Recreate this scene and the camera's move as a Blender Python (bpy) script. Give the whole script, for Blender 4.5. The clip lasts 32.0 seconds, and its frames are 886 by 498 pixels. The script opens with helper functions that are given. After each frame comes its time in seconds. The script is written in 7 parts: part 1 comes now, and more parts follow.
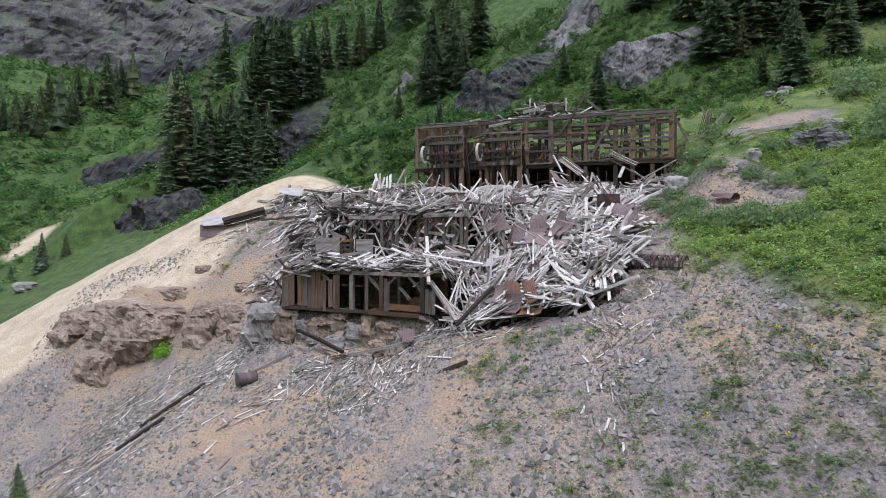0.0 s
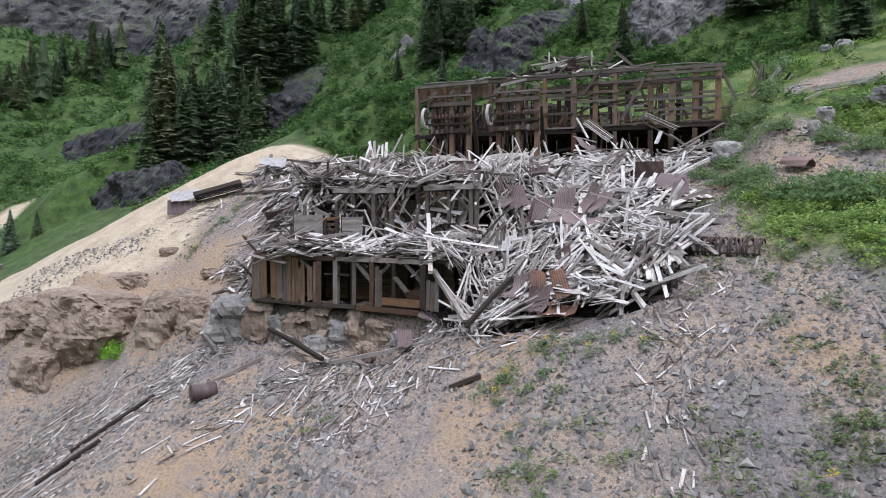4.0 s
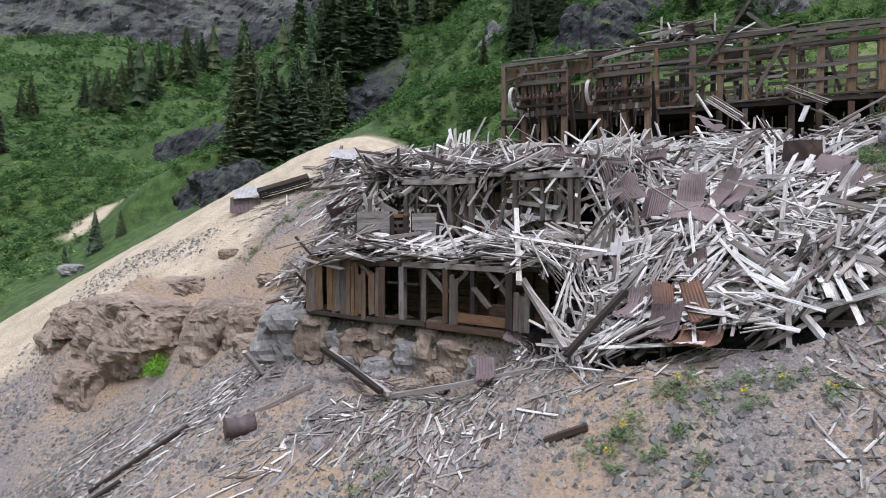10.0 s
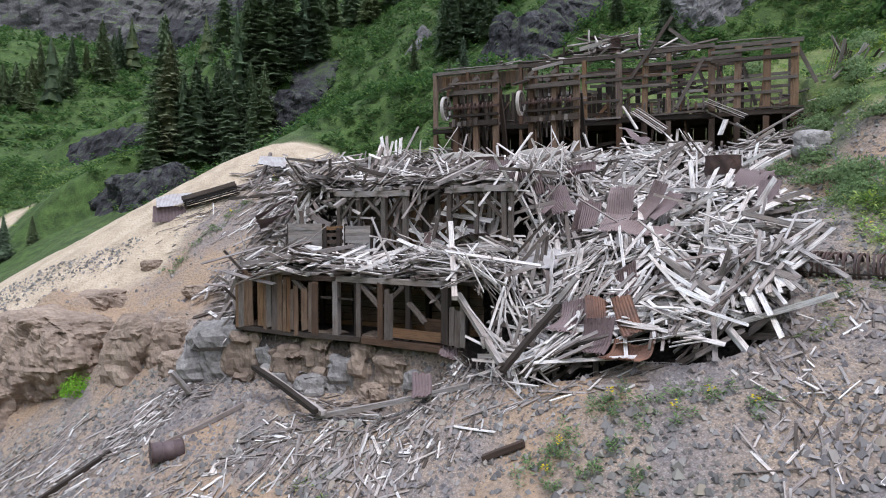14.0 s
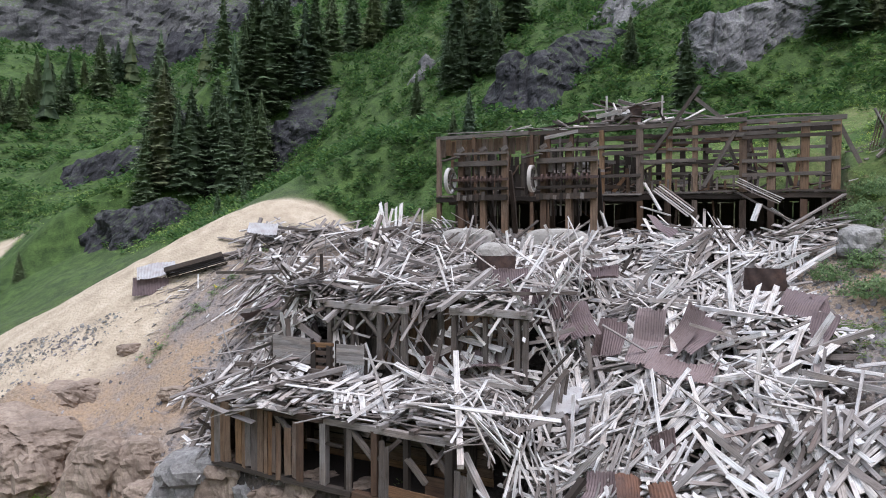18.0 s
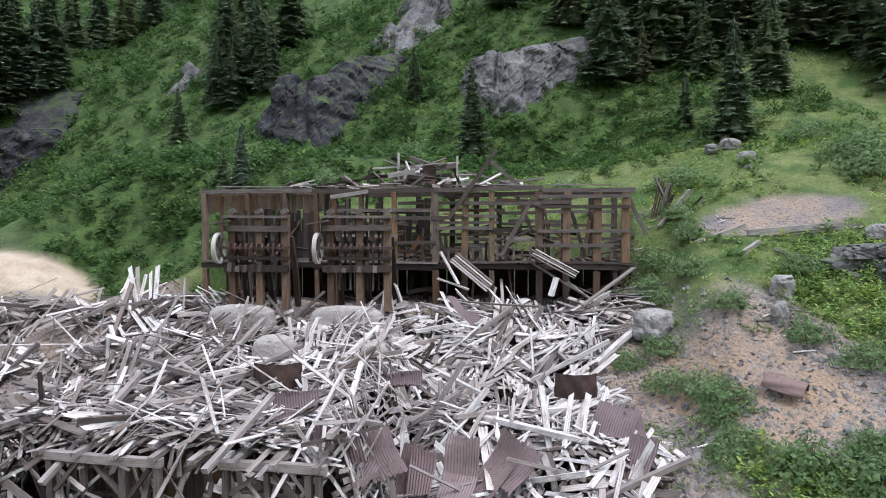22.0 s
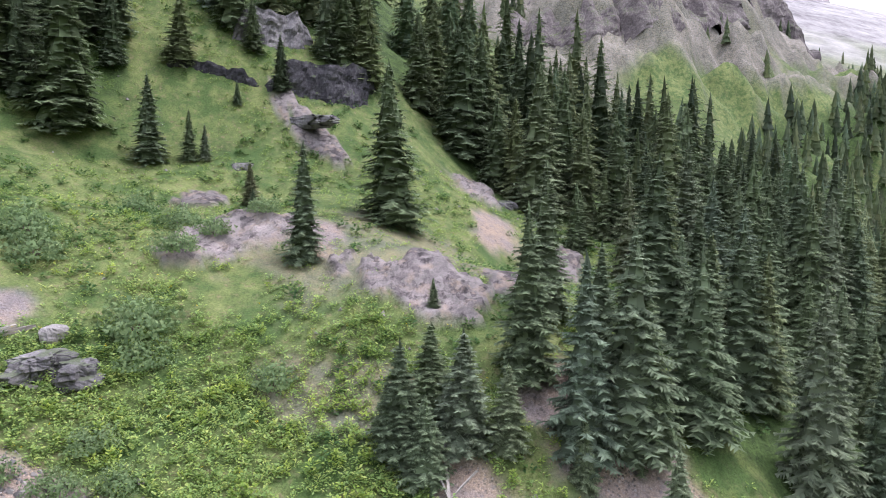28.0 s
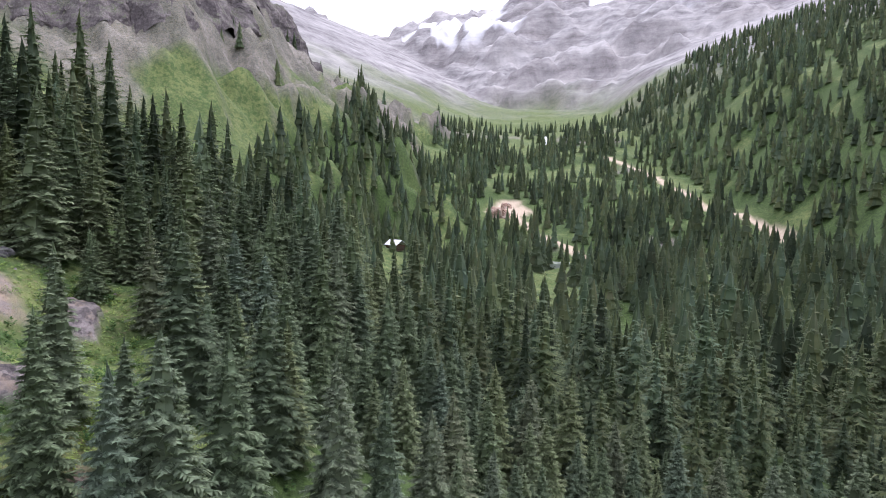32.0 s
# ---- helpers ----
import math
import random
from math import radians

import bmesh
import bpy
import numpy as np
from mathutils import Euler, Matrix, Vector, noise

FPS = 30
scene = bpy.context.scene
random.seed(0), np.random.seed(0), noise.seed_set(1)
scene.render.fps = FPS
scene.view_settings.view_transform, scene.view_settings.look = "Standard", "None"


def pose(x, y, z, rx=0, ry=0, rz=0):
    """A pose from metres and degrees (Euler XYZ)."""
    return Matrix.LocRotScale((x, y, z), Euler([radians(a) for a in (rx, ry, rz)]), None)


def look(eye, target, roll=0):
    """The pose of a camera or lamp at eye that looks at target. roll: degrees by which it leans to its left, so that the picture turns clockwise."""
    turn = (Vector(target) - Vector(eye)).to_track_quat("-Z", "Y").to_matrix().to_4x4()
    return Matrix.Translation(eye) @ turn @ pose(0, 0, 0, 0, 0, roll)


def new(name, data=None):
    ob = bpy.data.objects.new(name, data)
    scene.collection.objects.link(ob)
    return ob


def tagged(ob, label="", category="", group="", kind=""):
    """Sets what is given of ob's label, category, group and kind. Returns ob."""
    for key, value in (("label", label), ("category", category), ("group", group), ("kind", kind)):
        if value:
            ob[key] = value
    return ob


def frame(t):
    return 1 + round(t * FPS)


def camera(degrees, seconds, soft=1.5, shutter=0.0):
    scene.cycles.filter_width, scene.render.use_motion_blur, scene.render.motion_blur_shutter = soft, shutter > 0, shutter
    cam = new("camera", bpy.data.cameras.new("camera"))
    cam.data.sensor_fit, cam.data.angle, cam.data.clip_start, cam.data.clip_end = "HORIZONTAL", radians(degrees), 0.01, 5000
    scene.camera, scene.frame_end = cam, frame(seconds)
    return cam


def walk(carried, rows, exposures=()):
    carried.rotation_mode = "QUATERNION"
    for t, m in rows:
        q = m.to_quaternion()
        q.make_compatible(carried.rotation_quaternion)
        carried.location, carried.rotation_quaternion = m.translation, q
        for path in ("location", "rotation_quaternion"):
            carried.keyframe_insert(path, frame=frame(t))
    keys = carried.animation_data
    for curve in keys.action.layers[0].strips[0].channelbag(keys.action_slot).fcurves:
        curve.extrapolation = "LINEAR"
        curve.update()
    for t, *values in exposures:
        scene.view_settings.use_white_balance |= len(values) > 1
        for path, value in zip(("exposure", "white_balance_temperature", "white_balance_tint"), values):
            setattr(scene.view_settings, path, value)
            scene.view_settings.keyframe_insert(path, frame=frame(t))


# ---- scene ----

cam = camera(65.00, 32.0, 1.0)
# Seconds; eye in metres; heading, tilt and lean in degrees.
PATH = [
    (0, 0.695, -13.384, -3.045, -0.83, -0.25, 0.12),
    (0.5, 0.728, -12.894, -3.030, -0.78, -1.79, 0.09),
    (1, 0.726, -12.302, -2.999, -0.77, -2.00, 0.11),
    (1.5, 0.715, -11.606, -2.976, -0.76, -2.00, 0.13),
    (2, 0.675, -10.793, -2.944, -0.79, -2.06, 0.14),
    (2.5, 0.648, -9.907, -2.939, -0.78, -2.09, 0.13),
    (3, 0.644, -8.919, -2.953, -0.76, -2.10, 0.14),
    (3.5, 0.650, -7.900, -2.945, -0.70, -2.13, 0.15),
    (5.5, 0.689, -3.496, -2.982, -0.65, -2.14, 0.04),
    (6, 0.721, -2.341, -2.968, -0.68, -2.13, -0.02),
    (6.5, 0.723, -1.642, -2.963, -0.75, -2.16, -0.03),
    (7, 0.619, -1.460, -2.954, 1.63, -2.22, -0.13),
    (7.5, 0.720, -1.349, -2.999, 5.07, -2.19, -0.02),
    (8, 0.721, -1.356, -3.020, 5.72, -2.17, -0.06),
    (8.5, 0.723, -1.392, -3.037, 6.69, -2.16, -0.03),
    (9, 0.703, -1.413, -3.029, 7.90, -2.18, 0.00),
    (9.5, 0.657, -1.399, -3.043, 7.93, -2.14, -0.01),
    (10, 0.615, -1.395, -3.051, 6.58, -2.12, -0.04),
    (10.5, 0.551, -1.384, -3.061, 5.90, -2.09, -0.03),
    (11, 0.481, -1.352, -3.064, 4.80, -2.05, -0.02),
    (11.5, 0.423, -1.345, -3.057, 4.41, -2.06, -0.07),
    (12, 0.420, -1.323, -3.066, 3.30, -2.01, -0.09),
    (12.5, 0.416, -1.297, -3.061, 1.16, -2.04, -0.20),
    (13, 0.423, -1.287, -3.063, 0.82, -2.04, -0.20),
    (13.5, 0.443, -1.283, -2.984, 0.85, -2.11, -0.21),
    (14, 0.462, -1.272, -2.644, 0.83, -2.05, -0.25),
    (14.5, 0.497, -1.253, -2.221, 0.84, -2.04, -0.19),
    (16.5, 0.441, -0.356, -0.495, 0.81, -1.92, -0.00),
    (17, 0.414, 0.223, -0.003, 1.01, -1.87, 0.07),
    (17.5, 0.399, 0.940, 0.508, 1.04, -1.86, 0.08),
    (18, 0.363, 1.754, 1.025, 1.01, -1.84, 0.07),
    (18.5, 0.365, 2.640, 1.538, 1.00, -1.83, 0.05),
    (19, 0.356, 3.595, 2.076, 0.99, -1.84, -0.01),
    (19.5, 0.375, 4.564, 2.560, -2.06, -1.88, -0.00),
    (20, 0.299, 5.321, 3.056, -3.32, -1.92, -0.04),
    (20.5, 0.312, 5.626, 3.423, -4.16, -1.77, -0.04),
    (21, 0.370, 5.668, 3.559, -4.08, -1.72, -0.01),
    (21.5, 0.410, 5.660, 3.817, -7.47, -2.07, 0.06),
    (22, 0.432, 5.655, 4.103, -17.25, -2.14, -0.03),
    (22.5, 0.435, 5.657, 4.433, -21.28, -2.13, -0.10),
    (23, 0.436, 5.653, 4.804, -27.24, -2.10, 0.10),
    (23.5, 0.425, 5.648, 5.196, -36.62, -2.15, -0.00),
    (24, 0.394, 5.658, 5.600, -44.78, -2.18, 0.05),
    (24.5, 0.353, 5.672, 6.033, -50.92, -2.17, 0.05),
    (25, 0.313, 5.693, 6.479, -56.66, -2.19, 0.13),
    (25.5, 0.275, 5.715, 6.931, -62.65, -2.19, 0.09),
    (27.5, 0.141, 5.795, 8.765, -73.16, -4.88, 0.22),
    (28, 0.124, 5.810, 9.246, -79.67, -4.91, 0.31),
    (28.5, 0.114, 5.827, 9.738, -88.96, -4.98, 0.29),
    (29, 0.104, 5.848, 10.233, -97.56, -5.00, 0.19),
    (29.5, 0.096, 5.858, 10.729, -99.71, -5.05, 0.25),
    (30, 0.090, 5.855, 11.225, -104.41, -5.05, 0.46),
    (30.5, 0.085, 5.855, 11.714, -110.61, -5.07, 0.58),
    (31, 0.084, 5.858, 12.200, -112.82, -5.09, 0.78),
    (31.5, 0.086, 5.863, 12.686, -115.41, -5.08, 0.96),
    (32, 0.091, 5.867, 13.174, -117.59, -5.06, 1.08),
]


def eye_pose(x, y, z, yaw, pitch, roll):
    ahead = Vector((-math.sin(radians(yaw)) * math.cos(radians(pitch)), math.cos(radians(yaw)) * math.cos(radians(pitch)), math.sin(radians(pitch))))
    return look((x, y, z), Vector((x, y, z)) + 10 * ahead, roll)


walk(cam, [(t, eye_pose(x, y, z, yaw, pitch, roll)) for t, x, y, z, yaw, pitch, roll in PATH], ((0, 0.22, 5980, 12), (21, 0.3, 6000, 12), (22.5, 0.38, 6050, 12), (24, 0.58, 6250, 12), (25, 0.6, 6300, 13), (28, 0.82, 6200, 22), (30, 0.66, 6150, 23), (32, 0.53, 6150, 23)))

# ---- light: a bright, high overcast ----
world = bpy.data.worlds.new("sky")
scene.world = world
world.use_nodes = True
wn = world.node_tree.nodes
sky = wn.new("ShaderNodeTexSky")
sky.sky_type, sky.sun_disc = "NISHITA", False
sky.sun_elevation, sky.sun_rotation = radians(65), radians(155)
sky.air_density, sky.dust_density, sky.ozone_density = 1.0, 4.0, 1.0
soften = wn.new("ShaderNodeMixRGB")
soften.inputs[0].default_value = 0.75
soften.inputs[2].default_value = (11.0, 11.6, 12.9, 1)
world.node_tree.links.new(sky.outputs[0], soften.inputs[1])
world.node_tree.links.new(soften.outputs[0], wn["Background"].inputs[0])
wn["Background"].inputs[1].default_value = 0.125
sun_data = bpy.data.lights.new("sun", "SUN")
sun_data.energy, sun_data.angle, sun_data.color = 2.1, radians(25), (1.0, 0.985, 0.965)
sun = new("sun", sun_data)
sun.matrix_world = look((28, -62, 150), (0, 0, 0))
scene.view_settings.exposure = 0.0

# ---- materials ----
class Nodes:
    def __init__(self, name):
        self.mat = bpy.data.materials.new(name)
        self.mat.use_nodes = True
        self.tree = self.mat.node_tree
        self.shader = self.tree.nodes["Principled BSDF"]
        self.shader.inputs["Specular IOR Level"].default_value = 0.25

    def link(self, a, b):
        self.tree.links.new(a, b)

    def put(self, socket, value):
        if hasattr(value, "is_linked"):
            self.link(value, socket)
        else:
            socket.default_value = value

    def add(self, kind, **values):
        node = self.tree.nodes.new(kind)
        for key, value in values.items():
            setattr(node, key, value)
        return node

    def place(self, source="Object", scale=(1, 1, 1)):
        if source == "Position":
            out = self.add("ShaderNodeNewGeometry").outputs["Position"]
        else:
            out = self.add("ShaderNodeTexCoord").outputs[source]
        node = self.add("ShaderNodeMapping")
        self.link(out, node.inputs[0])
        node.inputs["Scale"].default_value = scale
        return node.outputs[0]

    def noise(self, at, scale, detail=4, rough=0.6):
        node = self.add("ShaderNodeTexNoise")
        self.link(at, node.inputs["Vector"])
        node.inputs["Scale"].default_value, node.inputs["Detail"].default_value, node.inputs["Roughness"].default_value = scale, detail, rough
        return node.outputs["Fac"]

    def cells(self, at, scale):
        node = self.add("ShaderNodeTexVoronoi")
        self.link(at, node.inputs["Vector"])
        node.inputs["Scale"].default_value = scale
        return node

    def ramp(self, fac, stops):
        node = self.add("ShaderNodeValToRGB")
        self.put(node.inputs[0], fac)
        while len(node.color_ramp.elements) < len(stops):
            node.color_ramp.elements.new(0.5)
        for e, (p, c) in zip(node.color_ramp.elements, stops):
            e.position = p
            e.color = (*c, 1) if isinstance(c, tuple) else (c, c, c, 1)
        return node.outputs[0]

    def mix(self, fac, a, b, how="MIX"):
        node = self.add("ShaderNodeMixRGB", blend_type=how)
        for socket, value in zip(node.inputs, (fac, a, b)):
            self.put(socket, (*value, 1) if isinstance(value, tuple) and len(value) == 3 else value)
        return node.outputs[0]

    def math(self, how, a, b=0.0, clamp=False):
        node = self.add("ShaderNodeMath", operation=how, use_clamp=clamp)
        self.put(node.inputs[0], a)
        self.put(node.inputs[1], b)
        return node.outputs[0]

    def chance(self, islands=False):
        if islands:
            return self.add("ShaderNodeNewGeometry").outputs["Random Per Island"]
        return self.add("ShaderNodeObjectInfo").outputs["Random"]

    def done(self, colour, rough=0.9, height=None, depth=0.02, strength=0.6, metal=0.0, glow_through=0.0):
        self.put(self.shader.inputs["Base Color"], colour)
        self.put(self.shader.inputs["Roughness"], rough)
        self.put(self.shader.inputs["Metallic"], metal)
        if glow_through:
            thin = self.add("ShaderNodeBsdfTranslucent")
            self.put(thin.inputs[0], colour)
            both = self.add("ShaderNodeMixShader")
            both.inputs[0].default_value = glow_through
            self.link(self.shader.outputs[0], both.inputs[1])
            self.link(thin.outputs[0], both.inputs[2])
            self.link(both.outputs[0], self.tree.nodes["Material Output"].inputs[0])
        if height is not None:
            node = self.add("ShaderNodeBump")
            node.inputs["Strength"].default_value, node.inputs["Distance"].default_value = strength, depth
            self.link(height, node.inputs["Height"])
            self.link(node.outputs[0], self.shader.inputs["Normal"])
        return self.mat


def board_material(name, tones, islands, dirt=(0.09, 0.075, 0.065), rough=0.85):
    """Weathered timber: its grain runs along u, every board has a tone of its own."""
    n = Nodes(name)
    at = n.place("UV", (1, 3, 1))
    lines = n.noise(n.place("UV", (1.0, 34, 1)), 1.0, 6, 0.72)
    fine = n.noise(n.place("UV", (2.2, 95, 1)), 1.0, 4, 0.7)
    tone = n.ramp(n.chance(islands), tones)
    tone = n.mix(n.ramp(n.noise(n.place("UV", (0.9, 2.2, 1)), 1.0, 4), [(0.42, 0.0), (0.62, 0.55)]), tone, n.mix(1.0, tone, (0.86, 0.72, 0.62), "MULTIPLY"))
    colour = n.mix(n.ramp(lines, [(0.38, 0.85), (0.53, 0.0)]), tone, n.mix(0.62, tone, dirt))
    colour = n.mix(n.ramp(fine, [(0.5, 0.0), (0.64, 0.45)]), colour, n.mix(1.0, colour, (1.3, 1.28, 1.26), "MULTIPLY"))
    stain = n.ramp(n.noise(at, 1.7, 4), [(0.46, 0.0), (0.68, 0.75)])
    colour = n.mix(stain, colour, n.mix(0.55, colour, dirt))
    crack = n.noise(n.place("UV", (1.3, 60, 1)), 1.0, 3)
    colour = n.mix(n.ramp(crack, [(0.3, 0.9), (0.38, 0.0)]), colour, (0.02, 0.016, 0.014))
    return n.done(colour, rough, n.mix(0.5, lines, crack), 0.014, 0.9)


SILVER = [(0.0, (0.45, 0.425, 0.415)), (0.25, (0.72, 0.7, 0.685)), (0.5, (0.58, 0.55, 0.54)), (0.75, (0.8, 0.78, 0.765)), (0.92, (0.38, 0.34, 0.32)), (1.0, (0.64, 0.595, 0.565))]
GREY = [(0.0, (0.2, 0.178, 0.17)), (0.25, (0.33, 0.305, 0.295)), (0.5, (0.25, 0.222, 0.212)), (0.75, (0.42, 0.39, 0.375)), (0.9, (0.15, 0.12, 0.11)), (1.0, (0.28, 0.238, 0.225))]
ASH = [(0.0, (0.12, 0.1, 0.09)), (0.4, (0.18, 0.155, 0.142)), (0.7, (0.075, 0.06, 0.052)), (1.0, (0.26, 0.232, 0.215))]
BROWN = [(0.0, (0.1, 0.063, 0.044)), (0.3, (0.14, 0.083, 0.052)), (0.5, (0.12, 0.09, 0.073)), (0.75, (0.07, 0.048, 0.037)), (0.9, (0.21, 0.118, 0.06)), (1.0, (0.15, 0.1, 0.072))]
# Dark wood, with the shade inside the mill house painted into its tones.
UMBER_SHADED = [(0.0, (0.028, 0.021, 0.017)), (0.35, (0.05, 0.039, 0.033)), (0.6, (0.018, 0.014, 0.012)), (0.8, (0.09, 0.073, 0.063)), (1.0, (0.055, 0.034, 0.024))]
M_SILVER, M_SILVER_JOINED = board_material("silvered boards", SILVER, False), board_material("silvered boards joined", SILVER, True)
M_GREY, M_GREY_JOINED = board_material("grey boards", GREY, False), board_material("grey boards joined", GREY, True)
M_BROWN = board_material("brown boards", BROWN, False, (0.03, 0.02, 0.015))
M_ASH = board_material("dark grey timber", ASH, False, (0.03, 0.025, 0.02))
M_WALL = board_material("brown wall boards", [(0.0, (0.17, 0.115, 0.082)), (0.3, (0.22, 0.15, 0.105)), (0.5, (0.19, 0.15, 0.125)), (0.75, (0.13, 0.09, 0.068)), (0.9, (0.27, 0.165, 0.09)), (1.0, (0.2, 0.14, 0.1))], False, (0.03, 0.02, 0.015))
M_UMBER_SHADED, M_ASH_JOINED = board_material("dark and shaded timber", UMBER_SHADED, False, (0.025, 0.02, 0.017)), board_material("dark grey timber joined", ASH, True, (0.03, 0.025, 0.02))


def rock_material(name, low, mid, high, size=1.0, moss=0.0):
    n = Nodes(name)
    at = n.place("Position")
    big, fine = n.noise(at, 0.5 / size, 5, 0.65), n.noise(at, 5.0 / size, 6, 0.7)
    beds = n.noise(n.place("Position", (0.6, 0.6, 3.0)), 0.9 / size, 4, 0.6)
    colour = n.ramp(n.mix(0.5, big, fine), [(0.33, low), (0.5, mid), (0.66, high)])
    colour = n.mix(n.ramp(beds, [(0.4, 0.55), (0.52, 0.0)]), colour, n.mix(0.6, colour, low))
    if moss:
        top = n.add("ShaderNodeSeparateXYZ")
        n.link(n.add("ShaderNodeNewGeometry").outputs["Normal"], top.inputs[0])
        wild = n.math("MULTIPLY", n.ramp(top.outputs[2], [(0.45, 0.0), (0.8, 1.0)]), n.ramp(n.noise(at, 1.3, 4), [(0.42, 0.0), (0.55, moss)]))
        colour = n.mix(wild, colour, (0.06, 0.09, 0.025))
    return n.done(colour, 0.9, n.mix(0.5, fine, beds), 0.12 * size, 0.8)


M_CLIFF = rock_material("dark cliff rock", (0.013, 0.0125, 0.015), (0.045, 0.043, 0.049), (0.115, 0.11, 0.117), 1.0, 0.95)
M_CRAG = rock_material("grey crag rock", (0.055, 0.052, 0.055), (0.17, 0.16, 0.165), (0.32, 0.305, 0.3), 1.0, 0.6)
M_HIGH = rock_material("high dark mountain rock", (0.028, 0.027, 0.029), (0.095, 0.09, 0.093), (0.2, 0.19, 0.19), 3.0, 0.95)
M_STONE = rock_material("grey field stone", (0.11, 0.1, 0.1), (0.24, 0.225, 0.215), (0.4, 0.38, 0.36), 0.5)
M_BANK = rock_material("brown bank rock", (0.12, 0.088, 0.07), (0.25, 0.19, 0.15), (0.37, 0.295, 0.23), 0.7)
M_MOUNTAIN = rock_material("brown mountain crag", (0.045, 0.038, 0.04), (0.14, 0.12, 0.118), (0.26, 0.235, 0.222), 5.0, 0.8)
M_CONCRETE = rock_material("stained concrete", (0.2, 0.18, 0.16), (0.38, 0.35, 0.32), (0.5, 0.47, 0.44), 0.6)


def rust_material(name, tones, rough=0.7, blush=(0.2, 0.115, 0.09)):
    n = Nodes(name)
    at = n.place("Object")
    tone = n.ramp(n.chance(), tones)
    blot = n.noise(at, 2.2, 5, 0.65)
    colour = n.mix(n.ramp(blot, [(0.42, 0.0), (0.68, 0.85)]), tone, n.mix(0.5, tone, blush))
    colour = n.mix(n.ramp(n.noise(at, 9, 4), [(0.3, 0.5), (0.45, 0.0)]), colour, (0.05, 0.032, 0.03))
    return n.done(colour, rough, blot, 0.01, 0.4, 0.15)


M_RUST = rust_material("rusted sheet iron", [(0.0, (0.13, 0.09, 0.092)), (0.35, (0.2, 0.15, 0.152)), (0.6, (0.11, 0.08, 0.083)), (0.85, (0.19, 0.125, 0.11)), (1.0, (0.25, 0.2, 0.2))], 0.6, (0.17, 0.12, 0.11))
M_RUST_RED = rust_material("red rusted iron", [(0.0, (0.17, 0.085, 0.06)), (0.5, (0.14, 0.085, 0.07)), (1.0, (0.21, 0.1, 0.058))], 0.7, (0.24, 0.11, 0.06))
M_RUST_DARK = rust_material("dark rusted iron", [(0.0, (0.05, 0.034, 0.03)), (0.5, (0.085, 0.055, 0.05)), (1.0, (0.065, 0.05, 0.05))])
M_ZINC = rust_material("galvanised sheet iron", [(0.0, (0.42, 0.4, 0.4)), (1.0, (0.5, 0.49, 0.49))], 0.5)


def leaf_material(name, tones, islands=True, thin=True, stand=False):
    n = Nodes(name)
    colour = n.ramp(n.chance(islands), tones)
    big = n.noise(n.place("Position"), 0.23, 3)
    colour = n.mix(n.ramp(big, [(0.38, 0.0), (0.62, 0.55)]), colour, n.mix(1.0, colour, (0.62, 0.72, 0.6), "MULTIPLY"))
    if stand:
        colour = n.mix(1.0, colour, n.add("ShaderNodeVertexColor", layer_name="tint").outputs[0], "MULTIPLY")
    n.shader.inputs["Specular IOR Level"].default_value = 0.15
    return n.done(colour, 0.75, glow_through=0.4 if thin else 0.0)


def fir_material(name, tones):
    """Every tree has its own green, every spray a little of its own."""
    n = Nodes(name)
    colour = n.ramp(n.chance(), tones)
    spray = n.ramp(n.chance(True), [(0.0, 0.55), (0.6, 1.0), (1.0, 1.55)])
    n.shader.inputs["Specular IOR Level"].default_value = 0.15
    return n.done(n.mix(1.0, colour, spray, "MULTIPLY"), 0.8, glow_through=0.38)


FIR = [(0.0, (0.12, 0.16, 0.095)), (0.25, (0.165, 0.215, 0.115)), (0.5, (0.15, 0.2, 0.125)), (0.75, (0.21, 0.25, 0.125)), (0.9, (0.17, 0.225, 0.155)), (1.0, (0.2, 0.215, 0.12))]
M_FIR = fir_material("fir needles", FIR)
M_WOODS = leaf_material("far fir woods", FIR, stand=True)
M_BARK = board_material("fir bark", [(0.0, (0.09, 0.07, 0.055)), (1.0, (0.14, 0.12, 0.1))], False)
M_SNAG = board_material("dead wood", [(0.0, (0.32, 0.3, 0.28)), (1.0, (0.42, 0.4, 0.38))], False)
M_HERB = leaf_material("meadow herbs", [(0.0, (0.18, 0.27, 0.09)), (0.3, (0.27, 0.39, 0.12)), (0.55, (0.23, 0.34, 0.125)), (0.8, (0.37, 0.47, 0.13)), (1.0, (0.47, 0.53, 0.17))])
M_WILLOW = leaf_material("willow leaves", [(0.0, (0.133, 0.195, 0.0951)), (0.5, (0.189, 0.272, 0.127)), (1.0, (0.257, 0.333, 0.157))])
M_TUFT = leaf_material("dry slope tufts", [(0.0, (0.133, 0.192, 0.0748)), (0.5, (0.198, 0.256, 0.104)), (1.0, (0.262, 0.308, 0.133))])
M_BRUSH = leaf_material("slope brush leaves", [(0.0, (0.05, 0.105, 0.04)), (0.5, (0.085, 0.16, 0.055)), (0.85, (0.12, 0.2, 0.06)), (1.0, (0.17, 0.25, 0.075))])
M_LIME = leaf_material("bright herb leaves", [(0.0, (0.17, 0.27, 0.06)), (0.4, (0.27, 0.38, 0.08)), (0.8, (0.36, 0.45, 0.1)), (1.0, (0.45, 0.51, 0.11))])
M_BRIGHT = leaf_material("bright shrub leaves", [(0.0, (0.117, 0.26, 0.026)), (0.6, (0.182, 0.364, 0.0325)), (1.0, (0.26, 0.442, 0.052))])
M_FLOWER = leaf_material("yellow flowers", [(0.0, (0.55, 0.42, 0.02)), (1.0, (0.7, 0.56, 0.04))])
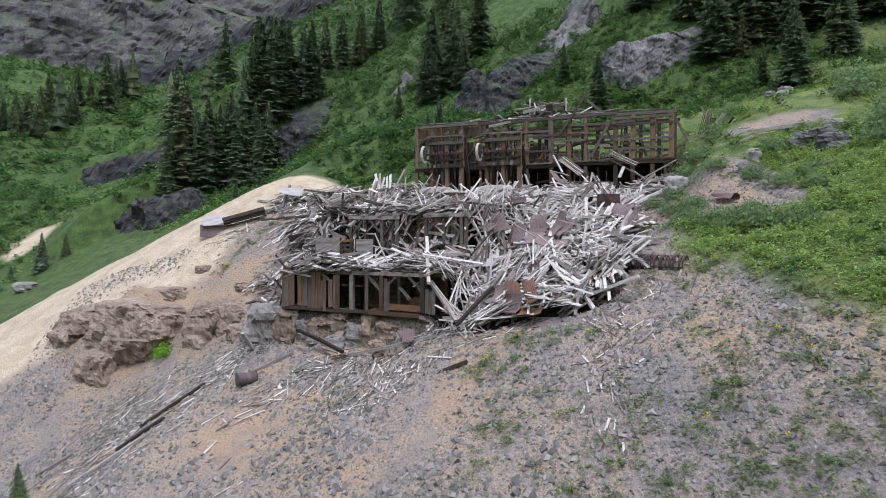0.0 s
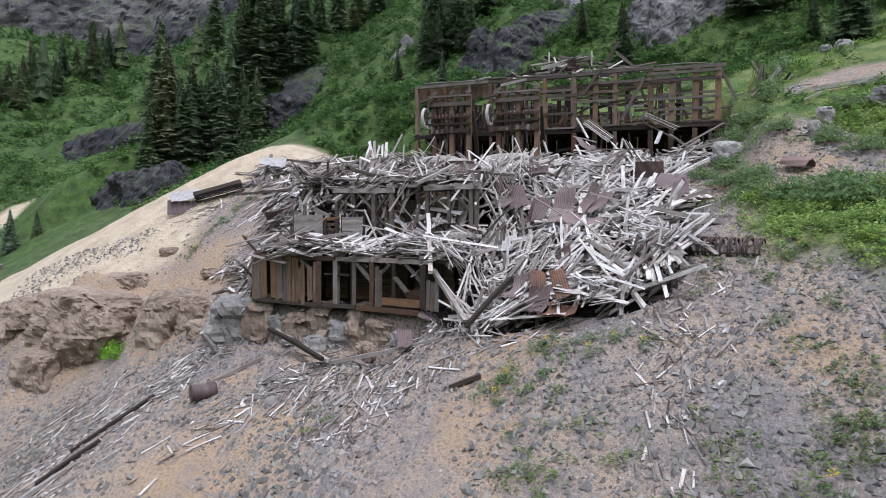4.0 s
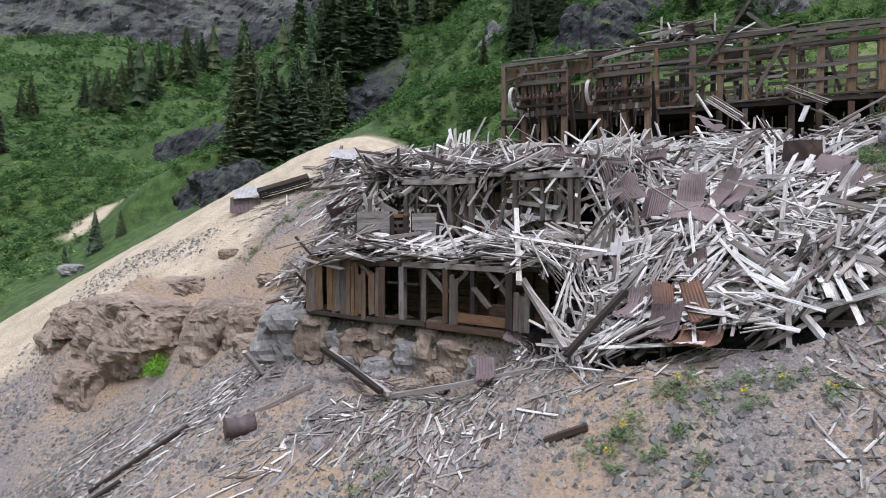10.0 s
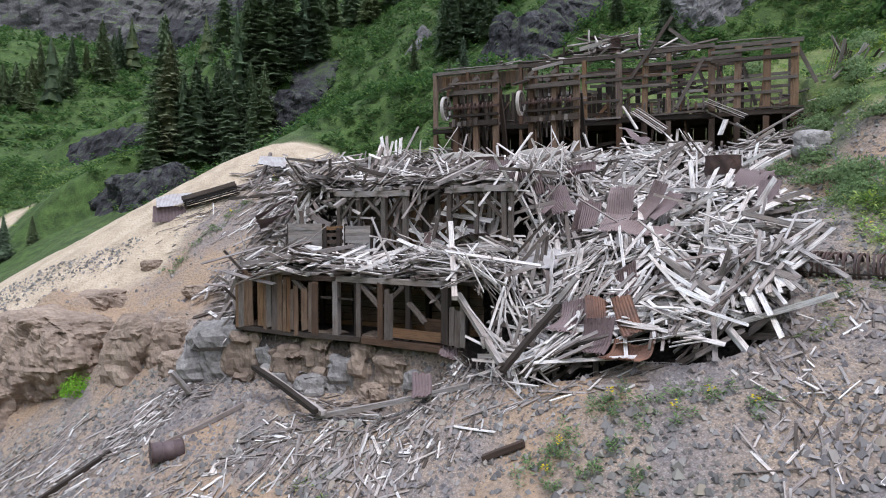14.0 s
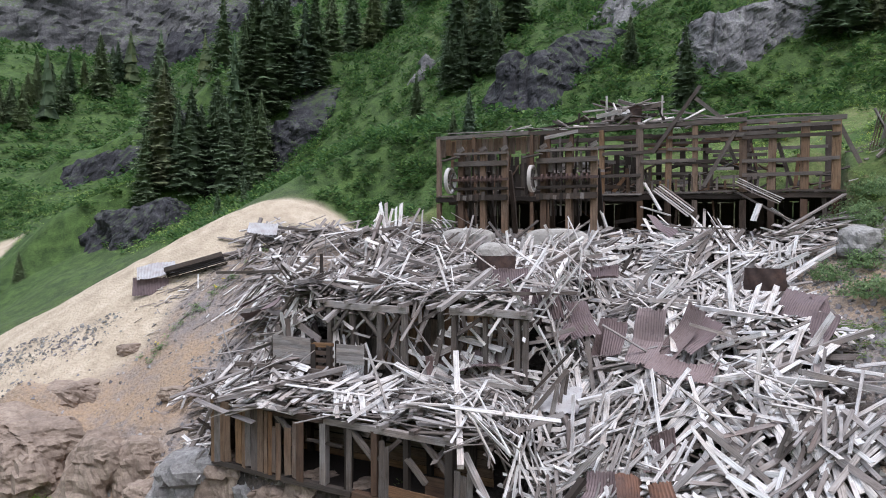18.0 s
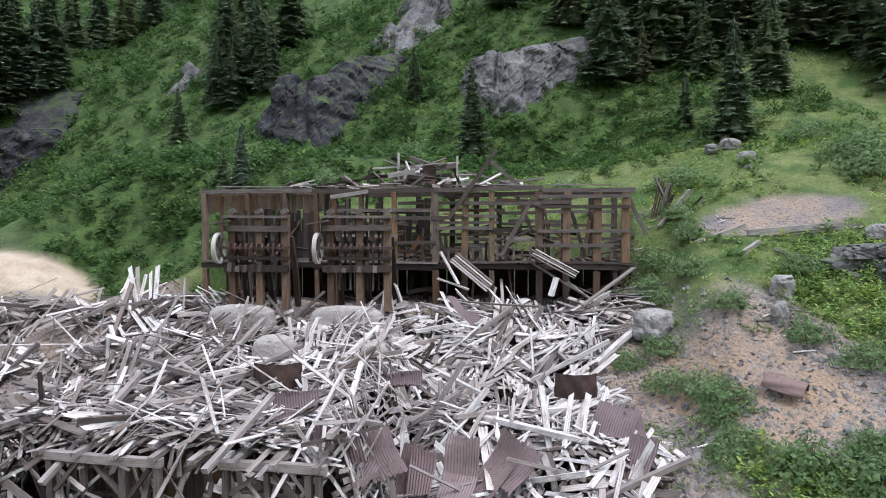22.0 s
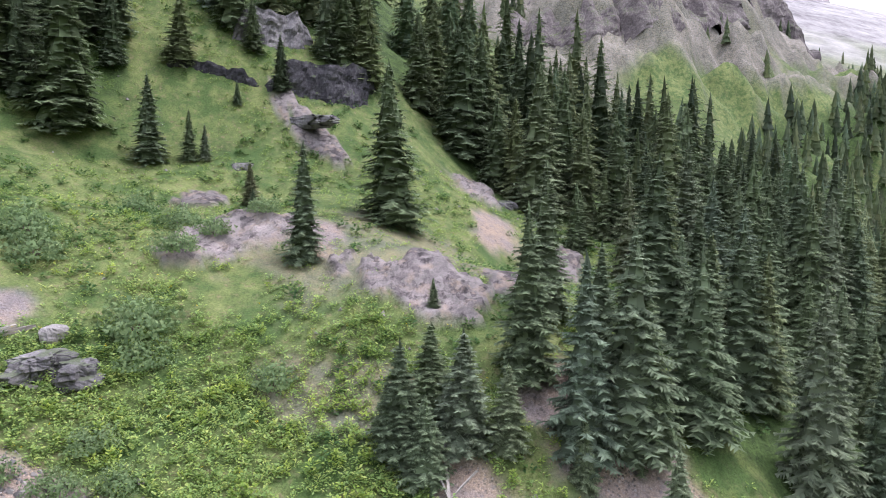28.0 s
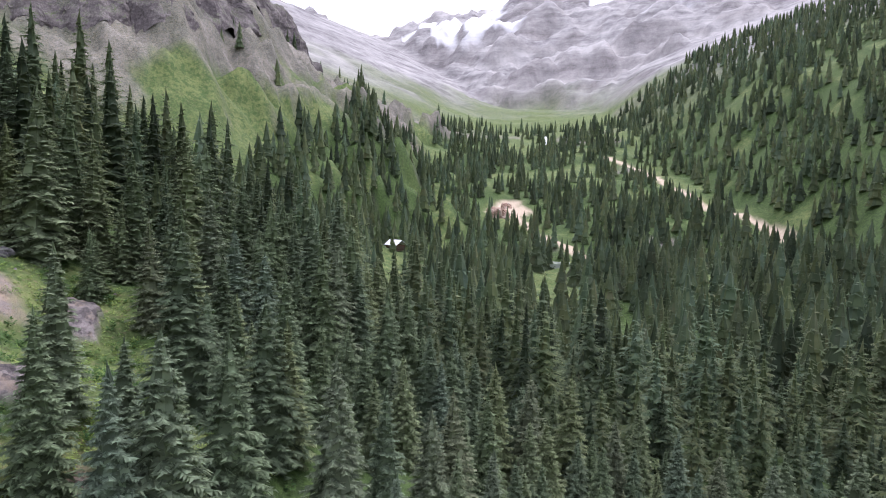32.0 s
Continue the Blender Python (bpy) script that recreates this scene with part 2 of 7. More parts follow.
M_PEBBLE = leaf_material("scree stones", [(0.0, (0.12, 0.108, 0.113)), (0.35, (0.22, 0.2, 0.203)), (0.6, (0.165, 0.14, 0.132)), (0.85, (0.32, 0.295, 0.29)), (1.0, (0.3, 0.245, 0.205))], thin=False)


def ground_material():
    n = Nodes("mountain ground")
    at = n.place("Position")
    zone = n.add("ShaderNodeVertexColor", layer_name="zone")
    far = n.add("ShaderNodeVertexColor", layer_name="far")
    split, split2 = n.add("ShaderNodeSeparateColor"), n.add("ShaderNodeSeparateColor")
    n.link(zone.outputs[0], split.inputs[0])
    n.link(far.outputs[0], split2.inputs[0])
    sand, bare, rock = split.outputs[0], split.outputs[1], split.outputs[2]
    woods, grey, snow = split2.outputs[0], split2.outputs[1], split2.outputs[2]
    broad, mid, fine = n.noise(at, 0.12, 5), n.noise(at, 0.9, 6, 0.65), n.noise(at, 9.0, 5, 0.7)
    pebble = n.cells(at, 7.0)
    grit = n.cells(at, 19.0)
    turf = n.ramp(n.mix(0.55, broad, mid), [(0.34, (0.058, 0.085, 0.028)), (0.46, (0.105, 0.145, 0.045)), (0.56, (0.16, 0.195, 0.065)), (0.68, (0.22, 0.235, 0.1))])
    turf = n.mix(n.ramp(n.noise(at, 2.8, 4), [(0.54, 0.0), (0.68, 0.7)]), turf, (0.2, 0.165, 0.095))
    turf = n.mix(n.ramp(n.noise(at, 0.4, 5, 0.65), [(0.46, 0.0), (0.6, 0.75)]), turf, (0.045, 0.095, 0.024))
    turf = n.mix(n.ramp(fine, [(0.4, 0.6), (0.55, 0.0)]), turf, n.mix(0.65, turf, (0.012, 0.02, 0.006)))
    earth = n.ramp(n.mix(0.5, mid, n.noise(at, 0.28, 4)), [(0.36, (0.2, 0.18, 0.185)), (0.46, (0.29, 0.245, 0.225)), (0.54, (0.35, 0.275, 0.22)), (0.66, (0.4, 0.3, 0.22))])
    run = n.noise(n.place("Position", (1.0, 0.3, 0.3)), 0.7, 6, 0.7)
    earth = n.mix(n.ramp(run, [(0.48, 0.0), (0.64, 0.5)]), earth, (0.47, 0.35, 0.24))
    earth = n.mix(n.ramp(run, [(0.34, 0.45), (0.48, 0.0)]), earth, (0.2, 0.175, 0.18))
    stones = n.ramp(pebble.outputs["Color"], [(0.15, (0.08, 0.07, 0.067)), (0.4, (0.22, 0.195, 0.18)), (0.6, (0.14, 0.12, 0.11)), (0.85, (0.42, 0.385, 0.36))])
    earth = n.mix(n.math("MULTIPLY", n.ramp(pebble.outputs["Distance"], [(0.28, 0.9), (0.4, 0.0)]), n.ramp(n.noise(at, 0.55, 4), [(0.4, 0.35), (0.58, 1.0)])), earth, stones)
    blocks = n.cells(at, 2.6)
    earth = n.mix(n.math("MULTIPLY", n.ramp(blocks.outputs["Distance"], [(0.2, 0.85), (0.32, 0.0)]), n.ramp(n.noise(at, 0.2, 4), [(0.48, 0.0), (0.6, 1.0)])), earth, n.ramp(blocks.outputs["Color"], [(0.2, (0.1, 0.09, 0.1)), (0.8, (0.3, 0.28, 0.28))]))
    earth = n.mix(n.ramp(grit.outputs["Distance"], [(0.2, 0.0), (0.6, 0.45)]), earth, n.mix(0.8, earth, (0.05, 0.04, 0.035)))
    tail = n.ramp(n.mix(0.4, mid, n.noise(n.place("Position", (1, 1, 0.35)), 1.6, 5)), [(0.36, (0.357, 0.286, 0.21)), (0.5, (0.452, 0.366, 0.27)), (0.64, (0.525, 0.435, 0.336))])
    tail = n.mix(n.ramp(fine, [(0.33, 0.4), (0.45, 0.0)]), tail, (0.26, 0.2, 0.13))
    stone = n.ramp(n.mix(0.5, n.noise(at, 0.35, 6, 0.7), n.noise(n.place("Position", (0.5, 0.5, 2.5)), 0.8, 5)), [(0.36, (0.085, 0.077, 0.078)), (0.5, (0.21, 0.19, 0.187)), (0.64, (0.36, 0.33, 0.32))])
    beds = n.noise(n.place("Position", (0.6, 2.4, 2.4)), 1.3, 5, 0.65)
    stone = n.mix(n.ramp(beds, [(0.4, 0.85), (0.5, 0.0)]), stone, (0.05, 0.045, 0.045))
    stone = n.mix(1.0, stone, n.ramp(n.noise(n.place("Position", (1, 1, 0.4)), 0.035, 5, 0.65), [(0.38, (0.5, 0.5, 0.52)), (0.6, (1.25, 1.22, 1.2))]), "MULTIPLY")
    stone = n.mix(1.0, stone, n.ramp(n.noise(n.place("Position", (1, 1, 0.25)), 0.14, 5, 0.7), [(0.4, (0.5, 0.48, 0.49)), (0.58, (1.2, 1.17, 1.15))]), "MULTIPLY")
    crack = n.cells(n.place("Position", (1, 1, 1.6)), 2.2)
    stone = n.mix(n.ramp(fine, [(0.35, 0.75), (0.55, 0.0)]), stone, n.mix(0.7, stone, (0.05, 0.045, 0.045)))
    stone = n.mix(n.ramp(crack.outputs["Color"], [(0.3, 0.0), (0.8, 0.5)]), stone, (0.28, 0.255, 0.24))
    slab = n.mix(n.ramp(n.noise(at, 1.4, 5), [(0.52, 0.0), (0.66, 0.6)]), stone, (0.28, 0.22, 0.17))
    earth = n.mix(n.math("MULTIPLY", far.outputs[1], n.ramp(n.noise(at, 1.1, 5, 0.65), [(0.36, 0.15), (0.6, 0.85)])), earth, n.mix(n.ramp(fine, [(0.35, 0.8), (0.6, 0.0)]), (0.37, 0.255, 0.16), (0.26, 0.185, 0.13)))
    colour = n.mix(bare, turf, earth)
    # Near-black ground colour paints the shade of deep gaps between fallen boards.
    gap_shade = n.ramp(n.mix(0.5, mid, fine), [(0.4, (0.014, 0.011, 0.01)), (0.56, (0.035, 0.028, 0.025)), (0.68, (0.09, 0.076, 0.066))])
    colour = n.mix(zone.outputs[1], colour, gap_shade)
    colour = n.mix(woods, colour, n.mix(n.ramp(n.mix(0.5, mid, fine), [(0.42, 0.0), (0.6, 1.0)]), (0.025, 0.045, 0.013), (0.075, 0.125, 0.032)))
    scree = n.ramp(n.mix(0.55, n.noise(at, 0.03, 7, 0.75), n.noise(n.place("Position", (0.25, 0.25, 1.6)), 0.02, 6, 0.65)), [(0.4, (0.13, 0.12, 0.122)), (0.5, (0.25, 0.24, 0.235)), (0.6, (0.36, 0.345, 0.33))])
    colour = n.mix(grey, colour, scree)
    colour = n.mix(rock, colour, slab)
    colour = n.mix(snow, colour, (0.8, 0.82, 0.84))
    colour = n.mix(sand, colour, tail)
    height = n.mix(0.5, n.mix(bare, mid, pebble.outputs["Distance"]), fine)
    return n.done(colour, 0.95, height, 0.12, 1.0)


M_GROUND = ground_material()

# ---- the lie of the land ----
def lattice(ix, iy, seed):
    h = (ix.astype(np.int64) * 374761393 + iy.astype(np.int64) * 668265263 + seed * 974634777) & 0xFFFFFFFF
    h = ((h ^ (h >> 13)) * 1274126177) & 0xFFFFFFFF
    return ((h ^ (h >> 16)) & 0xFFFF) / 65535.0


def grain(x, y, size, seed=0):
    """Smooth value noise of about -1 to 1, with features of that size."""
    x, y = np.asarray(x, float) / size, np.asarray(y, float) / size
    ix, iy = np.floor(x), np.floor(y)
    fx, fy = x - ix, y - iy
    fx, fy = fx * fx * (3 - 2 * fx), fy * fy * (3 - 2 * fy)
    a, b = lattice(ix, iy, seed), lattice(ix + 1, iy, seed)
    c, d = lattice(ix, iy + 1, seed), lattice(ix + 1, iy + 1, seed)
    return 2 * ((a + (b - a) * fx) * (1 - fy) + (c + (d - c) * fx) * fy) - 1


def fractal(x, y, size, octaves=4, seed=0, rough=0.5):
    out, gain = 0.0, 1.0
    for k in range(octaves):
        out = out + gain * grain(x + 17.3 * k, y - 9.1 * k, size / 2**k, seed + k)
        gain *= rough
    return out


def smoothstep(lo, hi, v):
    t = np.clip((v - lo) / (hi - lo), 0, 1)
    return t * t * (3 - 2 * t)


def smax(a, b, k):
    h = np.clip(0.5 + 0.5 * (a - b) / k, 0, 1)
    return b + (a - b) * h + k * h * (1 - h)


def bump(x, y, cx, cy, rx, ry, turn=0.0, sharp=1.0):
    c, s = math.cos(radians(turn)), math.sin(radians(turn))
    u, v = ((x - cx) * c + (y - cy) * s) / rx, (-(x - cx) * s + (y - cy) * c) / ry
    return np.exp(-((u * u + v * v) ** sharp))


def ridge(x, y, ax, ay, az, bx, by, bz, slope):
    """A mountain ridge from a to b, falling off to both sides."""
    dx, dy = bx - ax, by - ay
    t = np.clip(((x - ax) * dx + (y - ay) * dy) / (dx * dx + dy * dy), 0, 1)
    return az + (bz - az) * t - slope * np.hypot(x - ax - t * dx, y - ay - t * dy)


SWELL_X, SWELL_Y, SWELL_SIZE = (-17, -7, 3, 13, 23, 33, 43), (-2, 8, 18, 28, 38, 48), 8.5
SWELLS = (
    (-0.2, 1.7, 0.2, -1.6, 1.9, 1.3),
    (-2.3, 0.9, 0.7, 2, 1, 1.6),
    (-1.6, 1.5, -2.2, 0, -1.6, 4.4),
    (-0.5, 1.1, 1.4, 0.8, -0.9, 1),
    (-0.6, -2, -2.5, 0.2, -0.2, -1.5),
    (0.7, 3.6, 0.5, 1.5, 1.2, -1.1),
    (-5.6, -2.2, 2.3, -2.4, -3.5, -3),
)


def hillside(x, y):
    """The mountain side with its valley, without the mine's own earthworks."""
    s, a = 0.6 * x + 0.8 * y, 0.8 * x - 0.6 * y
    floor = np.interp(a, [-900, -200, 0, 350, 500, 800, 1500, 4000], [-93, -45, -28, -26, 6, 66, 180, 480])
    s = s - np.interp(a, [35, 60, 150, 300, 600, 1000, 3000], [0, 9, 45, 98, 120, 140, 190])
    flat = 1 - 0.35 * smoothstep(70, 260, a)
    up = np.interp(s, [-60, -20, 0, 10, 20, 26, 30, 40, 47, 55, 60, 100, 160, 500, 1200], [0, 7, 13, 18.5, 24.5, 27.3, 29.6, 34.5, 37.5, 44.5, 50, 83, 125, 383, 743])
    over = np.interp(s, [-1565, -665, -395, -305, -215, -115], [560, 235, 128, 84, 8, 0])
    z = floor + np.where(s > -60, up * flat, over)
    z = z + 0.2 * np.clip(a, 0, 30) * smoothstep(38, 24, s) * smoothstep(0, 18, s) * smoothstep(110, 45, a)
    back = -0.3 * (x + 45) + 0.95 * (y - 88)
    return smax(z, np.interp(back, [-200, -50, 0, 110, 150, 420], [-120, -25, -2, 47, 90, 250]), 5.0)


def mountains(x, y):
    """The spur up the valley and the peaks at its head."""
    spur = np.maximum.reduce([
        ridge(x, y, 484, 16, 214, 520, -88, 152, 0.95),
        ridge(x, y, 520, -88, 152, 589, -176, 108, 0.92),
        ridge(x, y, 589, -176, 108, 710, -374, 64, 0.85),
    ])
    head = np.maximum.reduce([
        ridge(x, y, 2840, -687, 690, 3021, -1166, 625, 0.6),
        ridge(x, y, 3021, -1166, 625, 2571, -1358, 735, 0.6),
        ridge(x, y, 2571, -1358, 735, 2668, -1783, 745, 0.6),
        ridge(x, y, 2668, -1783, 745, 2154, -1874, 915, 0.6),
        ridge(x, y, 2154, -1874, 915, 1414, -2126, 880, 0.6),
    ])
    head = head + smoothstep(700, 1500, np.hypot(x, y)) * (55 * fractal(x, y, 320, 6, 21, 0.58) + 34 * np.abs(fractal(x, y, 110, 4, 5)))
    crags = (20 * np.abs(fractal(x, y, 38, 4, 8, 0.6)) - 7) * smoothstep(270, 380, x)
    return np.maximum(spur + crags, head)


def dump(x, y):
    """The two cones of pale tailings."""
    back = y - 44
    d = np.hypot(x + 10, np.where(back < 0, 1.35 * back, back))
    big = 2.6 - 0.585 * (np.sqrt(d * d + 9) - 3)
    e = np.hypot(x + 52, y - 84)
    small = -2.0 - 0.6 * (np.sqrt(e * e + 9) - 3)
    return np.maximum(big, small)


def carve(x, y):
    """How far the hill is cut away beside the tailings."""
    return 3.2 * bump(x, y, -4.0, 43.0, 5.0, 4.5, -15, 1.5)


def swell(x, y):
    out = 0.0
    for cx, column in zip(SWELL_X, SWELLS):
        for cy, w in zip(SWELL_Y, column):
            if w:
                out = out + w * np.exp(-((x - cx) ** 2 + (y - cy) ** 2) / (2 * SWELL_SIZE**2))
    return out


def ledge(x, y, ax, ay, bx, by, drop, width):
    """A rock step along a line from a to b: the ground is lifted behind it."""
    dx, dy = bx - ax, by - ay
    n = math.hypot(dx, dy)
    t = ((x - ax) * dx + (y - ay) * dy) / n
    d = (-(x - ax) * dy + (y - ay) * dx) / n + 0.8 * fractal(x, y, 5, 3, 31)
    along = smoothstep(-0.12 * n, 0.12 * n, t) * smoothstep(1.12 * n, 0.88 * n, t)
    return drop * along * smoothstep(0, width, d) * smoothstep(6 * drop + 6, 1 * drop, d)


def bare_earth(x, y):
    """1 on the mine's waste apron, 0 in the green."""
    edge = 0.16 * fractal(x, y, 7, 4, 41)
    inner = np.hypot((x + 1.0) / 15.5, (y - 26) / 12.5)
    apron = np.maximum((x - 13.5 + 0.12 * (y - 10)) / 9, (y - 27) / 12)
    path = np.hypot((x - 16.2) / 2.6, (y - 21.5) / 4.2)
    track = np.hypot((0.88 * (x - 21.4) - 0.47 * (y - 28.2)) / 3.2, (0.47 * (x - 21.4) + 0.88 * (y - 28.2)) / 1.3)
    flank = smoothstep(-4, -6.5, x + 2 * edge) * smoothstep(1.5, -0.5, y - 45.5 + (x + 10)) * smoothstep(-60, -45, x)
    mu, mv = 0.924 * (x - 8.2) - 0.383 * (y - 33.4), 0.383 * (x - 8.2) + 0.924 * (y - 33.4)
    yard = smoothstep(1.08, 0.94, np.maximum(np.abs(mu + 0.6) / 9.2, np.abs(mv - 0.4) / 3.6) + 0.5 * edge)
    dry = 0.45 * smoothstep(1.2, 0.7, np.hypot((x - 25.3) / 1.8, (y - 13.5) / 4.5) + 2 * edge)
    knoll = np.maximum.reduce([bump(x, y, 25.8, 4.0, 3.0, 3.4), bump(x, y, 23.3, 8.8, 1.8, 2.2), bump(x, y, 27.5, 6.5, 2.2, 1.8), 0.8 * bump(x, y, 53, 11.5, 5, 3), 0.8 * bump(x, y, 36, 20, 4, 3), 0.7 * bump(x, y, 62, 14, 5, 2.5)])
    knoll = smoothstep(0.35, 0.75, knoll + 0.3 * fractal(x, y, 2.0, 4, 43))
    straw = 0.4 * smoothstep(0.45, 0.95, bump(x, y, 37, 15, 9, 8, 0, 2) + 0.5 * fractal(x, y, 3.0, 4, 47))
    return np.maximum.reduce([yard, dry, straw, knoll, flank, smoothstep(1.12, 0.92, inner + edge), smoothstep(0.15, -0.15, apron + 1.2 * edge), smoothstep(1.15, 0.85, path + edge), smoothstep(1.1, 0.8, track + edge)])


def slabs(x, y):
    """Bare bedrock showing through the turf of the knoll."""
    k = np.maximum.reduce([
        bump(x, y, 32.2, 13.2, 2.4, 4.4, -15, 2), bump(x, y, 36, 22.5, 3.0, 3.2, 0, 2), bump(x, y, 41, 29, 2.2, 1.4, 0, 2), bump(x, y, 53.5, 27, 1.6, 4.5, -25, 2),
        bump(x, y, 60, 13.5, 3.2, 2.2, 0, 2), bump(x, y, 34.5, 8.6, 2.0, 1.5, 0, 2), bump(x, y, 33, 23.6, 3.6, 1.8, -15, 2),
        0.85 * bump(x, y, 54, 6, 2.5, 1.5, 0, 2),
    ])
    return smoothstep(0.38, 0.54, k + 0.5 * fractal(x, y, 2.0, 5, 51, 0.6) * smoothstep(0.05, 0.4, k) - 0.06)


def ground_z(x, y, fine=True):
    x, y = np.asarray(x, float), np.asarray(y, float)
    r = np.hypot(x - 5, y - 20)
    z = hillside(x, y) + swell(x, y) * smoothstep(75, 45, r)
    distant = r > 200
    if distant.any():
        z = np.array(z)
        z[distant] = smax(z[distant], mountains(x[distant], y[distant]), 6.0)
    far = smoothstep(45, 130, r)
    z = z + far * 3.5 * fractal(x, y, 60, 5, 3) + smoothstep(45, 90, r) * 0.9 * fractal(x, y, 9, 3, 13)
    z = z + ledge(x, y, -44, 70, -12, 86, 4.5, 3.5) + ledge(x, y, -62, 105, -30, 112, 4, 2.0)
    z = z - 2.6 * bump(x, y, 5.5, 50.5, 8, 4.5, 0, 1.5) - 1.5 * bump(x, y, 18.5, 46.5, 6, 3.5, 0, 1.5)
    z = z - carve(x, y)
    z = smax(z, dump(x, y), 0.5)
    z = z + (1.3 * bump(x, y, -18.3, 29.6, 3.2, 2.2, 0, 2) + 1.1 * bump(x, y, -12, 26.2, 1.8, 1.4, 0, 2)) * (1 + 0.5 * fractal(x, y, 1.4, 3, 19))
    if fine:
        bare = bare_earth(x, y) * smoothstep(60, 40, r)
        z = z + (0.10 + 0.16 * (1 - bare)) * fractal(x, y, 4.5, 4, 11) + 0.05 * bare * fractal(x, y, 0.8, 3, 17)
        z = z + slabs(x, y) * (0.42 + 0.2 * fractal(x, y, 1.1, 4, 61, 0.6) + 0.18 * np.round(2 * fractal(x, y, 1.7, 2, 63)) / 2)
    return z

# ---- the mill's own terraces ----
def site(x, y):
    """Along the mill from the corner of its lowest wall, and into the hill."""
    x, y = x + 7.0, y - 22.9
    return 0.906 * x - 0.423 * y, 0.423 * x + 0.906 * y


def within(v, lo, hi, soft):
    return smoothstep(lo - soft, lo, v) * smoothstep(hi + soft, hi, v)


def pad(x, y, ox, oy, turn, u0, u1, v0, v1, soft):
    c, s = math.cos(radians(turn)), math.sin(radians(turn))
    u, v = (x - ox) * c + (y - oy) * s, -(x - ox) * s + (y - oy) * c
    return within(u, u0, u1, soft) * within(v, v0, v1, soft)


natural_z = ground_z


def hollow(x, y):
    """How far the heap has sunk at its upper corner."""
    u, v = site(x, y)
    return 1.5 * smoothstep(10, 15, u) * smoothstep(20.5, 18, u) * smoothstep(5, 10, v) * smoothstep(18.5, 17, v)


def ground_z(x, y, fine=True):
    x, y = np.asarray(x, float), np.asarray(y, float)
    z = natural_z(x, y, fine) - hollow(x, y)
    foot = pad(x, y, -7.0, 22.9, -28, -1.2, 7.5, -2.2, -0.1, 1.2)
    z = z + foot * np.minimum(0, -8.15 + 0.25 * fractal(x, y, 1.5, 3, 7) - z)
    low = pad(x, y, -7.0, 22.9, -28, -0.2, 8.4, 0.25, 2.6, 0.3)
    z = z * (1 - low) + low * -6.4
    mid = pad(x, y, -6.2, 25.7, -27, 2.2, 9.9, 0.2, 2.2, 0.3)
    z = z * (1 - mid) + mid * -3.5
    mill = pad(x, y, -0.17, 36.5, -22.5, -1.5, 17.2, -3.0, 4.2, 0.6)
    z = z * (1 - mill) + mill * np.minimum(z, 0.75 + 0.15 * fractal(x, y, 1.2, 2, 9))
    return z - 0.6 * wreck(x, y) * smoothstep(-4, 0, site(x, y)[0]) * (1 - low) * (1 - mid) * (1 - mill)


def wreck(x, y):
    """How deep the fallen timber lies: 0 outside the field, 1 within it."""
    u, v = site(x, y)
    ragged = 0.9 * fractal(x, y, 3.0, 3, 101)
    left = np.interp(v, [-1, 2, 3.6, 5, 8, 10, 12, 13, 15, 16], [-1, -1.5, -5.4, -4.4, -5, -7, -10.8, -11, -8.5, -7])
    front = np.where(u < 8.8, -0.1, np.interp(u, [8.8, 10, 12, 15.8, 17.5, 18.5, 19.3], [-0.5, -0.9, -1.2, -1.1, -0.6, 0.2, 4]))
    back = np.interp(u, [-12, -9, -5, -2, 2, 6, 17, 19], [13.5, 15, 14.4, 14.2, 13.6, 13.2, 15.6, 15.4])
    return smoothstep(-0.8, 0.4, u - left + ragged) * smoothstep(17.5, 16.5, u + 0.5 * np.exp(-(((v - 10.5) / 3) ** 2)) + 0.7 * ragged) * smoothstep(-0.4, 0.5, v - front + 0.5 * ragged) * smoothstep(0.6, -0.6, v - back + 0.4 * ragged)


def wreck_z(x, y):
    """The top of the heap."""
    x, y = np.asarray(x, float), np.asarray(y, float)
    u, v = site(x, y)
    heap = natural_z(x, y, False) - hollow(x, y) + 0.3 - (0.45 + 0.5 * smoothstep(9, 6, u)) * smoothstep(8.5, 12.5, v) * smoothstep(-3, 1, u) - 0.1 + 0.5 * (fractal(x, y, 2.4, 3, 103)) + 0.25 * smoothstep(8, 13, u) - 0.25 * smoothstep(-1, -4, u)
    roofs = np.interp(v, [0.0, 2.3, 2.75, 3.15, 4.6, 8, 11, 13], [-4.1, -4.0, -3.5, -1.4, -1.25, -0.7, -0.3, -0.2]) + 0.25 * fractal(x, y, 1.6, 2, 105)
    inside = smoothstep(-0.6, 0.1, u) * smoothstep(10.3, 9.3, u)
    top = heap * (1 - inside) + inside * np.where(v < 2.9, roofs, np.maximum(roofs, heap))
    return np.maximum(top, ground_z(x, y, False) + 0.15)

# ---- the ground, one sheet to the horizon ----
yaws = np.concatenate([np.arange(-160, 50, 0.33), np.arange(50, 200, 2.0)])
radii = [0.001, 0.5, 1.0, 1.5, 2.0]
while radii[-1] < 4600:
    radii.append(radii[-1] + max(0.16, radii[-1] * 0.0125))
radii = np.array(radii)
gyaw, gr = np.meshgrid(np.radians(yaws), radii, indexing="ij")
gx, gy = 0.3 - np.sin(gyaw) * gr, 2.0 + np.cos(gyaw) * gr
gz = ground_z(gx, gy)
nr, na = len(radii), len(yaws)
ii, jj = np.meshgrid(np.arange(na), np.arange(nr - 1), indexing="ij")
quads = np.stack([ii * nr + jj, ii * nr + jj + 1, ((ii + 1) % na) * nr + jj + 1, ((ii + 1) % na) * nr + jj], -1).reshape(-1, 4)


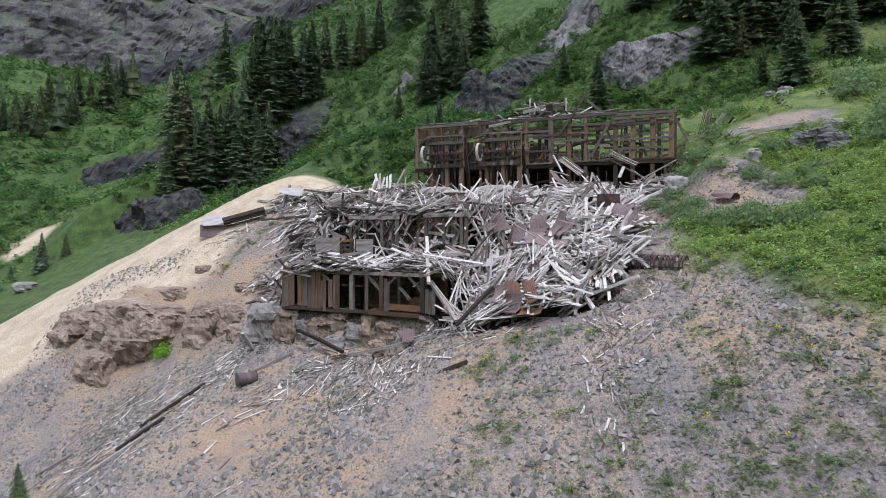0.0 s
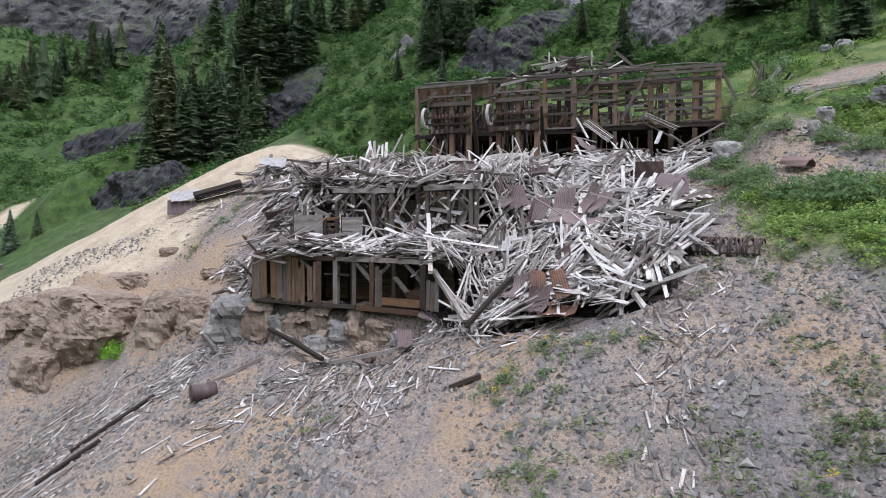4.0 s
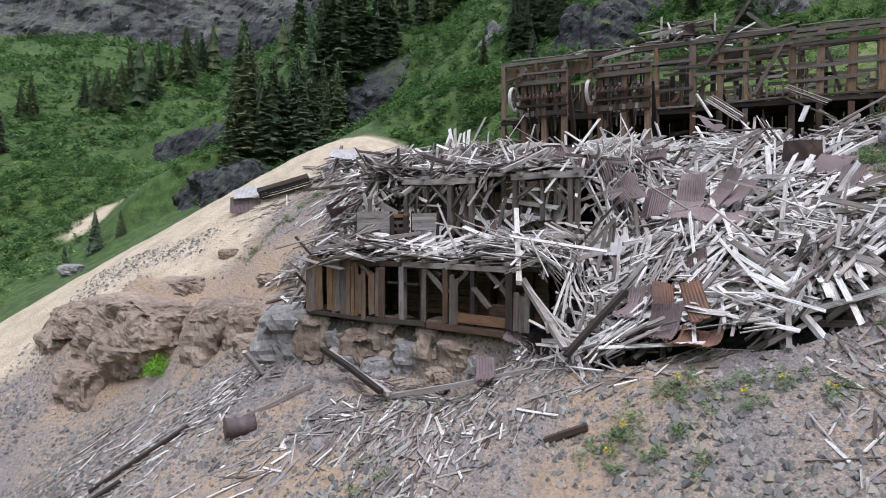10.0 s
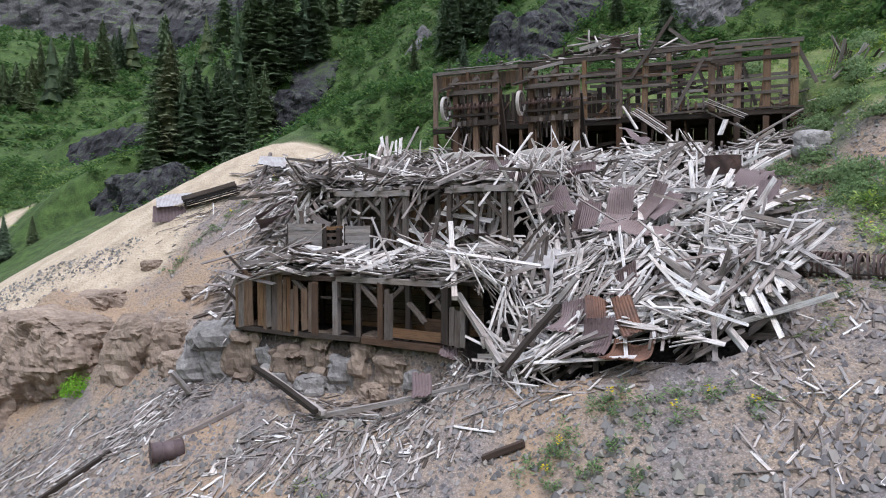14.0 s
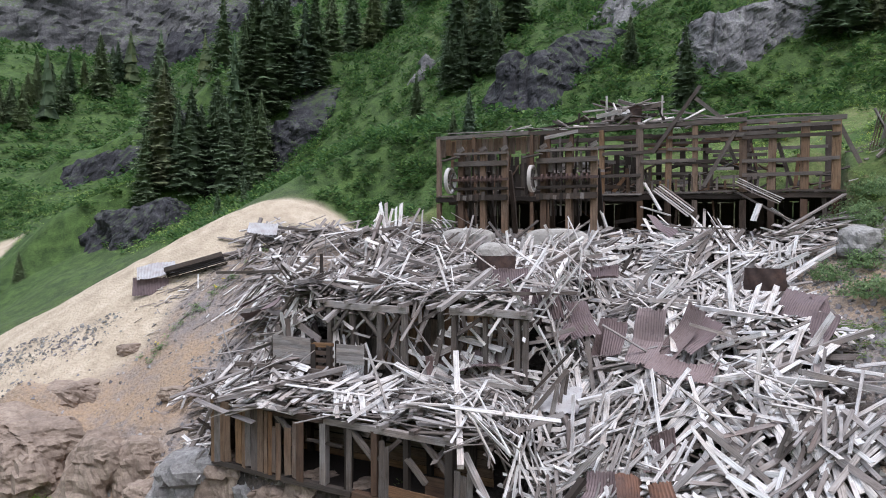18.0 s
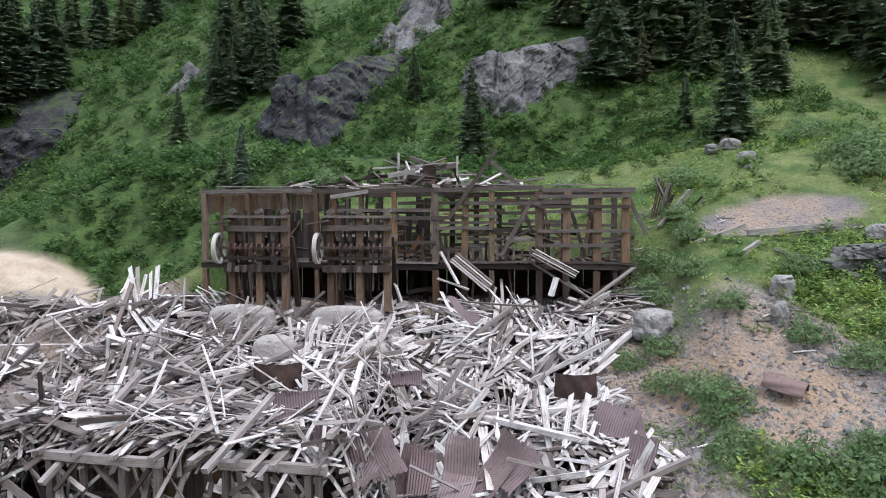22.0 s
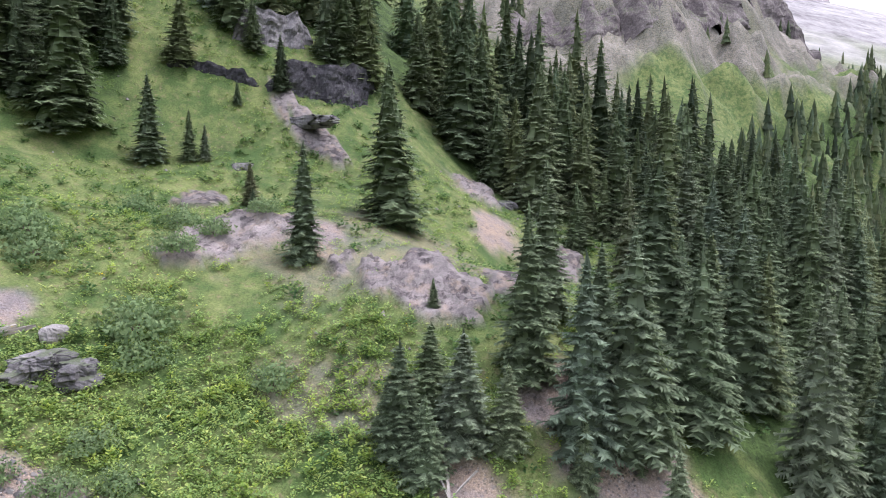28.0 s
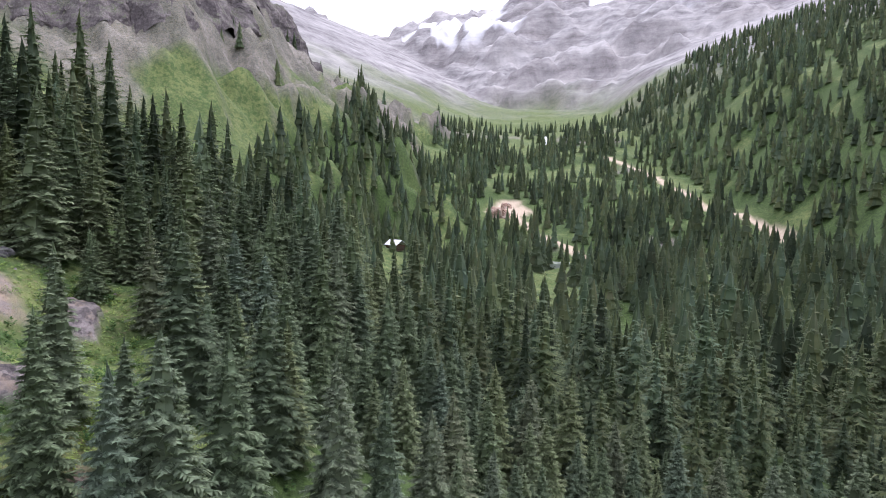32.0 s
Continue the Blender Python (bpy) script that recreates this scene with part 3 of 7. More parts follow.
def quick_mesh(name, verts, faces, mat, smooth=False, uv=None):
    """A mesh from arrays of corners and of faces that all have as many corners."""
    me = bpy.data.meshes.new(name)
    faces = np.asarray(faces, np.int32)
    me.vertices.add(len(verts))
    me.vertices.foreach_set("co", np.asarray(verts, np.float32).ravel())
    me.loops.add(faces.size)
    me.loops.foreach_set("vertex_index", faces.ravel())
    me.polygons.add(len(faces))
    me.polygons.foreach_set("loop_start", np.arange(0, faces.size, faces.shape[1], dtype=np.int32))
    if uv is not None:
        me.uv_layers.new(name="UVMap").data.foreach_set("uv", np.asarray(uv, np.float32).ravel())
    me.update(calc_edges=True)
    me.shade_smooth() if smooth else me.shade_flat()
    me.materials.append(mat)
    return me


ROAD = ((235, -318), (255, -328), (290, -341), (322, -350), (380, -378), (453, -416), (520, -440))
TRACK = ((250, -215), (300, -225), (345, -236), (400, -252))


def off_line(x, y, line):
    """How far it is to a line of points."""
    out = 1e9
    for (ax, ay), (bx, by) in zip(line, line[1:]):
        dx, dy = bx - ax, by - ay
        t = np.clip(((x - ax) * dx + (y - ay) * dy) / (dx * dx + dy * dy), 0, 1)
        out = np.minimum(out, np.hypot(x - ax - t * dx, y - ay - t * dy))
    return out


def clearing(x, y):
    """1 where the far woods are open: cabin, pond, road, diggings."""
    k = np.maximum.reduce([bump(x, y, 228, -94, 98, 13, -23.6, 2), bump(x, y, 222, -160, 84, 11, -36.6, 2), bump(x, y, 395, -250, 42, 22, -32, 2), 0.8 * bump(x, y, 205, -130, 30, 8, -33, 2)])
    return np.maximum.reduce([k, smoothstep(13, 6, off_line(x, y, ROAD)), smoothstep(9, 5, off_line(x, y, TRACK))])


def forest_cover(x, y):
    """How thick the firs stand: 0 to 1."""
    s, a = 0.6 * x + 0.8 * y, 0.8 * x - 0.6 * y
    b = s - np.interp(a, [35, 60, 150, 300, 600, 1000, 3000], [0, 9, 45, 98, 120, 140, 190])
    r = np.hypot(x, y)
    clear = 0.5 * fractal(x, y, 38, 3, 71)
    below = smoothstep(22, 26, a - 1.05 * np.clip(s - 17, 0, 42) + 3 * clear) * smoothstep(46, 38, b) * smoothstep(-230, -190, b) * smoothstep(600, 500, a + 90 * clear)
    beside = smoothstep(40, 44, a - 0.25 * np.abs(s - 50)) * smoothstep(86, 74, s) * smoothstep(40, 46, s) * smoothstep(190, 140, a)
    gully = smoothstep(15, 17, a - 0.3 * (s - 62)) * smoothstep(25, 23, a - 0.3 * (s - 62))
    above = smoothstep(55.5, 59.5, s + 3 * clear) * smoothstep(-22, -8, a + 0.4 * (s - 56)) * smoothstep(115, 95, s) * smoothstep(75, 60, a) * (1 - gully) * np.where(a > 16, smoothstep(60, 64, s), 1)
    opposite = 0.72 * smoothstep(-185, -215, b) * smoothstep(-560, -440, b + 80 * clear) * smoothstep(20, 80, a) * smoothstep(1150, 900, a)
    up_valley = smoothstep(430, 480, a) * smoothstep(-210, -170, b) * smoothstep(30, -10, b + 30 * clear) * smoothstep(1000, 800, a) * 0.85 * smoothstep(-0.35, 0.15, fractal(x, y, 55, 3, 75))
    on_spur = 0.35 * smoothstep(0.1, 0.4, fractal(x, y, 30, 2, 73)) * smoothstep(330, 370, x) * smoothstep(800, 700, x) * smoothstep(40, 60, b)
    cliffs = np.maximum.reduce([0.9 * bump(x, y, -20, 86, 15, 4.5, 25, 2), 0.8 * bump(x, y, -7, 101, 11, 6, 10, 2), 0.8 * bump(x, y, 3, 75, 6, 5, 0, 2), 0.7 * bump(x, y, -79, 150, 6, 30, 0, 2), 0.5 * bump(x, y, -32, 82, 10, 5, 25, 2), 0.6 * bump(x, y, -50, 118, 16, 6, 20, 2)])
    c = np.maximum.reduce([cliffs, below, beside, above, opposite, up_valley, on_spur])
    meadow = smoothstep(0.3, 0.55, fractal(x, y, 70, 3, 77)) * smoothstep(130, 220, r)
    c = c * (1 - 0.85 * smoothstep(0.4, 0.7, fractal(x, y, 24, 2, 79)) * smoothstep(85, 120, r))
    return np.clip(c * (1 - 0.35 * meadow) * (1 - clearing(x, y)), 0, 1)


def zones(x, y, z, nz):
    s = 0.6 * x + 0.8 * y
    r = np.hypot(x - 5, y - 20)
    fuzz = fractal(x, y, 6, 3, 81)
    sand = smoothstep(-0.5, 0.05, dump(x, y) + carve(x, y) - hillside(x, y) - swell(x, y) * smoothstep(75, 45, r) + 0.15 * fuzz)
    sand = sand * smoothstep(0.5, -2.5, x + 0.9 * fuzz) * np.where(r < 60, smoothstep(-1.0, 0.8, y - 33.5 - 0.5 * np.minimum(x + 13, 0) - 0.6 * np.maximum(x + 13, 0) + 0.8 * fuzz), 1)
    bare = bare_earth(x, y) * smoothstep(70, 50, r)
    rock = np.maximum(slabs(x, y), smoothstep(0.6, 0.5, nz + 0.06 * fuzz + 0.16 * smoothstep(150, 260, r)) * smoothstep(110, 170, r) * (0.75 - 0.35 * smoothstep(200, 300, r)))
    woods = smoothstep(0.25, 0.7, forest_cover(x, y))
    brush = smoothstep(38.5, 42, y) * smoothstep(34, 22, x) * smoothstep(-1.2, -0.4, fractal(x, y, 16, 3, 24) + 0.4 * smoothstep(-10, 15, z) - 0.1)
    woods = np.maximum(woods, 0.92 * brush)
    woods = np.maximum(woods, 0.7 * smoothstep(-0.1, 0.5, fractal(x, y, 34, 4, 35)) * smoothstep(250, 350, r) * smoothstep(900, 700, r))
    heights = smoothstep(48, 60, z + 7 * fuzz) * smoothstep(130, 160, y) * smoothstep(80, 50, x)
    bands = smoothstep(0.82, 0.72, nz + 0.12 * fractal(x, y, 120, 4, 93)) * smoothstep(700, 1000, r)
    rock = np.maximum.reduce([rock, 0.45 * heights, 0.35 * bands])
    ways = np.maximum(smoothstep(4.2, 2.2, off_line(x, y, ROAD)), smoothstep(3.4, 1.8, off_line(x, y, TRACK)))
    diggings = smoothstep(0.4, 0.7, bump(x, y, 400, -253, 34, 15, -32, 1.5) + 0.25 * fractal(x, y, 14, 3, 33))
    high = smoothstep(110, 260, z + 60 * fractal(x, y, 180, 4, 91)) * smoothstep(650, 1000, r)
    snow = smoothstep(0.33, 0.4, fractal(x, y, 240, 4, 95)) * smoothstep(430, 620, z) * smoothstep(0.62, 0.8, nz) * smoothstep(1000, 1400, r)
    spur = smoothstep(0.0, 0.3, 0.7 * fractal(x, y, 45, 4, 97) + 1.4 * smoothstep(45, 105, z) - 0.6) * smoothstep(260, 330, r) * smoothstep(950, 800, r) * smoothstep(-90, -50, 0.6 * x + 0.8 * y)
    sand = np.maximum.reduce([sand, diggings, ways])
    # Mask under the heap, where the ground colour carries painted gap shade.
    heap_shade = np.where(r < 45, wreck(x, y) * smoothstep(-5, 0, site(x, y)[0]), 0) * (1 - sand)
    ochre = np.maximum.reduce([bump(x, y, cx, cy, rx, ry, turn) for cx, cy, rx, ry, turn in ((-5.5, 14.5, 3.6, 2.6, -30), (10.4, 10.5, 1.3, 1.8, 0), (2.6, 16.2, 2.6, 1.6, -15), (2.2, 13.2, 1.6, 3.0, 10), (-7.5, 18.5, 1.6, 1.2, 0), (-3.5, 10.0, 2.5, 2.5, 0), (14.5, 7.0, 1.5, 3.0, 0), (-11, 24.5, 2.5, 1.5, 0), (-17, 30, 7, 4.5, -30), (-12.5, 29, 3.5, 4, 0), (15.2, 21.6, 2.0, 2.6, 0), (14.4, 24.6, 1.2, 2.0, 0))])
    return sand, bare, np.maximum(rock * (1 - sand), 0.75 * spur), heap_shade, woods, high, snow, np.where(r < 45, smoothstep(0.25, 0.75, ochre + 0.25 * fractal(x, y, 1.5, 3, 44)), 0)


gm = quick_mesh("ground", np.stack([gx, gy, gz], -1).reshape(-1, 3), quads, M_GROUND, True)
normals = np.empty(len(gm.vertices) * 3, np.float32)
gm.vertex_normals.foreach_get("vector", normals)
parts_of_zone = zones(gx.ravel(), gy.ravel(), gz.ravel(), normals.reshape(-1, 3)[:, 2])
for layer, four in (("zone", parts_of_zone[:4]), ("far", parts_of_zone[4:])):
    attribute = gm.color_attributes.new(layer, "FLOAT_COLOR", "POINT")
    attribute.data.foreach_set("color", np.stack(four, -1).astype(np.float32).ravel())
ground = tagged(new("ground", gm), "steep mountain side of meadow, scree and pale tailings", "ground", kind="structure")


def lay(x, y):
    return float(ground_z(np.array([x]), np.array([y]))[0])

# ---- firs ----
def fir_arrays(seed, height, whorls, lobes, sprays, spread=0.2, skirts=6, fill=0.62):
    """Corners of a fir's crown: whorls of drooping boughs, each fringed on both sides with small needle sprays."""
    rng = np.random.default_rng(seed)
    lean = rng.normal(0, 0.01, 2)
    gap = 0.97 * height / whorls
    v = []
    for k in range(whorls):
        f = (k + rng.uniform(-0.3, 0.3)) / whorls
        reach = height * spread * (1 - max(f, 0)) ** 0.82 * rng.uniform(0.88, 1.08) * min(1, 0.7 + 4 * max(f, 0)) + 0.01 * height
        count = max(4, round(lobes * (1 - 0.5 * f)))
        az = 2 * np.pi * (np.arange(count) + rng.uniform(-0.45, 0.45, count)) / count + 2.4 * k
        r = reach * rng.uniform(0.6, 1.15, count)
        z = height * (0.03 + 0.95 * f) + rng.uniform(-1.1, 1.1, count) * gap
        droop = rng.uniform(0.18, 0.5, count) * (1.15 - f)
        out = np.stack([np.cos(az), np.sin(az), rng.normal(0, 0.12, count)], -1)
        side = np.stack([-np.sin(az), np.cos(az), 0 * az], -1)
        up = np.array([0, 0, 1.0])
        root = np.stack([lean[0] * z, lean[1] * z, z], -1)
        for m in range(sprays + 1):
            t = 0.16 + 0.84 * (m + 0.5) / (sprays + 1)
            base = root + out * (r * t)[:, None] - up * (r * droop * t * (1.35 - 0.5 * t))[:, None]
            size = (0.15 + 0.3 * (1 - t)) * r * (6.0 / (sprays + 3)) ** 0.6 + 0.014 * height
            for e in (-1, 1):
                s = size * rng.uniform(0.75, 1.25, count)
                ahead = rng.uniform(0.25, 0.8, count)
                tip = base + side * (e * s * 0.8)[:, None] + out * (s * ahead)[:, None] - up * (s * rng.uniform(0.1, 0.55, count))[:, None]
                rear = base - out * (s * 0.18)[:, None] + up * (s * rng.uniform(0.0, 0.12, count))[:, None]
                fore = base + out * (s * 0.34)[:, None] - up * (s * 0.12)[:, None]
                v.append(np.stack([rear, fore, tip], 1).reshape(-1, 3))
        end = root + out * r[:, None] - up * (r * droop * 0.85)[:, None]
        mid = root + out * (0.6 * r)[:, None] - up * (r * droop * 0.6)[:, None]
        w = side * (0.07 * r)[:, None]
        v.append(np.stack([mid + w, mid - w, end * 1.0], 1).reshape(-1, 3))
    for j in range(5):
        a = j * 1.3
        v.append(np.array([[0.014 * height * math.cos(a), 0.014 * height * math.sin(a), 0.92 * height], [0.014 * height * math.cos(a + 2), 0.014 * height * math.sin(a + 2), 0.93 * height], [lean[0] * height, lean[1] * height, 1.03 * height]]))
    sides = 9 if sprays > 1 else 7
    for k in range(skirts):
        low, top = height * (0.02 + 0.9 * k / skirts), height * min(1.0, 0.1 + 0.9 * (k + 1.6) / skirts)
        a = 2 * np.pi * (np.arange(sides) + rng.uniform(-0.35, 0.35, sides)) / sides
        r = height * spread * fill * (1 - 0.92 * k / skirts) ** 0.85 * rng.uniform(0.75, 1.2, sides)
        z = low + height * rng.uniform(-0.03, 0.03, sides)
        rim = np.stack([r * np.cos(a) + lean[0] * low, r * np.sin(a) + lean[1] * low, z], -1)
        tip = np.tile([lean[0] * top, lean[1] * top, top], (sides, 1))
        v.append(np.stack([rim, np.roll(rim, -1, 0), tip], 1).reshape(-1, 3))
    v = np.concatenate(v)
    return v, np.arange(len(v)).reshape(-1, 3)


def trunk_mesh(height, radius, rings=5, sides=7):
    v, f, uv = [], [], []
    for k in range(rings):
        h = height * k / (rings - 1)
        r = radius * (1 - 0.93 * k / (rings - 1)) * (1.25 if k == 0 else 1)
        v += [(r * math.cos(2 * math.pi * j / sides), r * math.sin(2 * math.pi * j / sides), h - (0.5 if k == 0 else 0)) for j in range(sides)]
    for k in range(rings - 1):
        for j in range(sides):
            a, b = k * sides + j, k * sides + (j + 1) % sides
            f.append((a, b, b + sides, a + sides))
            uv += [(k, j * 0.3), (k, j * 0.3 + 0.3), (k + 1, j * 0.3 + 0.3), (k + 1, j * 0.3)]
    return quick_mesh("trunk", v, f, M_BARK, True, uv)


FIR_KINDS = []
for kind_seed, thick in ((1, 0.22), (2, 0.2), (3, 0.25), (4, 0.215), (5, 0.185), (6, 0.235)):
    crown_v, crown_f = fir_arrays(kind_seed, 8.0, 42, 13, 9, thick)
    FIR_KINDS.append((quick_mesh("crown", crown_v, crown_f, M_FIR), trunk_mesh(6.4, 0.13)))
tree_rng = random.Random(7)


def fir(x, y, height, label, group, wide=1.0):
    crown, trunk = tree_rng.choice(FIR_KINDS)
    tree = new("fir_tree")
    tagged(tree, label, "tree", group)
    for name, mesh in (("crown", crown), ("trunk", trunk)):
        ob = new(name, mesh)
        ob.parent = tree
    k = height / 8
    tree.matrix_world = pose(x, y, lay(x, y) - 0.05, 0, 0, tree_rng.uniform(0, 360)) @ Matrix.Diagonal((k * wide, k * wide, k, 1))
    return tree


MEADOW_FIRS = [(51.7, 36.6, 5.7), (54.9, 29.4, 4.2), (51.9, 31.8, 1.9), (42.5, 39.6, 12), (44.1, 34.5, 6), (45.7, 32.4, 3.6), (46.4, 31.6, 2.6), (33.3, 42, 7.2), (28, 38.8, 6.7), (26.9, 41.7, 3.5), (14.8, 45.9, 6.6), (13.6, 55, 4), (34.1, 42.5, 7), (28.2, 48.3, 4.1), (31.7, 46.7, 6.2)]
KNOLL_FIRS = [(40.9, 25.5, 2.9), (40.2, 25.0, 1.5), (33, 18.9, 6), (42.8, 16.9, 10), (30.2, 11.7, 1.3), (28, 7.4, 7.1), (32, 6.8, 7.2), (57, 5.4, 5.5), (58.5, 5, 4.5), (23.6, 11.6, 4.2), (25.7, 10.8, 3.3), (24.5, 9.5, 4.3), (24.8, 7.9, 3.2), (23, 10.6, 3), (24, 12.2, 2.4), (25.7, 5.1, 7.6), (26.9, 3.5, 8.2)]
EDGE_FIRS = [(36.8, 1.4, 9.5), (24.7, 5.1, 2.6), (26.8, 3, 7), (29.3, 0.5, 7.4), (29, 4.5, 5.9), (72.2, 14.7, 14.5), (77.2, 13.2, 13.5), (68, 16.5, 12), (33.5, -2, 8), (37.5, -4, 9.5), (22.6, 2.2, 5), (21.5, -1.5, 6)]
SLOPE_FIRS = [(-44.8, 68.1, 4.6), (-43, 70, 3), (-48.6, 68.5, 1.9), (-60.3, 70.9, 5.2), (-16.4, 15.6, 1.8), (-34.4, 84.4, 15.6), (-32.1, 79.2, 13), (-30.2, 78.5, 9.7), (-28.9, 79.0, 11.3), (-28.6, 80.5, 7.1), (-23.0, 80.0, 9.6), (-20.6, 77.2, 9.6), (-21.6, 76.6, 8), (-19.4, 66.9, 3.2), (-22.0, 66.9, 2.7), (-25.2, 79.5, 10.7), (-25.3, 92.4, 13.8), (-22.7, 90.2, 13.1), (-20.0, 86.2, 12.2), (-17.8, 86.3, 10.6), (-16.7, 86.8, 11.0), (-15.5, 91.2, 9.2), (-14.2, 100.1, 9.8), (-10.8, 96.6, 8.7), (-7.9, 97.2, 8.8), (-24.4, 84.3, 13), (-23.2, 85.0, 15), (-22.3, 85.2, 14.4), (-20.9, 87.0, 12.7), (-34.3, 101.4, 4.6), (-33.5, 77.4, 8.7), (-26.6, 81, 11)]
FAR_FIRS = [(-86.0, 145.1, 10.1), (-84.4, 147.4, 7.3), (-82.1, 150.1, 8.6), (-80.5, 153.0, 6.9), (-76.2, 151.7, 13.7), (-79.9, 164.8, 8.1), (-77.7, 162.9, 10.0), (-79.7, 143.3, 8.8), (-83.0, 131.4, 8.6), (-79.9, 129.9, 8.0), (-84.1, 129.8, 8.5), (-76.6, 164.8, 7.4), (-95.0, 122.5, 6.0), (-93.5, 123.7, 8.3), (-84.8, 103.7, 9.4), (-82.0, 97.2, 9.7), (-88.5, 132.3, 7.0), (-87.5, 134.7, 7.7), (-86.2, 142.0, 7.5), (-75.4, 90.4, 6.6), (-55.6, 139.1, 5.3), (-86.5, 199.7, 10.6), (3.3, 69.1, 8.8), (0.5, 74.3, 9.2), (2.9, 72.6, 8.5), (-0.3, 70.4, 6.5), (1.2, 69.1, 6.8), (4.2, 67.3, 6.1), (-3.2, 66.0, 5.1), (1.2, 43.6, 3.7), (0.2, 44.3, 2.7), (6.5, 74, 10), (13.6, 54.7, 3.5)]
WALL_FIRS = [(26.4, 49.7, 8.6), (30.0, 49.1, 8.9), (31.3, 49.3, 9.6), (34.3, 47.9, 10.7), (35.8, 47.8, 9.5), (36.9, 46.9, 11.0), (39.0, 46.1, 10.2), (40.5, 45.1, 9.3), (41.6, 44.0, 10.3), (43.1, 43.6, 9.4), (46.7, 44.6, 11.2), (49.1, 42.7, 9.9), (50.4, 41.5, 8.7), (37.9, 49.5, 11), (42.4, 47.2, 12), (45.2, 48.0, 11), (33.0, 51.5, 11), (28.6, 52.4, 10), (56.4, 32.5, 4.7), (54.6, 29.3, 3.5), (61.2, 27.8, 6.6), (62.0, 26.5, 8.1), (62.1, 24.5, 8.5), (69.5, 21.1, 9.6), (73.2, 20.0, 11.0), (74.7, 18.7, 11.4), (70.4, 14.8, 12.9), (78.1, 14.0, 12.4), (83.1, 11.9, 12.3)]
for places, label, group in (
    (MEADOW_FIRS, "dark green fir standing in a steep meadow", "firs of the meadow"),
    (KNOLL_FIRS, "blue-green fir on a rocky grass knoll", "firs of the knoll"),
    (EDGE_FIRS, "tall dark fir at the edge of the forest", "firs of the forest edge"),
    (SLOPE_FIRS, "dark fir beside the cliffs of the green slope", "firs of the cliffs"),
    (WALL_FIRS, "tall dense fir at the upper edge of the meadow", "firs above the meadow"),
    (FAR_FIRS, "tall slim fir on the far green slope", "firs of the far slope"),
):
    for x, y, h in places:
        fir(x, y, h, label, group, 1.5 if label.startswith("blue") and h < 5 else 1.1)

# the forest: the trees next to the clearing one by one, the rest as one wood
wood_rng = np.random.default_rng(5)
near_woods, far_woods = [], []
for step, limit, inner in ((3.7, 70, 0), (5.6, 130, 70), (7.2, 330, 130), (8.2, 1100, 330)):
    reach = np.arange(-limit, limit, step)
    wx, wy = np.meshgrid(reach, reach)
    wx, wy = wx.ravel() + wood_rng.uniform(-0.45, 0.45, wx.size) * step, wy.ravel() + wood_rng.uniform(-0.45, 0.45, wx.size) * step
    wr = np.hypot(wx, wy)
    seen = (wr < limit) & (wr >= inner) & (wr > 20)
    bearing = np.degrees(np.arctan2(-wx, wy - 2))
    seen &= (bearing < 40) & (bearing > -165)
    keep = seen & (wood_rng.random(wx.size) < forest_cover(wx, wy))
    for x, y, r in zip(wx[keep], wy[keep], wr[keep]):
        big = 0.48 + 0.52 * float(smoothstep(35, 115, r)) * float(smoothstep(-10, 50, 0.8 * x - 0.6 * y))
        big = max(big, 0.72) if y > 70 and x < 10 else big
        h = big * wood_rng.uniform(12, 22.5) * wood_rng.uniform(0.7, 1.0)
        (near_woods if r < 130 else far_woods).append((r, float(x), float(y), float(h)))
near_woods.sort()
for r, x, y, h in near_woods[:230]:
    fir(x, y, h, "dense dark green fir of the valley forest", "firs of the forest")


def wood_of(trees, name, label, whorls, arms, twigs, spreads=(0.21, 0.24, 0.18, 0.22)):
    kinds = [fir_arrays(40 + k, 1.0, whorls, arms, twigs, sp, 8 if twigs > 1 else 5, 0.42 if twigs > 1 else 0.72)[0] for k, sp in enumerate(spreads)]
    zs = ground_z(np.array([t[1] for t in trees]), np.array([t[2] for t in trees]))
    rng = np.random.default_rng(8)
    out, tints = [], []
    tones = 0.88 * np.array([(0.5, 0.52, 0.52), (0.84, 0.84, 0.84), (1.1, 1.02, 0.95), (1.15, 1.1, 0.98), (1.05, 1.1, 1.15), (0.68, 0.68, 0.6)])
    for (r, x, y, h), z in zip(trees, zs):
        v = kinds[rng.integers(4)]
        c, s = math.cos(r * 7), math.sin(r * 7)
        tints.append(np.tile(np.append(tones[rng.integers(6)] * rng.uniform(0.85, 1.2), 1.0), (len(v), 1)))
        out.append(np.stack([(v[:, 0] * c - v[:, 1] * s) * h + x, (v[:, 0] * s + v[:, 1] * c) * h + y, v[:, 2] * h + z], -1))
    v = np.concatenate(out)
    me = quick_mesh(name, v, np.arange(len(v)).reshape(-1, 3), M_WOODS)
    me.color_attributes.new("tint", "FLOAT_COLOR", "POINT").data.foreach_set("color", np.concatenate(tints).astype(np.float32).ravel())
    return tagged(new(name, me), label, "forest", kind="stuff")


wood_of(near_woods[230:], "forest", "dark fir forest on the valley side", 22, 10, 3, (0.24, 0.28, 0.22, 0.255))
wood_of([t for t in far_woods if t[0] < 330], "far_forest", "dark fir forest along the valley floor", 14, 7, 1, (0.25, 0.29, 0.23, 0.265))
wood_of([t for t in far_woods if t[0] >= 330], "distant_forest", "distant fir forest on the mountain slopes", 8, 5, 0, (0.25, 0.29, 0.22, 0.26))
print("trees", len(near_woods), len(far_woods))


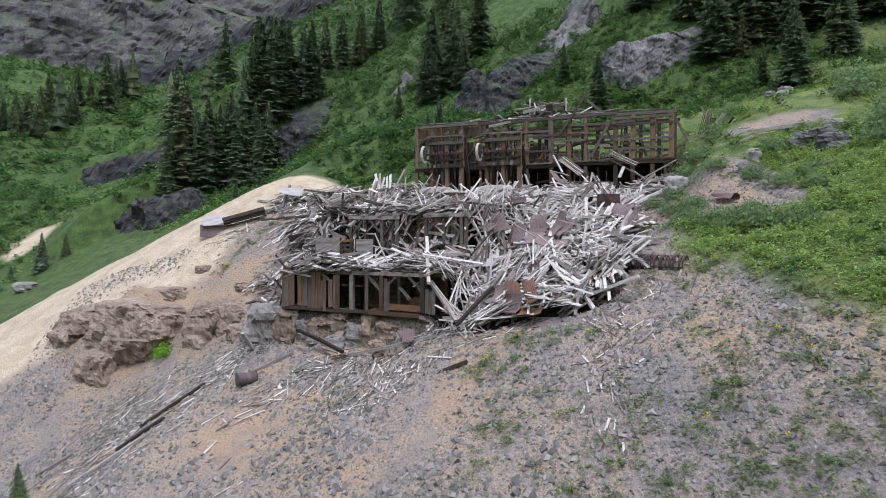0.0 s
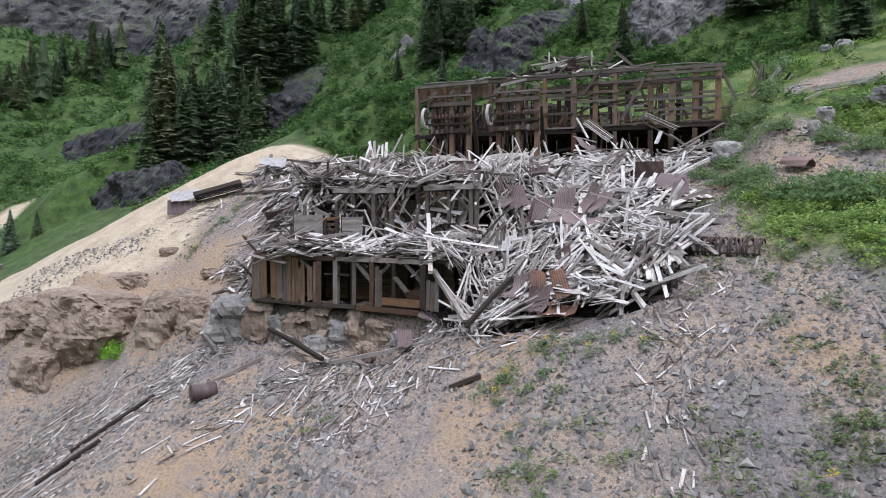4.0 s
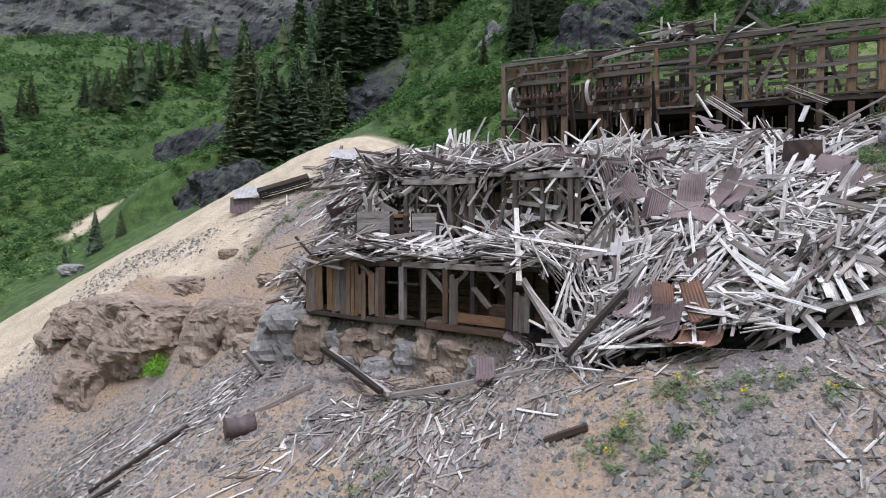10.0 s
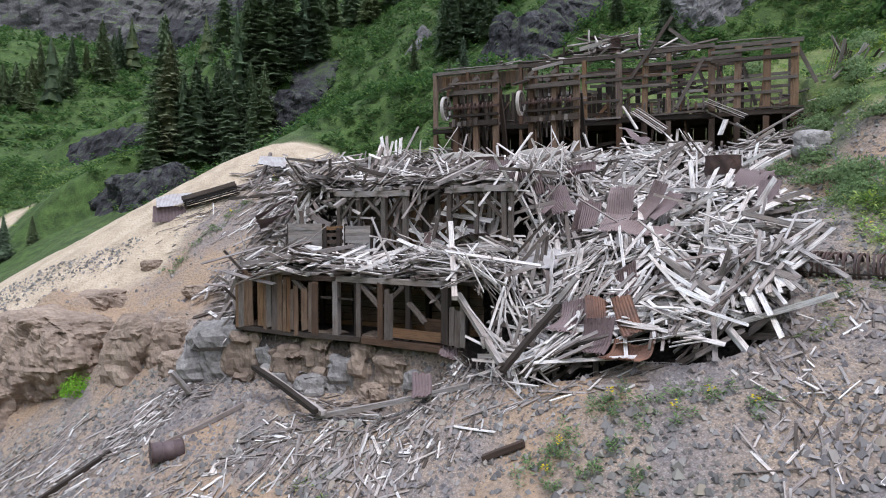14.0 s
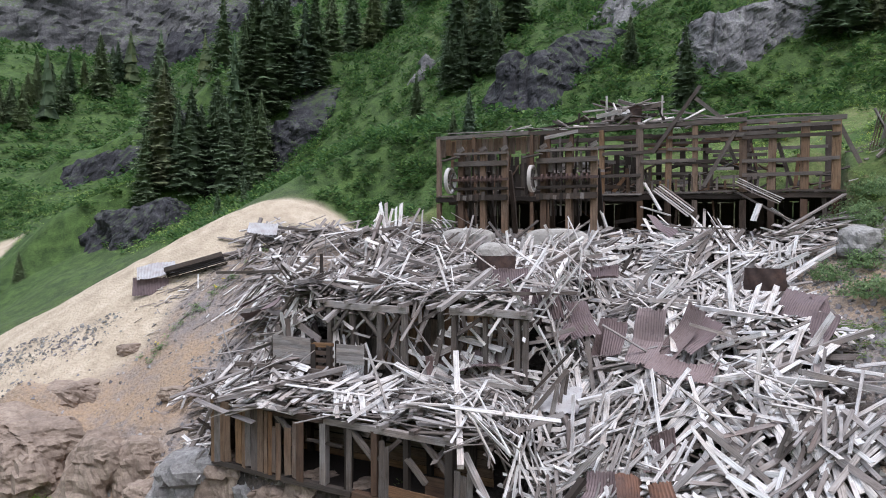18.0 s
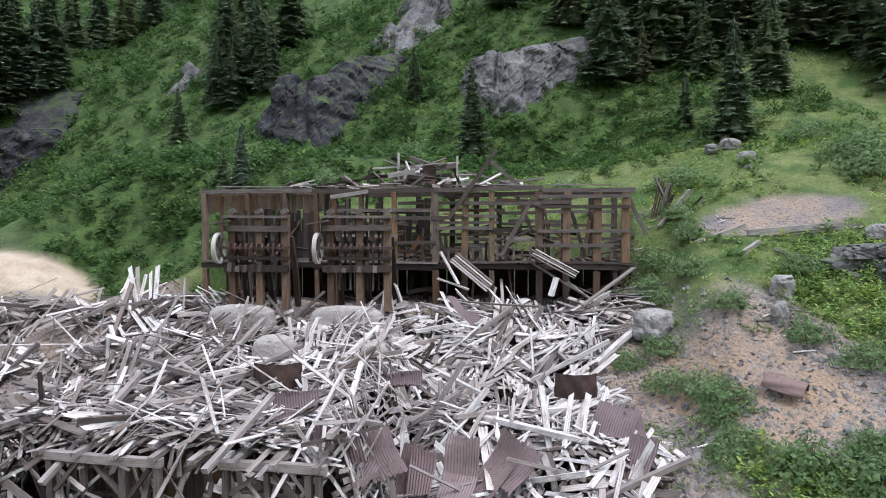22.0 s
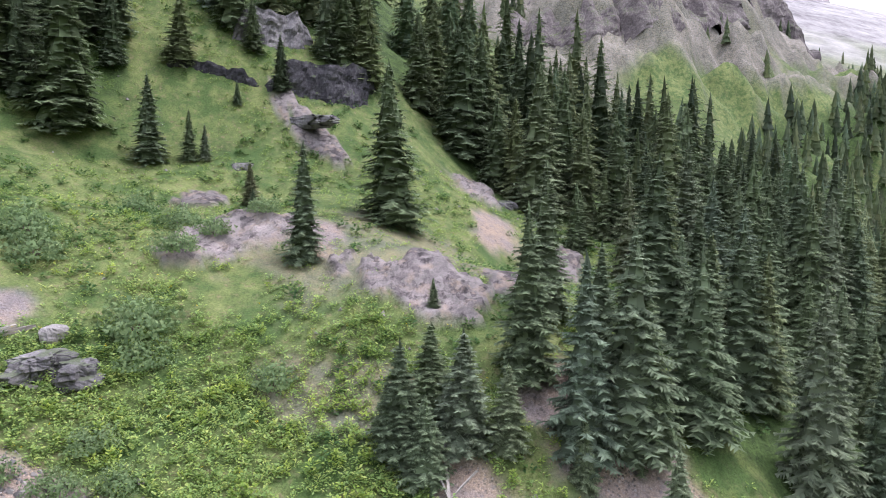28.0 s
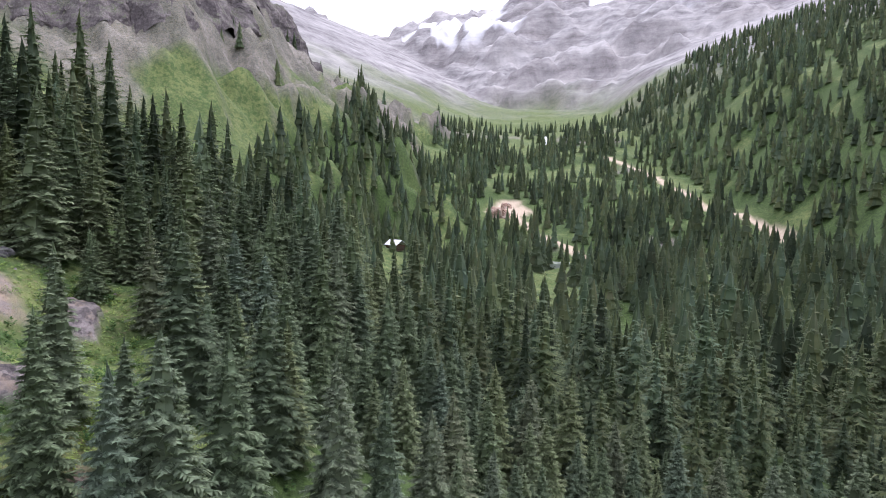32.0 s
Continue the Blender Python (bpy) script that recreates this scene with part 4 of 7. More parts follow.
# ---- herbs, grass and shrubs ----
def leaf_clumps(name, label, places, mat, leaves, size, height, narrow, category, lift=0.0):
    """One mesh of many leafy clumps: each leaf is a bent blade of two triangles."""
    rng = np.random.default_rng(len(places))
    p = np.asarray(places, float)
    n = len(p)
    z = ground_z(p[:, 0], p[:, 1])
    k = p[:, 2] if p.shape[1] > 2 else np.ones(n)
    az = rng.uniform(0, 2 * np.pi, (n, leaves))
    out = rng.uniform(0.0, 1.0, (n, leaves)) ** 0.6 * size * k[:, None]
    base = np.stack([p[:, 0, None] + np.cos(az) * out * 0.7, p[:, 1, None] + np.sin(az) * out * 0.7, z[:, None] + lift + rng.uniform(0.1, 1, (n, leaves)) * height * k[:, None] * (1 - 0.4 * out / (size * k[:, None]))], -1)
    turn = az + rng.normal(0, 0.6, az.shape)
    length = size * k[:, None] * rng.uniform(0.5, 1.0, az.shape)
    tip = base + np.stack([np.cos(turn) * length, np.sin(turn) * length, length * rng.uniform(-0.35, 0.75, az.shape)], -1)
    across = np.stack([-np.sin(turn), np.cos(turn), rng.uniform(-0.5, 0.5, az.shape)], -1) * (length * narrow)[..., None]
    middle = (base + tip) / 2 + np.array([0, 0, 0.1]) * length[..., None]
    v = np.stack([base, middle + across, tip, middle - across], 2).reshape(-1, 3)
    return tagged(new(name, quick_mesh(name, v, np.arange(len(v)).reshape(-1, 4), mat)), label, category, kind="stuff")


def scatter(x0, x1, y0, y1, per_m2, want, seed):
    rng = np.random.default_rng(seed)
    n = int((x1 - x0) * (y1 - y0) * per_m2)
    x, y = rng.uniform(x0, x1, n), rng.uniform(y0, y1, n)
    keep = rng.random(n) < want(x, y)
    return np.stack([x, y, rng.uniform(0.6, 1.4, n)], -1)[keep]


def clump_gap(x, y):
    return smoothstep(0.25, 0.6, fractal(x, y, 1.6, 3, 29))


def green(x, y):
    return (1 - bare_earth(x, y)) * (1 - slabs(x, y)) * (1 - 0.7 * clump_gap(x, y)) * smoothstep(0.1, -0.6, dump(x, y) + carve(x, y) - hillside(x, y) - swell(x, y))


def lush(x, y):
    return green(x, y) * smoothstep(1.2, 0.8, np.hypot((x - 20.5) / 8.5, (y - 17) / 8.5) + 0.2 * fractal(x, y, 4, 2, 3))


def sparse(x, y):
    return bare_earth(x, y) * smoothstep(0.15, 0.7, fractal(x, y, 3.0, 3, 14) + smoothstep(2, 12, x) * 1.05 - 0.45 + 0.4 * smoothstep(14, 9, y)) * smoothstep(-8, 3, x)


leaf_clumps("meadow_herbs", "lush bright green leafy herbs covering the slope", scatter(10, 32, 4, 28, 20, lush, 1), M_HERB, 20, 0.15, 0.42, 0.26, "herbs")
leaf_clumps("bright_herbs", "clumps of bright yellow-green herbs", scatter(11, 34, 3, 34, 4.0, lambda x, y: np.maximum(0.75 * lush(x, y), 0.25 * green(x, y)) * smoothstep(-0.3, 0.25, fractal(x, y, 2.2, 3, 27)), 7), M_LIME, 34, 0.16, 0.5, 0.24, "herbs")
leaf_clumps("meadow_grass", "green grass and low herbs of the mountain meadow", scatter(11, 60, -4, 56, 9, lambda x, y: 0.8 * green(x, y) * smoothstep(-0.7, 0.3, fractal(x, y, 5, 3, 23)), 2), M_HERB, 12, 0.17, 0.2, 0.18, "grass")
leaf_clumps("meadow_clumps", "taller herb clumps scattered over the meadow", scatter(12, 62, -4, 58, 1.3, lambda x, y: 0.9 * green(x, y) * smoothstep(-0.5, 0.3, fractal(x, y, 3.5, 3, 26)), 8), M_BRUSH, 22, 0.24, 0.4, 0.26, "herbs")


leaf_clumps("valley_meadow", "bright green grass of the meadow below the tailings", scatter(-80, -14, 40, 100, 3.2, lambda x, y: 0.85 * green(x, y), 10), M_HERB, 8, 0.3, 0.3, 0.2, "grass")


def brushy(x, y):
    return 0.95 * green(x, y) * smoothstep(-0.75, 0.1, fractal(x, y, 11, 4, 24) + 0.2)


leaf_clumps("slope_brush", "green brush on the mountain slope behind the mill", scatter(-75, 36, 41, 100, 1.7, brushy, 3), M_BRUSH, 24, 0.42, 0.9, 0.26, "brush")
leaf_clumps("far_brush", "green brush high on the far mountain slope", scatter(-135, 36, 100, 190, 0.55, brushy, 5), M_BRUSH, 14, 0.85, 1.2, 0.3, "brush")
leaf_clumps("hill_herbs", "green herbs and low brush behind the mill", scatter(-12, 36, 38, 64, 3.2, lambda x, y: 0.9 * green(x, y) * smoothstep(-0.6, 0.1, fractal(x, y, 4, 3, 25)), 9), M_BRUSH, 30, 0.2, 0.5, 0.24, "herbs")
leaf_clumps("apron_tufts", "sparse green tufts on the bare scree", scatter(-6, 19, 2, 24, 5, sparse, 4), M_TUFT, 18, 0.2, 0.2, 0.14, "tufts")
leaf_clumps("meadow_flowers", "small yellow flowers among the herbs", scatter(8, 32, 4, 40, 0.8, lambda x, y: 0.5 * green(x, y), 6), M_FLOWER, 5, 0.06, 0.1, 0.4, "flowers", 0.3)


def shrub(x, y, size, mat, label, seed, leaves=420):
    leaves *= 3
    rng = np.random.default_rng(seed)
    d = rng.normal(0, 1, (leaves, 3))
    d /= np.linalg.norm(d, axis=1)[:, None]
    d[:, 2] = np.abs(d[:, 2]) * 0.85
    lobes = 1 + 0.22 * np.sin(3 * np.arctan2(d[:, 1], d[:, 0]) + seed) + 0.15 * np.sin(5 * d[:, 2] * 3 + seed)
    c = d * (rng.uniform(0.55, 1.0, leaves) * lobes)[:, None] * size
    t = rng.normal(0, 1, (leaves, 3))
    t /= np.linalg.norm(t, axis=1)[:, None]
    u = np.cross(t, d + 0.3 * rng.normal(0, 1, d.shape))
    long = size * 0.125 * rng.uniform(0.6, 1.3, (leaves, 1))
    v = np.stack([c - t * long * 0.5, c + u * long * 0.3, c + t * long * 0.6, c - u * long * 0.3], 1).reshape(-1, 3)
    thing = new("shrub")
    tagged(thing, label, "shrub", "shrubs of the slope")
    thing.matrix_world = pose(x, y, lay(x, y) - 0.03)
    crown = new("crown", quick_mesh("crown", v, np.arange(len(v)).reshape(-1, 4), mat))
    crown.parent = thing
    stem_v, stem_f = [], []
    for k in range(7):
        a, r = k * 0.9 + seed, 0.55 * size
        n0 = len(stem_v)
        w = 0.02 * size + 0.01
        stem_v += [(w, 0, -0.05), (-w, w, -0.05), (-w, -w, -0.05), (r * math.cos(a), r * math.sin(a), size * 0.6)]
        stem_f += [(n0, n0 + 1, n0 + 3), (n0 + 1, n0 + 2, n0 + 3), (n0 + 2, n0, n0 + 3)]
    stem = new("stem", quick_mesh("stem", stem_v, stem_f, M_BARK))
    stem.parent = thing


shrub(-14.2, 25.5, 0.8, M_BRIGHT, "bright green round shrub on the bare bank", 1)
shrub(-15.9, 14.6, 0.75, M_BRIGHT, "bright green shrub on grey scree", 2)
shrub(-17.5, 15.5, 0.6, M_BRIGHT, "bright green shrub on grey scree", 3)
shrub_rng = random.Random(3)
TUFTS = [(4.1, 14.8), (2.9, 13.8), (4.0, 13.5), (2.4, 13.3), (5.6, 14.4), (3.2, 12.9), (6.0, 13.6), (4.1, 12.3), (3.7, 14.6), (5.2, 13.5), (3.0, 14.2), (2.1, 13.9), (6.7, 12.9), (4.8, 14.1), (3.9, 14.8), (2.8, 13.9), (11.4, 11.5), (9.9, 12.0), (12.0, 14.5), (13.1, 15.1), (7.3, 6.0), (8.8, 7.0), (10.0, 7.9), (10.3, 6.6), (12.3, 7.6), (14.0, 8.7), (11.6, 6.0), (11.9, 8.9), (12.9, 6.4), (9.2, 5.1), (10.5, 5.5), (9.5, 5.1), (11.3, 4.7), (13.4, 19.5), (14.8, 17.2), (13.4, 10.4), (-13.0, 32.4), (-12.4, 33.2), (-11.8, 34.0), (-11.2, 34.8), (-10.6, 35.7), (-10.0, 36.4), (-9.4, 37.2), (-12.7, 32.0), (-11.5, 33.6), (-10.9, 35.2), (-7.4, 37.0), (-7.2, 36.7)]
tuft_rng = np.random.default_rng(4)
spots_of_tufts = [(x + dx, y + dy, k) for x, y in TUFTS for dx, dy, k in zip(tuft_rng.normal(0, 0.22, 7), tuft_rng.normal(0, 0.22, 7), tuft_rng.uniform(0.7, 1.5, 7))]
leaf_clumps("apron_plants", "leafy green plants growing on the scree", spots_of_tufts, M_WILLOW, 22, 0.11, 0.2, 0.18, "plants")
leaf_clumps("apron_flowers", "yellow flowers of the scree plants", [(x, y + 0.1, 1) for x, y in TUFTS[::3]], M_FLOWER, 16, 0.09, 0.2, 0.4, "flowers", 0.2)
for x, y, size in [(14.6, 26.0, 0.8), (13.9, 24.6, 0.9), (14.8, 17.2, 1.3), (16.3, 16.0, 1.0), (25, 22.8, 1.7), (26.4, 28.6, 1.5), (33, 23.7, 1.0), (23.8, 21.8, 1.2), (20, 21.2, 0.9), (19, 19.6, 0.8), (27.5, 30, 1.6), (30, 24, 1.2), (25, 17, 1.1), (33.5, 26, 1.3), (21, 34, 1.2), (17, 38, 1.0), (12, 41, 1.3), (36, 30, 1.4), (29, 34.5, 1.1), (10.5, 45, 1.2), (5.5, 42, 1.1), (15.5, 18.6, 0.7), (36.2, 22.5, 1.0), (14.2, 22.2, 0.9), (16.4, 24.9, 0.8), (13.2, 20.6, 0.8), (16.8, 27.6, 0.9), (16.2, 29.4, 1.0), (13.4, 26.2, 0.7), (19.6, 25.2, 0.8), (18.0, 21.0, 0.9), (17.2, 30.3, 0.9), (18.2, 29.4, 0.8), (16.0, 28.0, 0.7), (18.8, 31.0, 0.8), (14.3, 23.2, 0.9), (13.8, 22.0, 0.7), (13.9, 19.0, 1.1), (15.2, 18.2, 0.9), (17.4, 22.6, 0.8), (12.6, 20.4, 0.6)]:
    shrub(x, y, size, M_WILLOW, "grey-green leafy willow shrub in the meadow", shrub_rng.randrange(99), 520)

# ---- the ruined mill ----
timber_rng = random.Random(21)


def stick_arrays(length, wide, thick, rng, ragged=0.5):
    """A sawn board or beam along x, a little warped, with broken ends; corners, faces and uv in metres."""
    v, f, uv = [], [], []
    bend, roll = rng.uniform(-0.012, 0.012) * length, rng.uniform(-0.06, 0.06)
    for k, t in enumerate((0.0, 0.5, 1.0)):
        for cy, cz in ((-1, -1), (1, -1), (1, 1), (-1, 1)):
            end = 0 if k == 1 else rng.uniform(0, ragged * wide) * (1 if k == 0 else -1)
            y, z = cy * wide / 2, cz * thick / 2
            a = roll * (t - 0.5)
            v.append((t * length + end, y * math.cos(a) - z * math.sin(a), y * math.sin(a) + z * math.cos(a) + bend * (1 - (2 * t - 1) ** 2)))
    off = rng.uniform(0, 50)
    for k in range(2):
        for j in range(4):
            a, b = k * 4 + j, k * 4 + (j + 1) % 4
            f.append((a, b, b + 4, a + 4))
            w0 = off + j * 0.31
            w1 = w0 + (wide if j % 2 == 0 else thick)
            x0, x1 = off + k * length / 2, off + (k + 1) * length / 2
            uv += [(x0, w0), (x0, w1), (x1, w1), (x1, w0)]
    f += [(3, 2, 1, 0), (8, 9, 10, 11)]
    uv += [(off, off), (off, off + wide), (off + 0.05, off + wide), (off + 0.05, off)] * 2
    return v, f, uv


def turned(a, b, twist=0.0):
    """The pose of a stick from a to b."""
    a, b = Vector(a), Vector(b)
    x = (b - a).normalized()
    up = Vector((0, 0, 1)) if abs(x.z) < 0.95 else Vector((1, 0, 0))
    y = up.cross(x).normalized()
    z = x.cross(y)
    m = Matrix((x, y, z)).transposed().to_4x4()
    m.translation = a
    return m @ Matrix.Rotation(radians(twist), 4, "X")


def stick(name, a, b, wide, thick, mat, parent=None, twist=0.0, ragged=0.25):
    v, f, uv = stick_arrays((Vector(b) - Vector(a)).length, wide, thick, timber_rng, ragged)
    ob = new(name, quick_mesh(name, v, f, mat, False, uv))
    ob.parent = parent
    ob.matrix_local = turned(a, b, twist)
    return ob


def sheet_mesh(wide, long, fold, crumple, seed, ribs=True):
    """A corrugated iron sheet, bent across its length and crumpled, 6 mm thick."""
    rng = random.Random(seed)
    nx, ny = max(10, int(wide / 0.035)), 9
    v, f = [], []
    ph = [rng.uniform(0, 6.28) for _ in range(4)]
    for layer in (0.0, -0.006):
        for j in range(ny):
            t = j / (ny - 1)
            for i in range(nx):
                s = i / (nx - 1)
                y = (t - 0.5) * long
                x = (s - 0.5) * wide
                z = 0.011 * (1 if i % 2 else -1) if ribs else 0
                z += fold * (abs(t - 0.45) ** 1.5) * 1.6
                z += crumple * (math.sin(2.2 * x + 1.7 * y + ph[0]) + 0.7 * math.sin(3.9 * x - 2.3 * y + ph[1]) + 0.5 * math.sin(5.1 * y + ph[2]))
                jag = 0.05 * rng.uniform(-1, 1) if j in (0, ny - 1) else 0
                v.append((x, y + jag, z + layer))
    n = nx * ny
    for j in range(ny - 1):
        for i in range(nx - 1):
            a = j * nx + i
            f.append((a, a + 1, a + nx + 1, a + nx))
            f.append((n + a + nx, n + a + nx + 1, n + a + 1, n + a))
    return v, f


def iron_sheet(x, y, z, wide, long, turn, tilt, lean, mat, label, fold=0.1, crumple=0.04, seed=0, ribs=True):
    v, f = sheet_mesh(wide, long, fold, crumple, seed, ribs)
    ob = new("iron_sheet", quick_mesh("iron_sheet", v, f, mat))
    ob.matrix_world = pose(x, y, z, tilt, lean, turn)
    return tagged(ob, label, "sheet", "iron sheets of the wreck")


# the lowest room: board wall, posts and braces on a rock footing
low_hall = tagged(new("lower_mill_room"), "collapsed brown board room standing on a rock footing", "building")
low_hall.matrix_world = pose(-7.0, 22.9, 0, 0, 0, -28)
stick("sill", (-0.15, 0, -6.2), (5.2, 0, -6.26), 0.2, 0.16, M_UMBER_SHADED, low_hall)
stick("sill", (5.2, 0.02, -6.27), (8.1, 0.0, -6.33), 0.22, 0.2, M_BROWN, low_hall)
stick("plate", (-0.1, 0.02, -4.32), (4.3, 0.02, -4.38), 0.16, 0.16, M_UMBER_SHADED, low_hall)
stick("plate", (4.2, 0.02, -4.38), (8.4, 0.02, -4.42), 0.17, 0.17, M_GREY, low_hall)
x_at = -0.12
while x_at < 3.55:
    w = timber_rng.choice((0.14, 0.18, 0.22, 0.25))
    gap = 0.16 if 2.45 < x_at < 2.75 else timber_rng.choice((0.006, 0.012, 0.03))
    top = -4.22 if x_at < 2.0 else -4.22 - timber_rng.choice((0.0, 0.25, 0.45, 0.05))
    if 0.62 < x_at < 0.78:
        x_at += 0.16
    stick("wall_board", (x_at + w / 2, -0.1 + timber_rng.uniform(-0.01, 0.012), -6.26 + timber_rng.uniform(-0.1, 0.12)), (x_at + w / 2, -0.1 + timber_rng.uniform(-0.03, 0.03), top + timber_rng.uniform(-0.1, 0.06)), w, 0.028, timber_rng.choice((M_WALL, M_WALL, M_WALL, M_BROWN, M_ASH)), low_hall, 90, 0.5)
    x_at += w + gap
for px, w, mat in ((-0.05, 0.18, M_UMBER_SHADED), (2.5, 0.14, M_UMBER_SHADED), (4.19, 0.2, M_GREY), (5.02, 0.18, M_UMBER_SHADED), (5.92, 0.19, M_BROWN), (6.9, 0.15, M_UMBER_SHADED), (8.2, 0.22, M_UMBER_SHADED)):
    stick("post", (px, 0.03, -6.2), (px, 0.03, -4.42), w, w, mat, low_hall, 45 * 0)
for px in (0.3, 1.8, 3.3, 4.6, 6.3, 7.7):
    stick("post", (px, 2.3, -6.4), (px, 2.3, -4.2), 0.16, 0.16, M_UMBER_SHADED, low_hall)
for a, b in (((5.1, -4.48), (5.86, -5.2)), ((6.78, -4.5), (6.02, -5.2)), ((7.42, -4.5), (8.12, -5.18)), ((2.35, -4.4), (3.3, -5.1)), ((7.5, -5.6), (6.9, -5.0))):
    stick("brace", (a[0], 0.02, a[1]), (b[0], 0.02, b[1]), 0.14, 0.12, M_ASH, low_hall)
for px in (6.16, 6.3, 8.42, 8.6, 8.78, 5.1):
    stick("wall_board", (px, -0.06, -6.25), (px + 0.02, -0.06, -4.4 - timber_rng.uniform(0, 0.9)), 0.17, 0.026, M_ASH, low_hall, 90, 0.6)
stick("rail", (3.6, 0, -5.0), (4.9, 0, -5.02), 0.12, 0.06, M_UMBER_SHADED, low_hall)
stick("rail", (6.3, -0.04, -5.95), (8.1, -0.04, -6.0), 0.3, 0.04, M_BROWN, low_hall, 90)
stick("rail", (7.2, 0.3, -5.75), (8.1, 0.3, -5.75), 0.5, 0.04, M_BROWN, low_hall, 90)
for z in (-6.2, -5.95, -5.7, -5.45, -5.2, -4.95, -4.7, -4.45):
    stick("back_board", (-0.1, 2.42, z), (8.3, 2.42, z), 0.23, 0.03, M_WALL, low_hall, 90)
for k in range(9):
    stick("rafter", (0.2 + k, -0.25, -4.25), (0.2 + k, 2.7, -4.12), 0.16, 0.1, M_GREY, low_hall)
stick("end_board", (-0.12, 0.1, -5.3), (-0.12, 2.4, -5.3), 1.9, 0.03, M_BROWN, low_hall, 90)
stick("floor_board", (-0.1, 1.2, -6.32), (8.3, 1.2, -6.34), 2.3, 0.05, M_UMBER_SHADED, low_hall)

# the middle tier
mid_hall = tagged(new("middle_mill_room"), "half-buried grey timber room with a braced opening", "building")
mid_hall.matrix_world = pose(-6.2, 25.7, 0, 0, 0, -27)
stick("lintel", (2.55, 0, -1.5), (5.75, 0, -1.55), 0.2, 0.2, M_GREY, mid_hall)
stick("lintel", (7.2, 0, -1.5), (9.8, 0, -1.48), 0.2, 0.2, M_GREY, mid_hall)
for px, w in ((2.75, 0.16), (3.65, 0.12), (4.72, 0.18), (5.6, 0.16), (7.35, 0.16), (8.34, 0.12), (9.35, 0.16), (9.6, 0.14)):
    stick("post", (px, 0.05, -3.5), (px, 0.02, -1.6), w, w, M_ASH, mid_hall)
for a, b in (((3.9, -1.65), (4.65, -2.4)), ((3.5, -1.65), (2.85, -2.4)), ((8.5, -1.65), (9.3, -2.45)), ((8.2, -1.65), (7.4, -2.2)), ((5.4, -1.7), (4.8, -2.5))):
    stick("brace", (a[0], 0.04, a[1]), (b[0], 0.04, b[1]), 0.12, 0.1, M_ASH, mid_hall)
for k in range(9):
    stick("back_board", (7.35 + 0.25 * k, 0.55, -3.45), (7.36 + 0.25 * k, 0.55, -1.6), 0.22, 0.03, M_WALL if k % 3 else M_BROWN, mid_hall, 90)
for k in range(19):
    stick("back_board", (2.6 + 0.25 * k, 1.0, -3.5), (2.6 + 0.25 * k, 1.0, -1.5 - timber_rng.choice((0, 0, 0.4))), 0.23, 0.03, timber_rng.choice((M_WALL, M_BROWN, M_ASH)), mid_hall, 90)
stick("rail", (7.5, 0.45, -2.3), (9.3, 0.45, -2.32), 0.12, 0.06, M_GREY, mid_hall)
stick("rail", (3.0, 0.3, -2.5), (4.4, 0.3, -2.52), 0.1, 0.06, M_UMBER_SHADED, mid_hall)
for k in range(8):
    stick("rafter", (2.6 + 1.0 * k, -0.3, -1.4), (2.6 + 1.0 * k, 2.6, -1.2), 0.16, 0.12, M_GREY, mid_hall)

# grey clapboard box front left of the opening
for u0, u1, z0, z1, zlift in ((0.78, 2.4, -3.45, -2.72, 0.0), (3.4, 4.5, -3.3, -2.72, 0.25)):
    panel = tagged(new("clapboard_panel"), "silver-grey clapboard panel with a thin frame", "panel", "clapboard panels")
    panel.matrix_world = pose(-6.2, 25.7, 0, 0, 0, -27)
    k = 0
    z = z0
    while z < z1:
        stick("clapboard", (u0, -0.55, z + 0.06), (u1, -0.55, z + 0.07), 0.125, 0.025, M_GREY, panel, 90)
        z += 0.12
        k += 1
    for u in (u0, u1):
        stick("stud", (u, -0.5, z0 - 0.7), (u, -0.5, z1 + 0.12), 0.1, 0.08, M_UMBER_SHADED, panel)
crib = tagged(new("timber_crib"), "small brown crib of stacked square timbers", "crib")
crib.matrix_world = pose(-6.2, 25.7, 0, 0, 0, -27)
for k in range(5):
    stick("timber", (2.5, -0.6, -3.75 + 0.24 * k), (3.3, -0.55, -3.75 + 0.25 * k), 0.16, 0.13, M_BROWN, crib)
for u in (2.6, 3.2):
    stick("post", (u, -0.62, -4.1), (u, -0.62, -2.75), 0.15, 0.15, M_UMBER_SHADED, crib)

# the upper mill house on its stilts
upper = tagged(new("upper_mill_house"), "skeleton of a brown timber mill house on stilts", "building")
upper.matrix_world = pose(-0.17, 36.5, 0, 0, 0, -22.5)
FRONT_POSTS = ((-0.3, 0.2), (1.6, 0.15), (3.2, 0.15), (4.5, 0.15), (5.3, 0.16), (6.4, 0.16), (7.8, 0.2), (9.47, 0.3), (10.64, 0.26), (11.75, 0.22), (13.66, 0.3), (14.73, 0.3), (15.94, 0.32), (17.07, 0.32))
for px, w in FRONT_POSTS:
    stick("post", (px, 0, 2.45), (px + timber_rng.uniform(-0.06, 0.06), 0, 5.4), w, 0.24, M_WALL if w > 0.18 else M_BROWN, upper, 90)
    stick("stilt", (px, 0.02, 0.5), (px, 0.02, 2.2), min(w, 0.26), 0.24, M_WALL if px < 8 else M_BROWN, upper, 90)
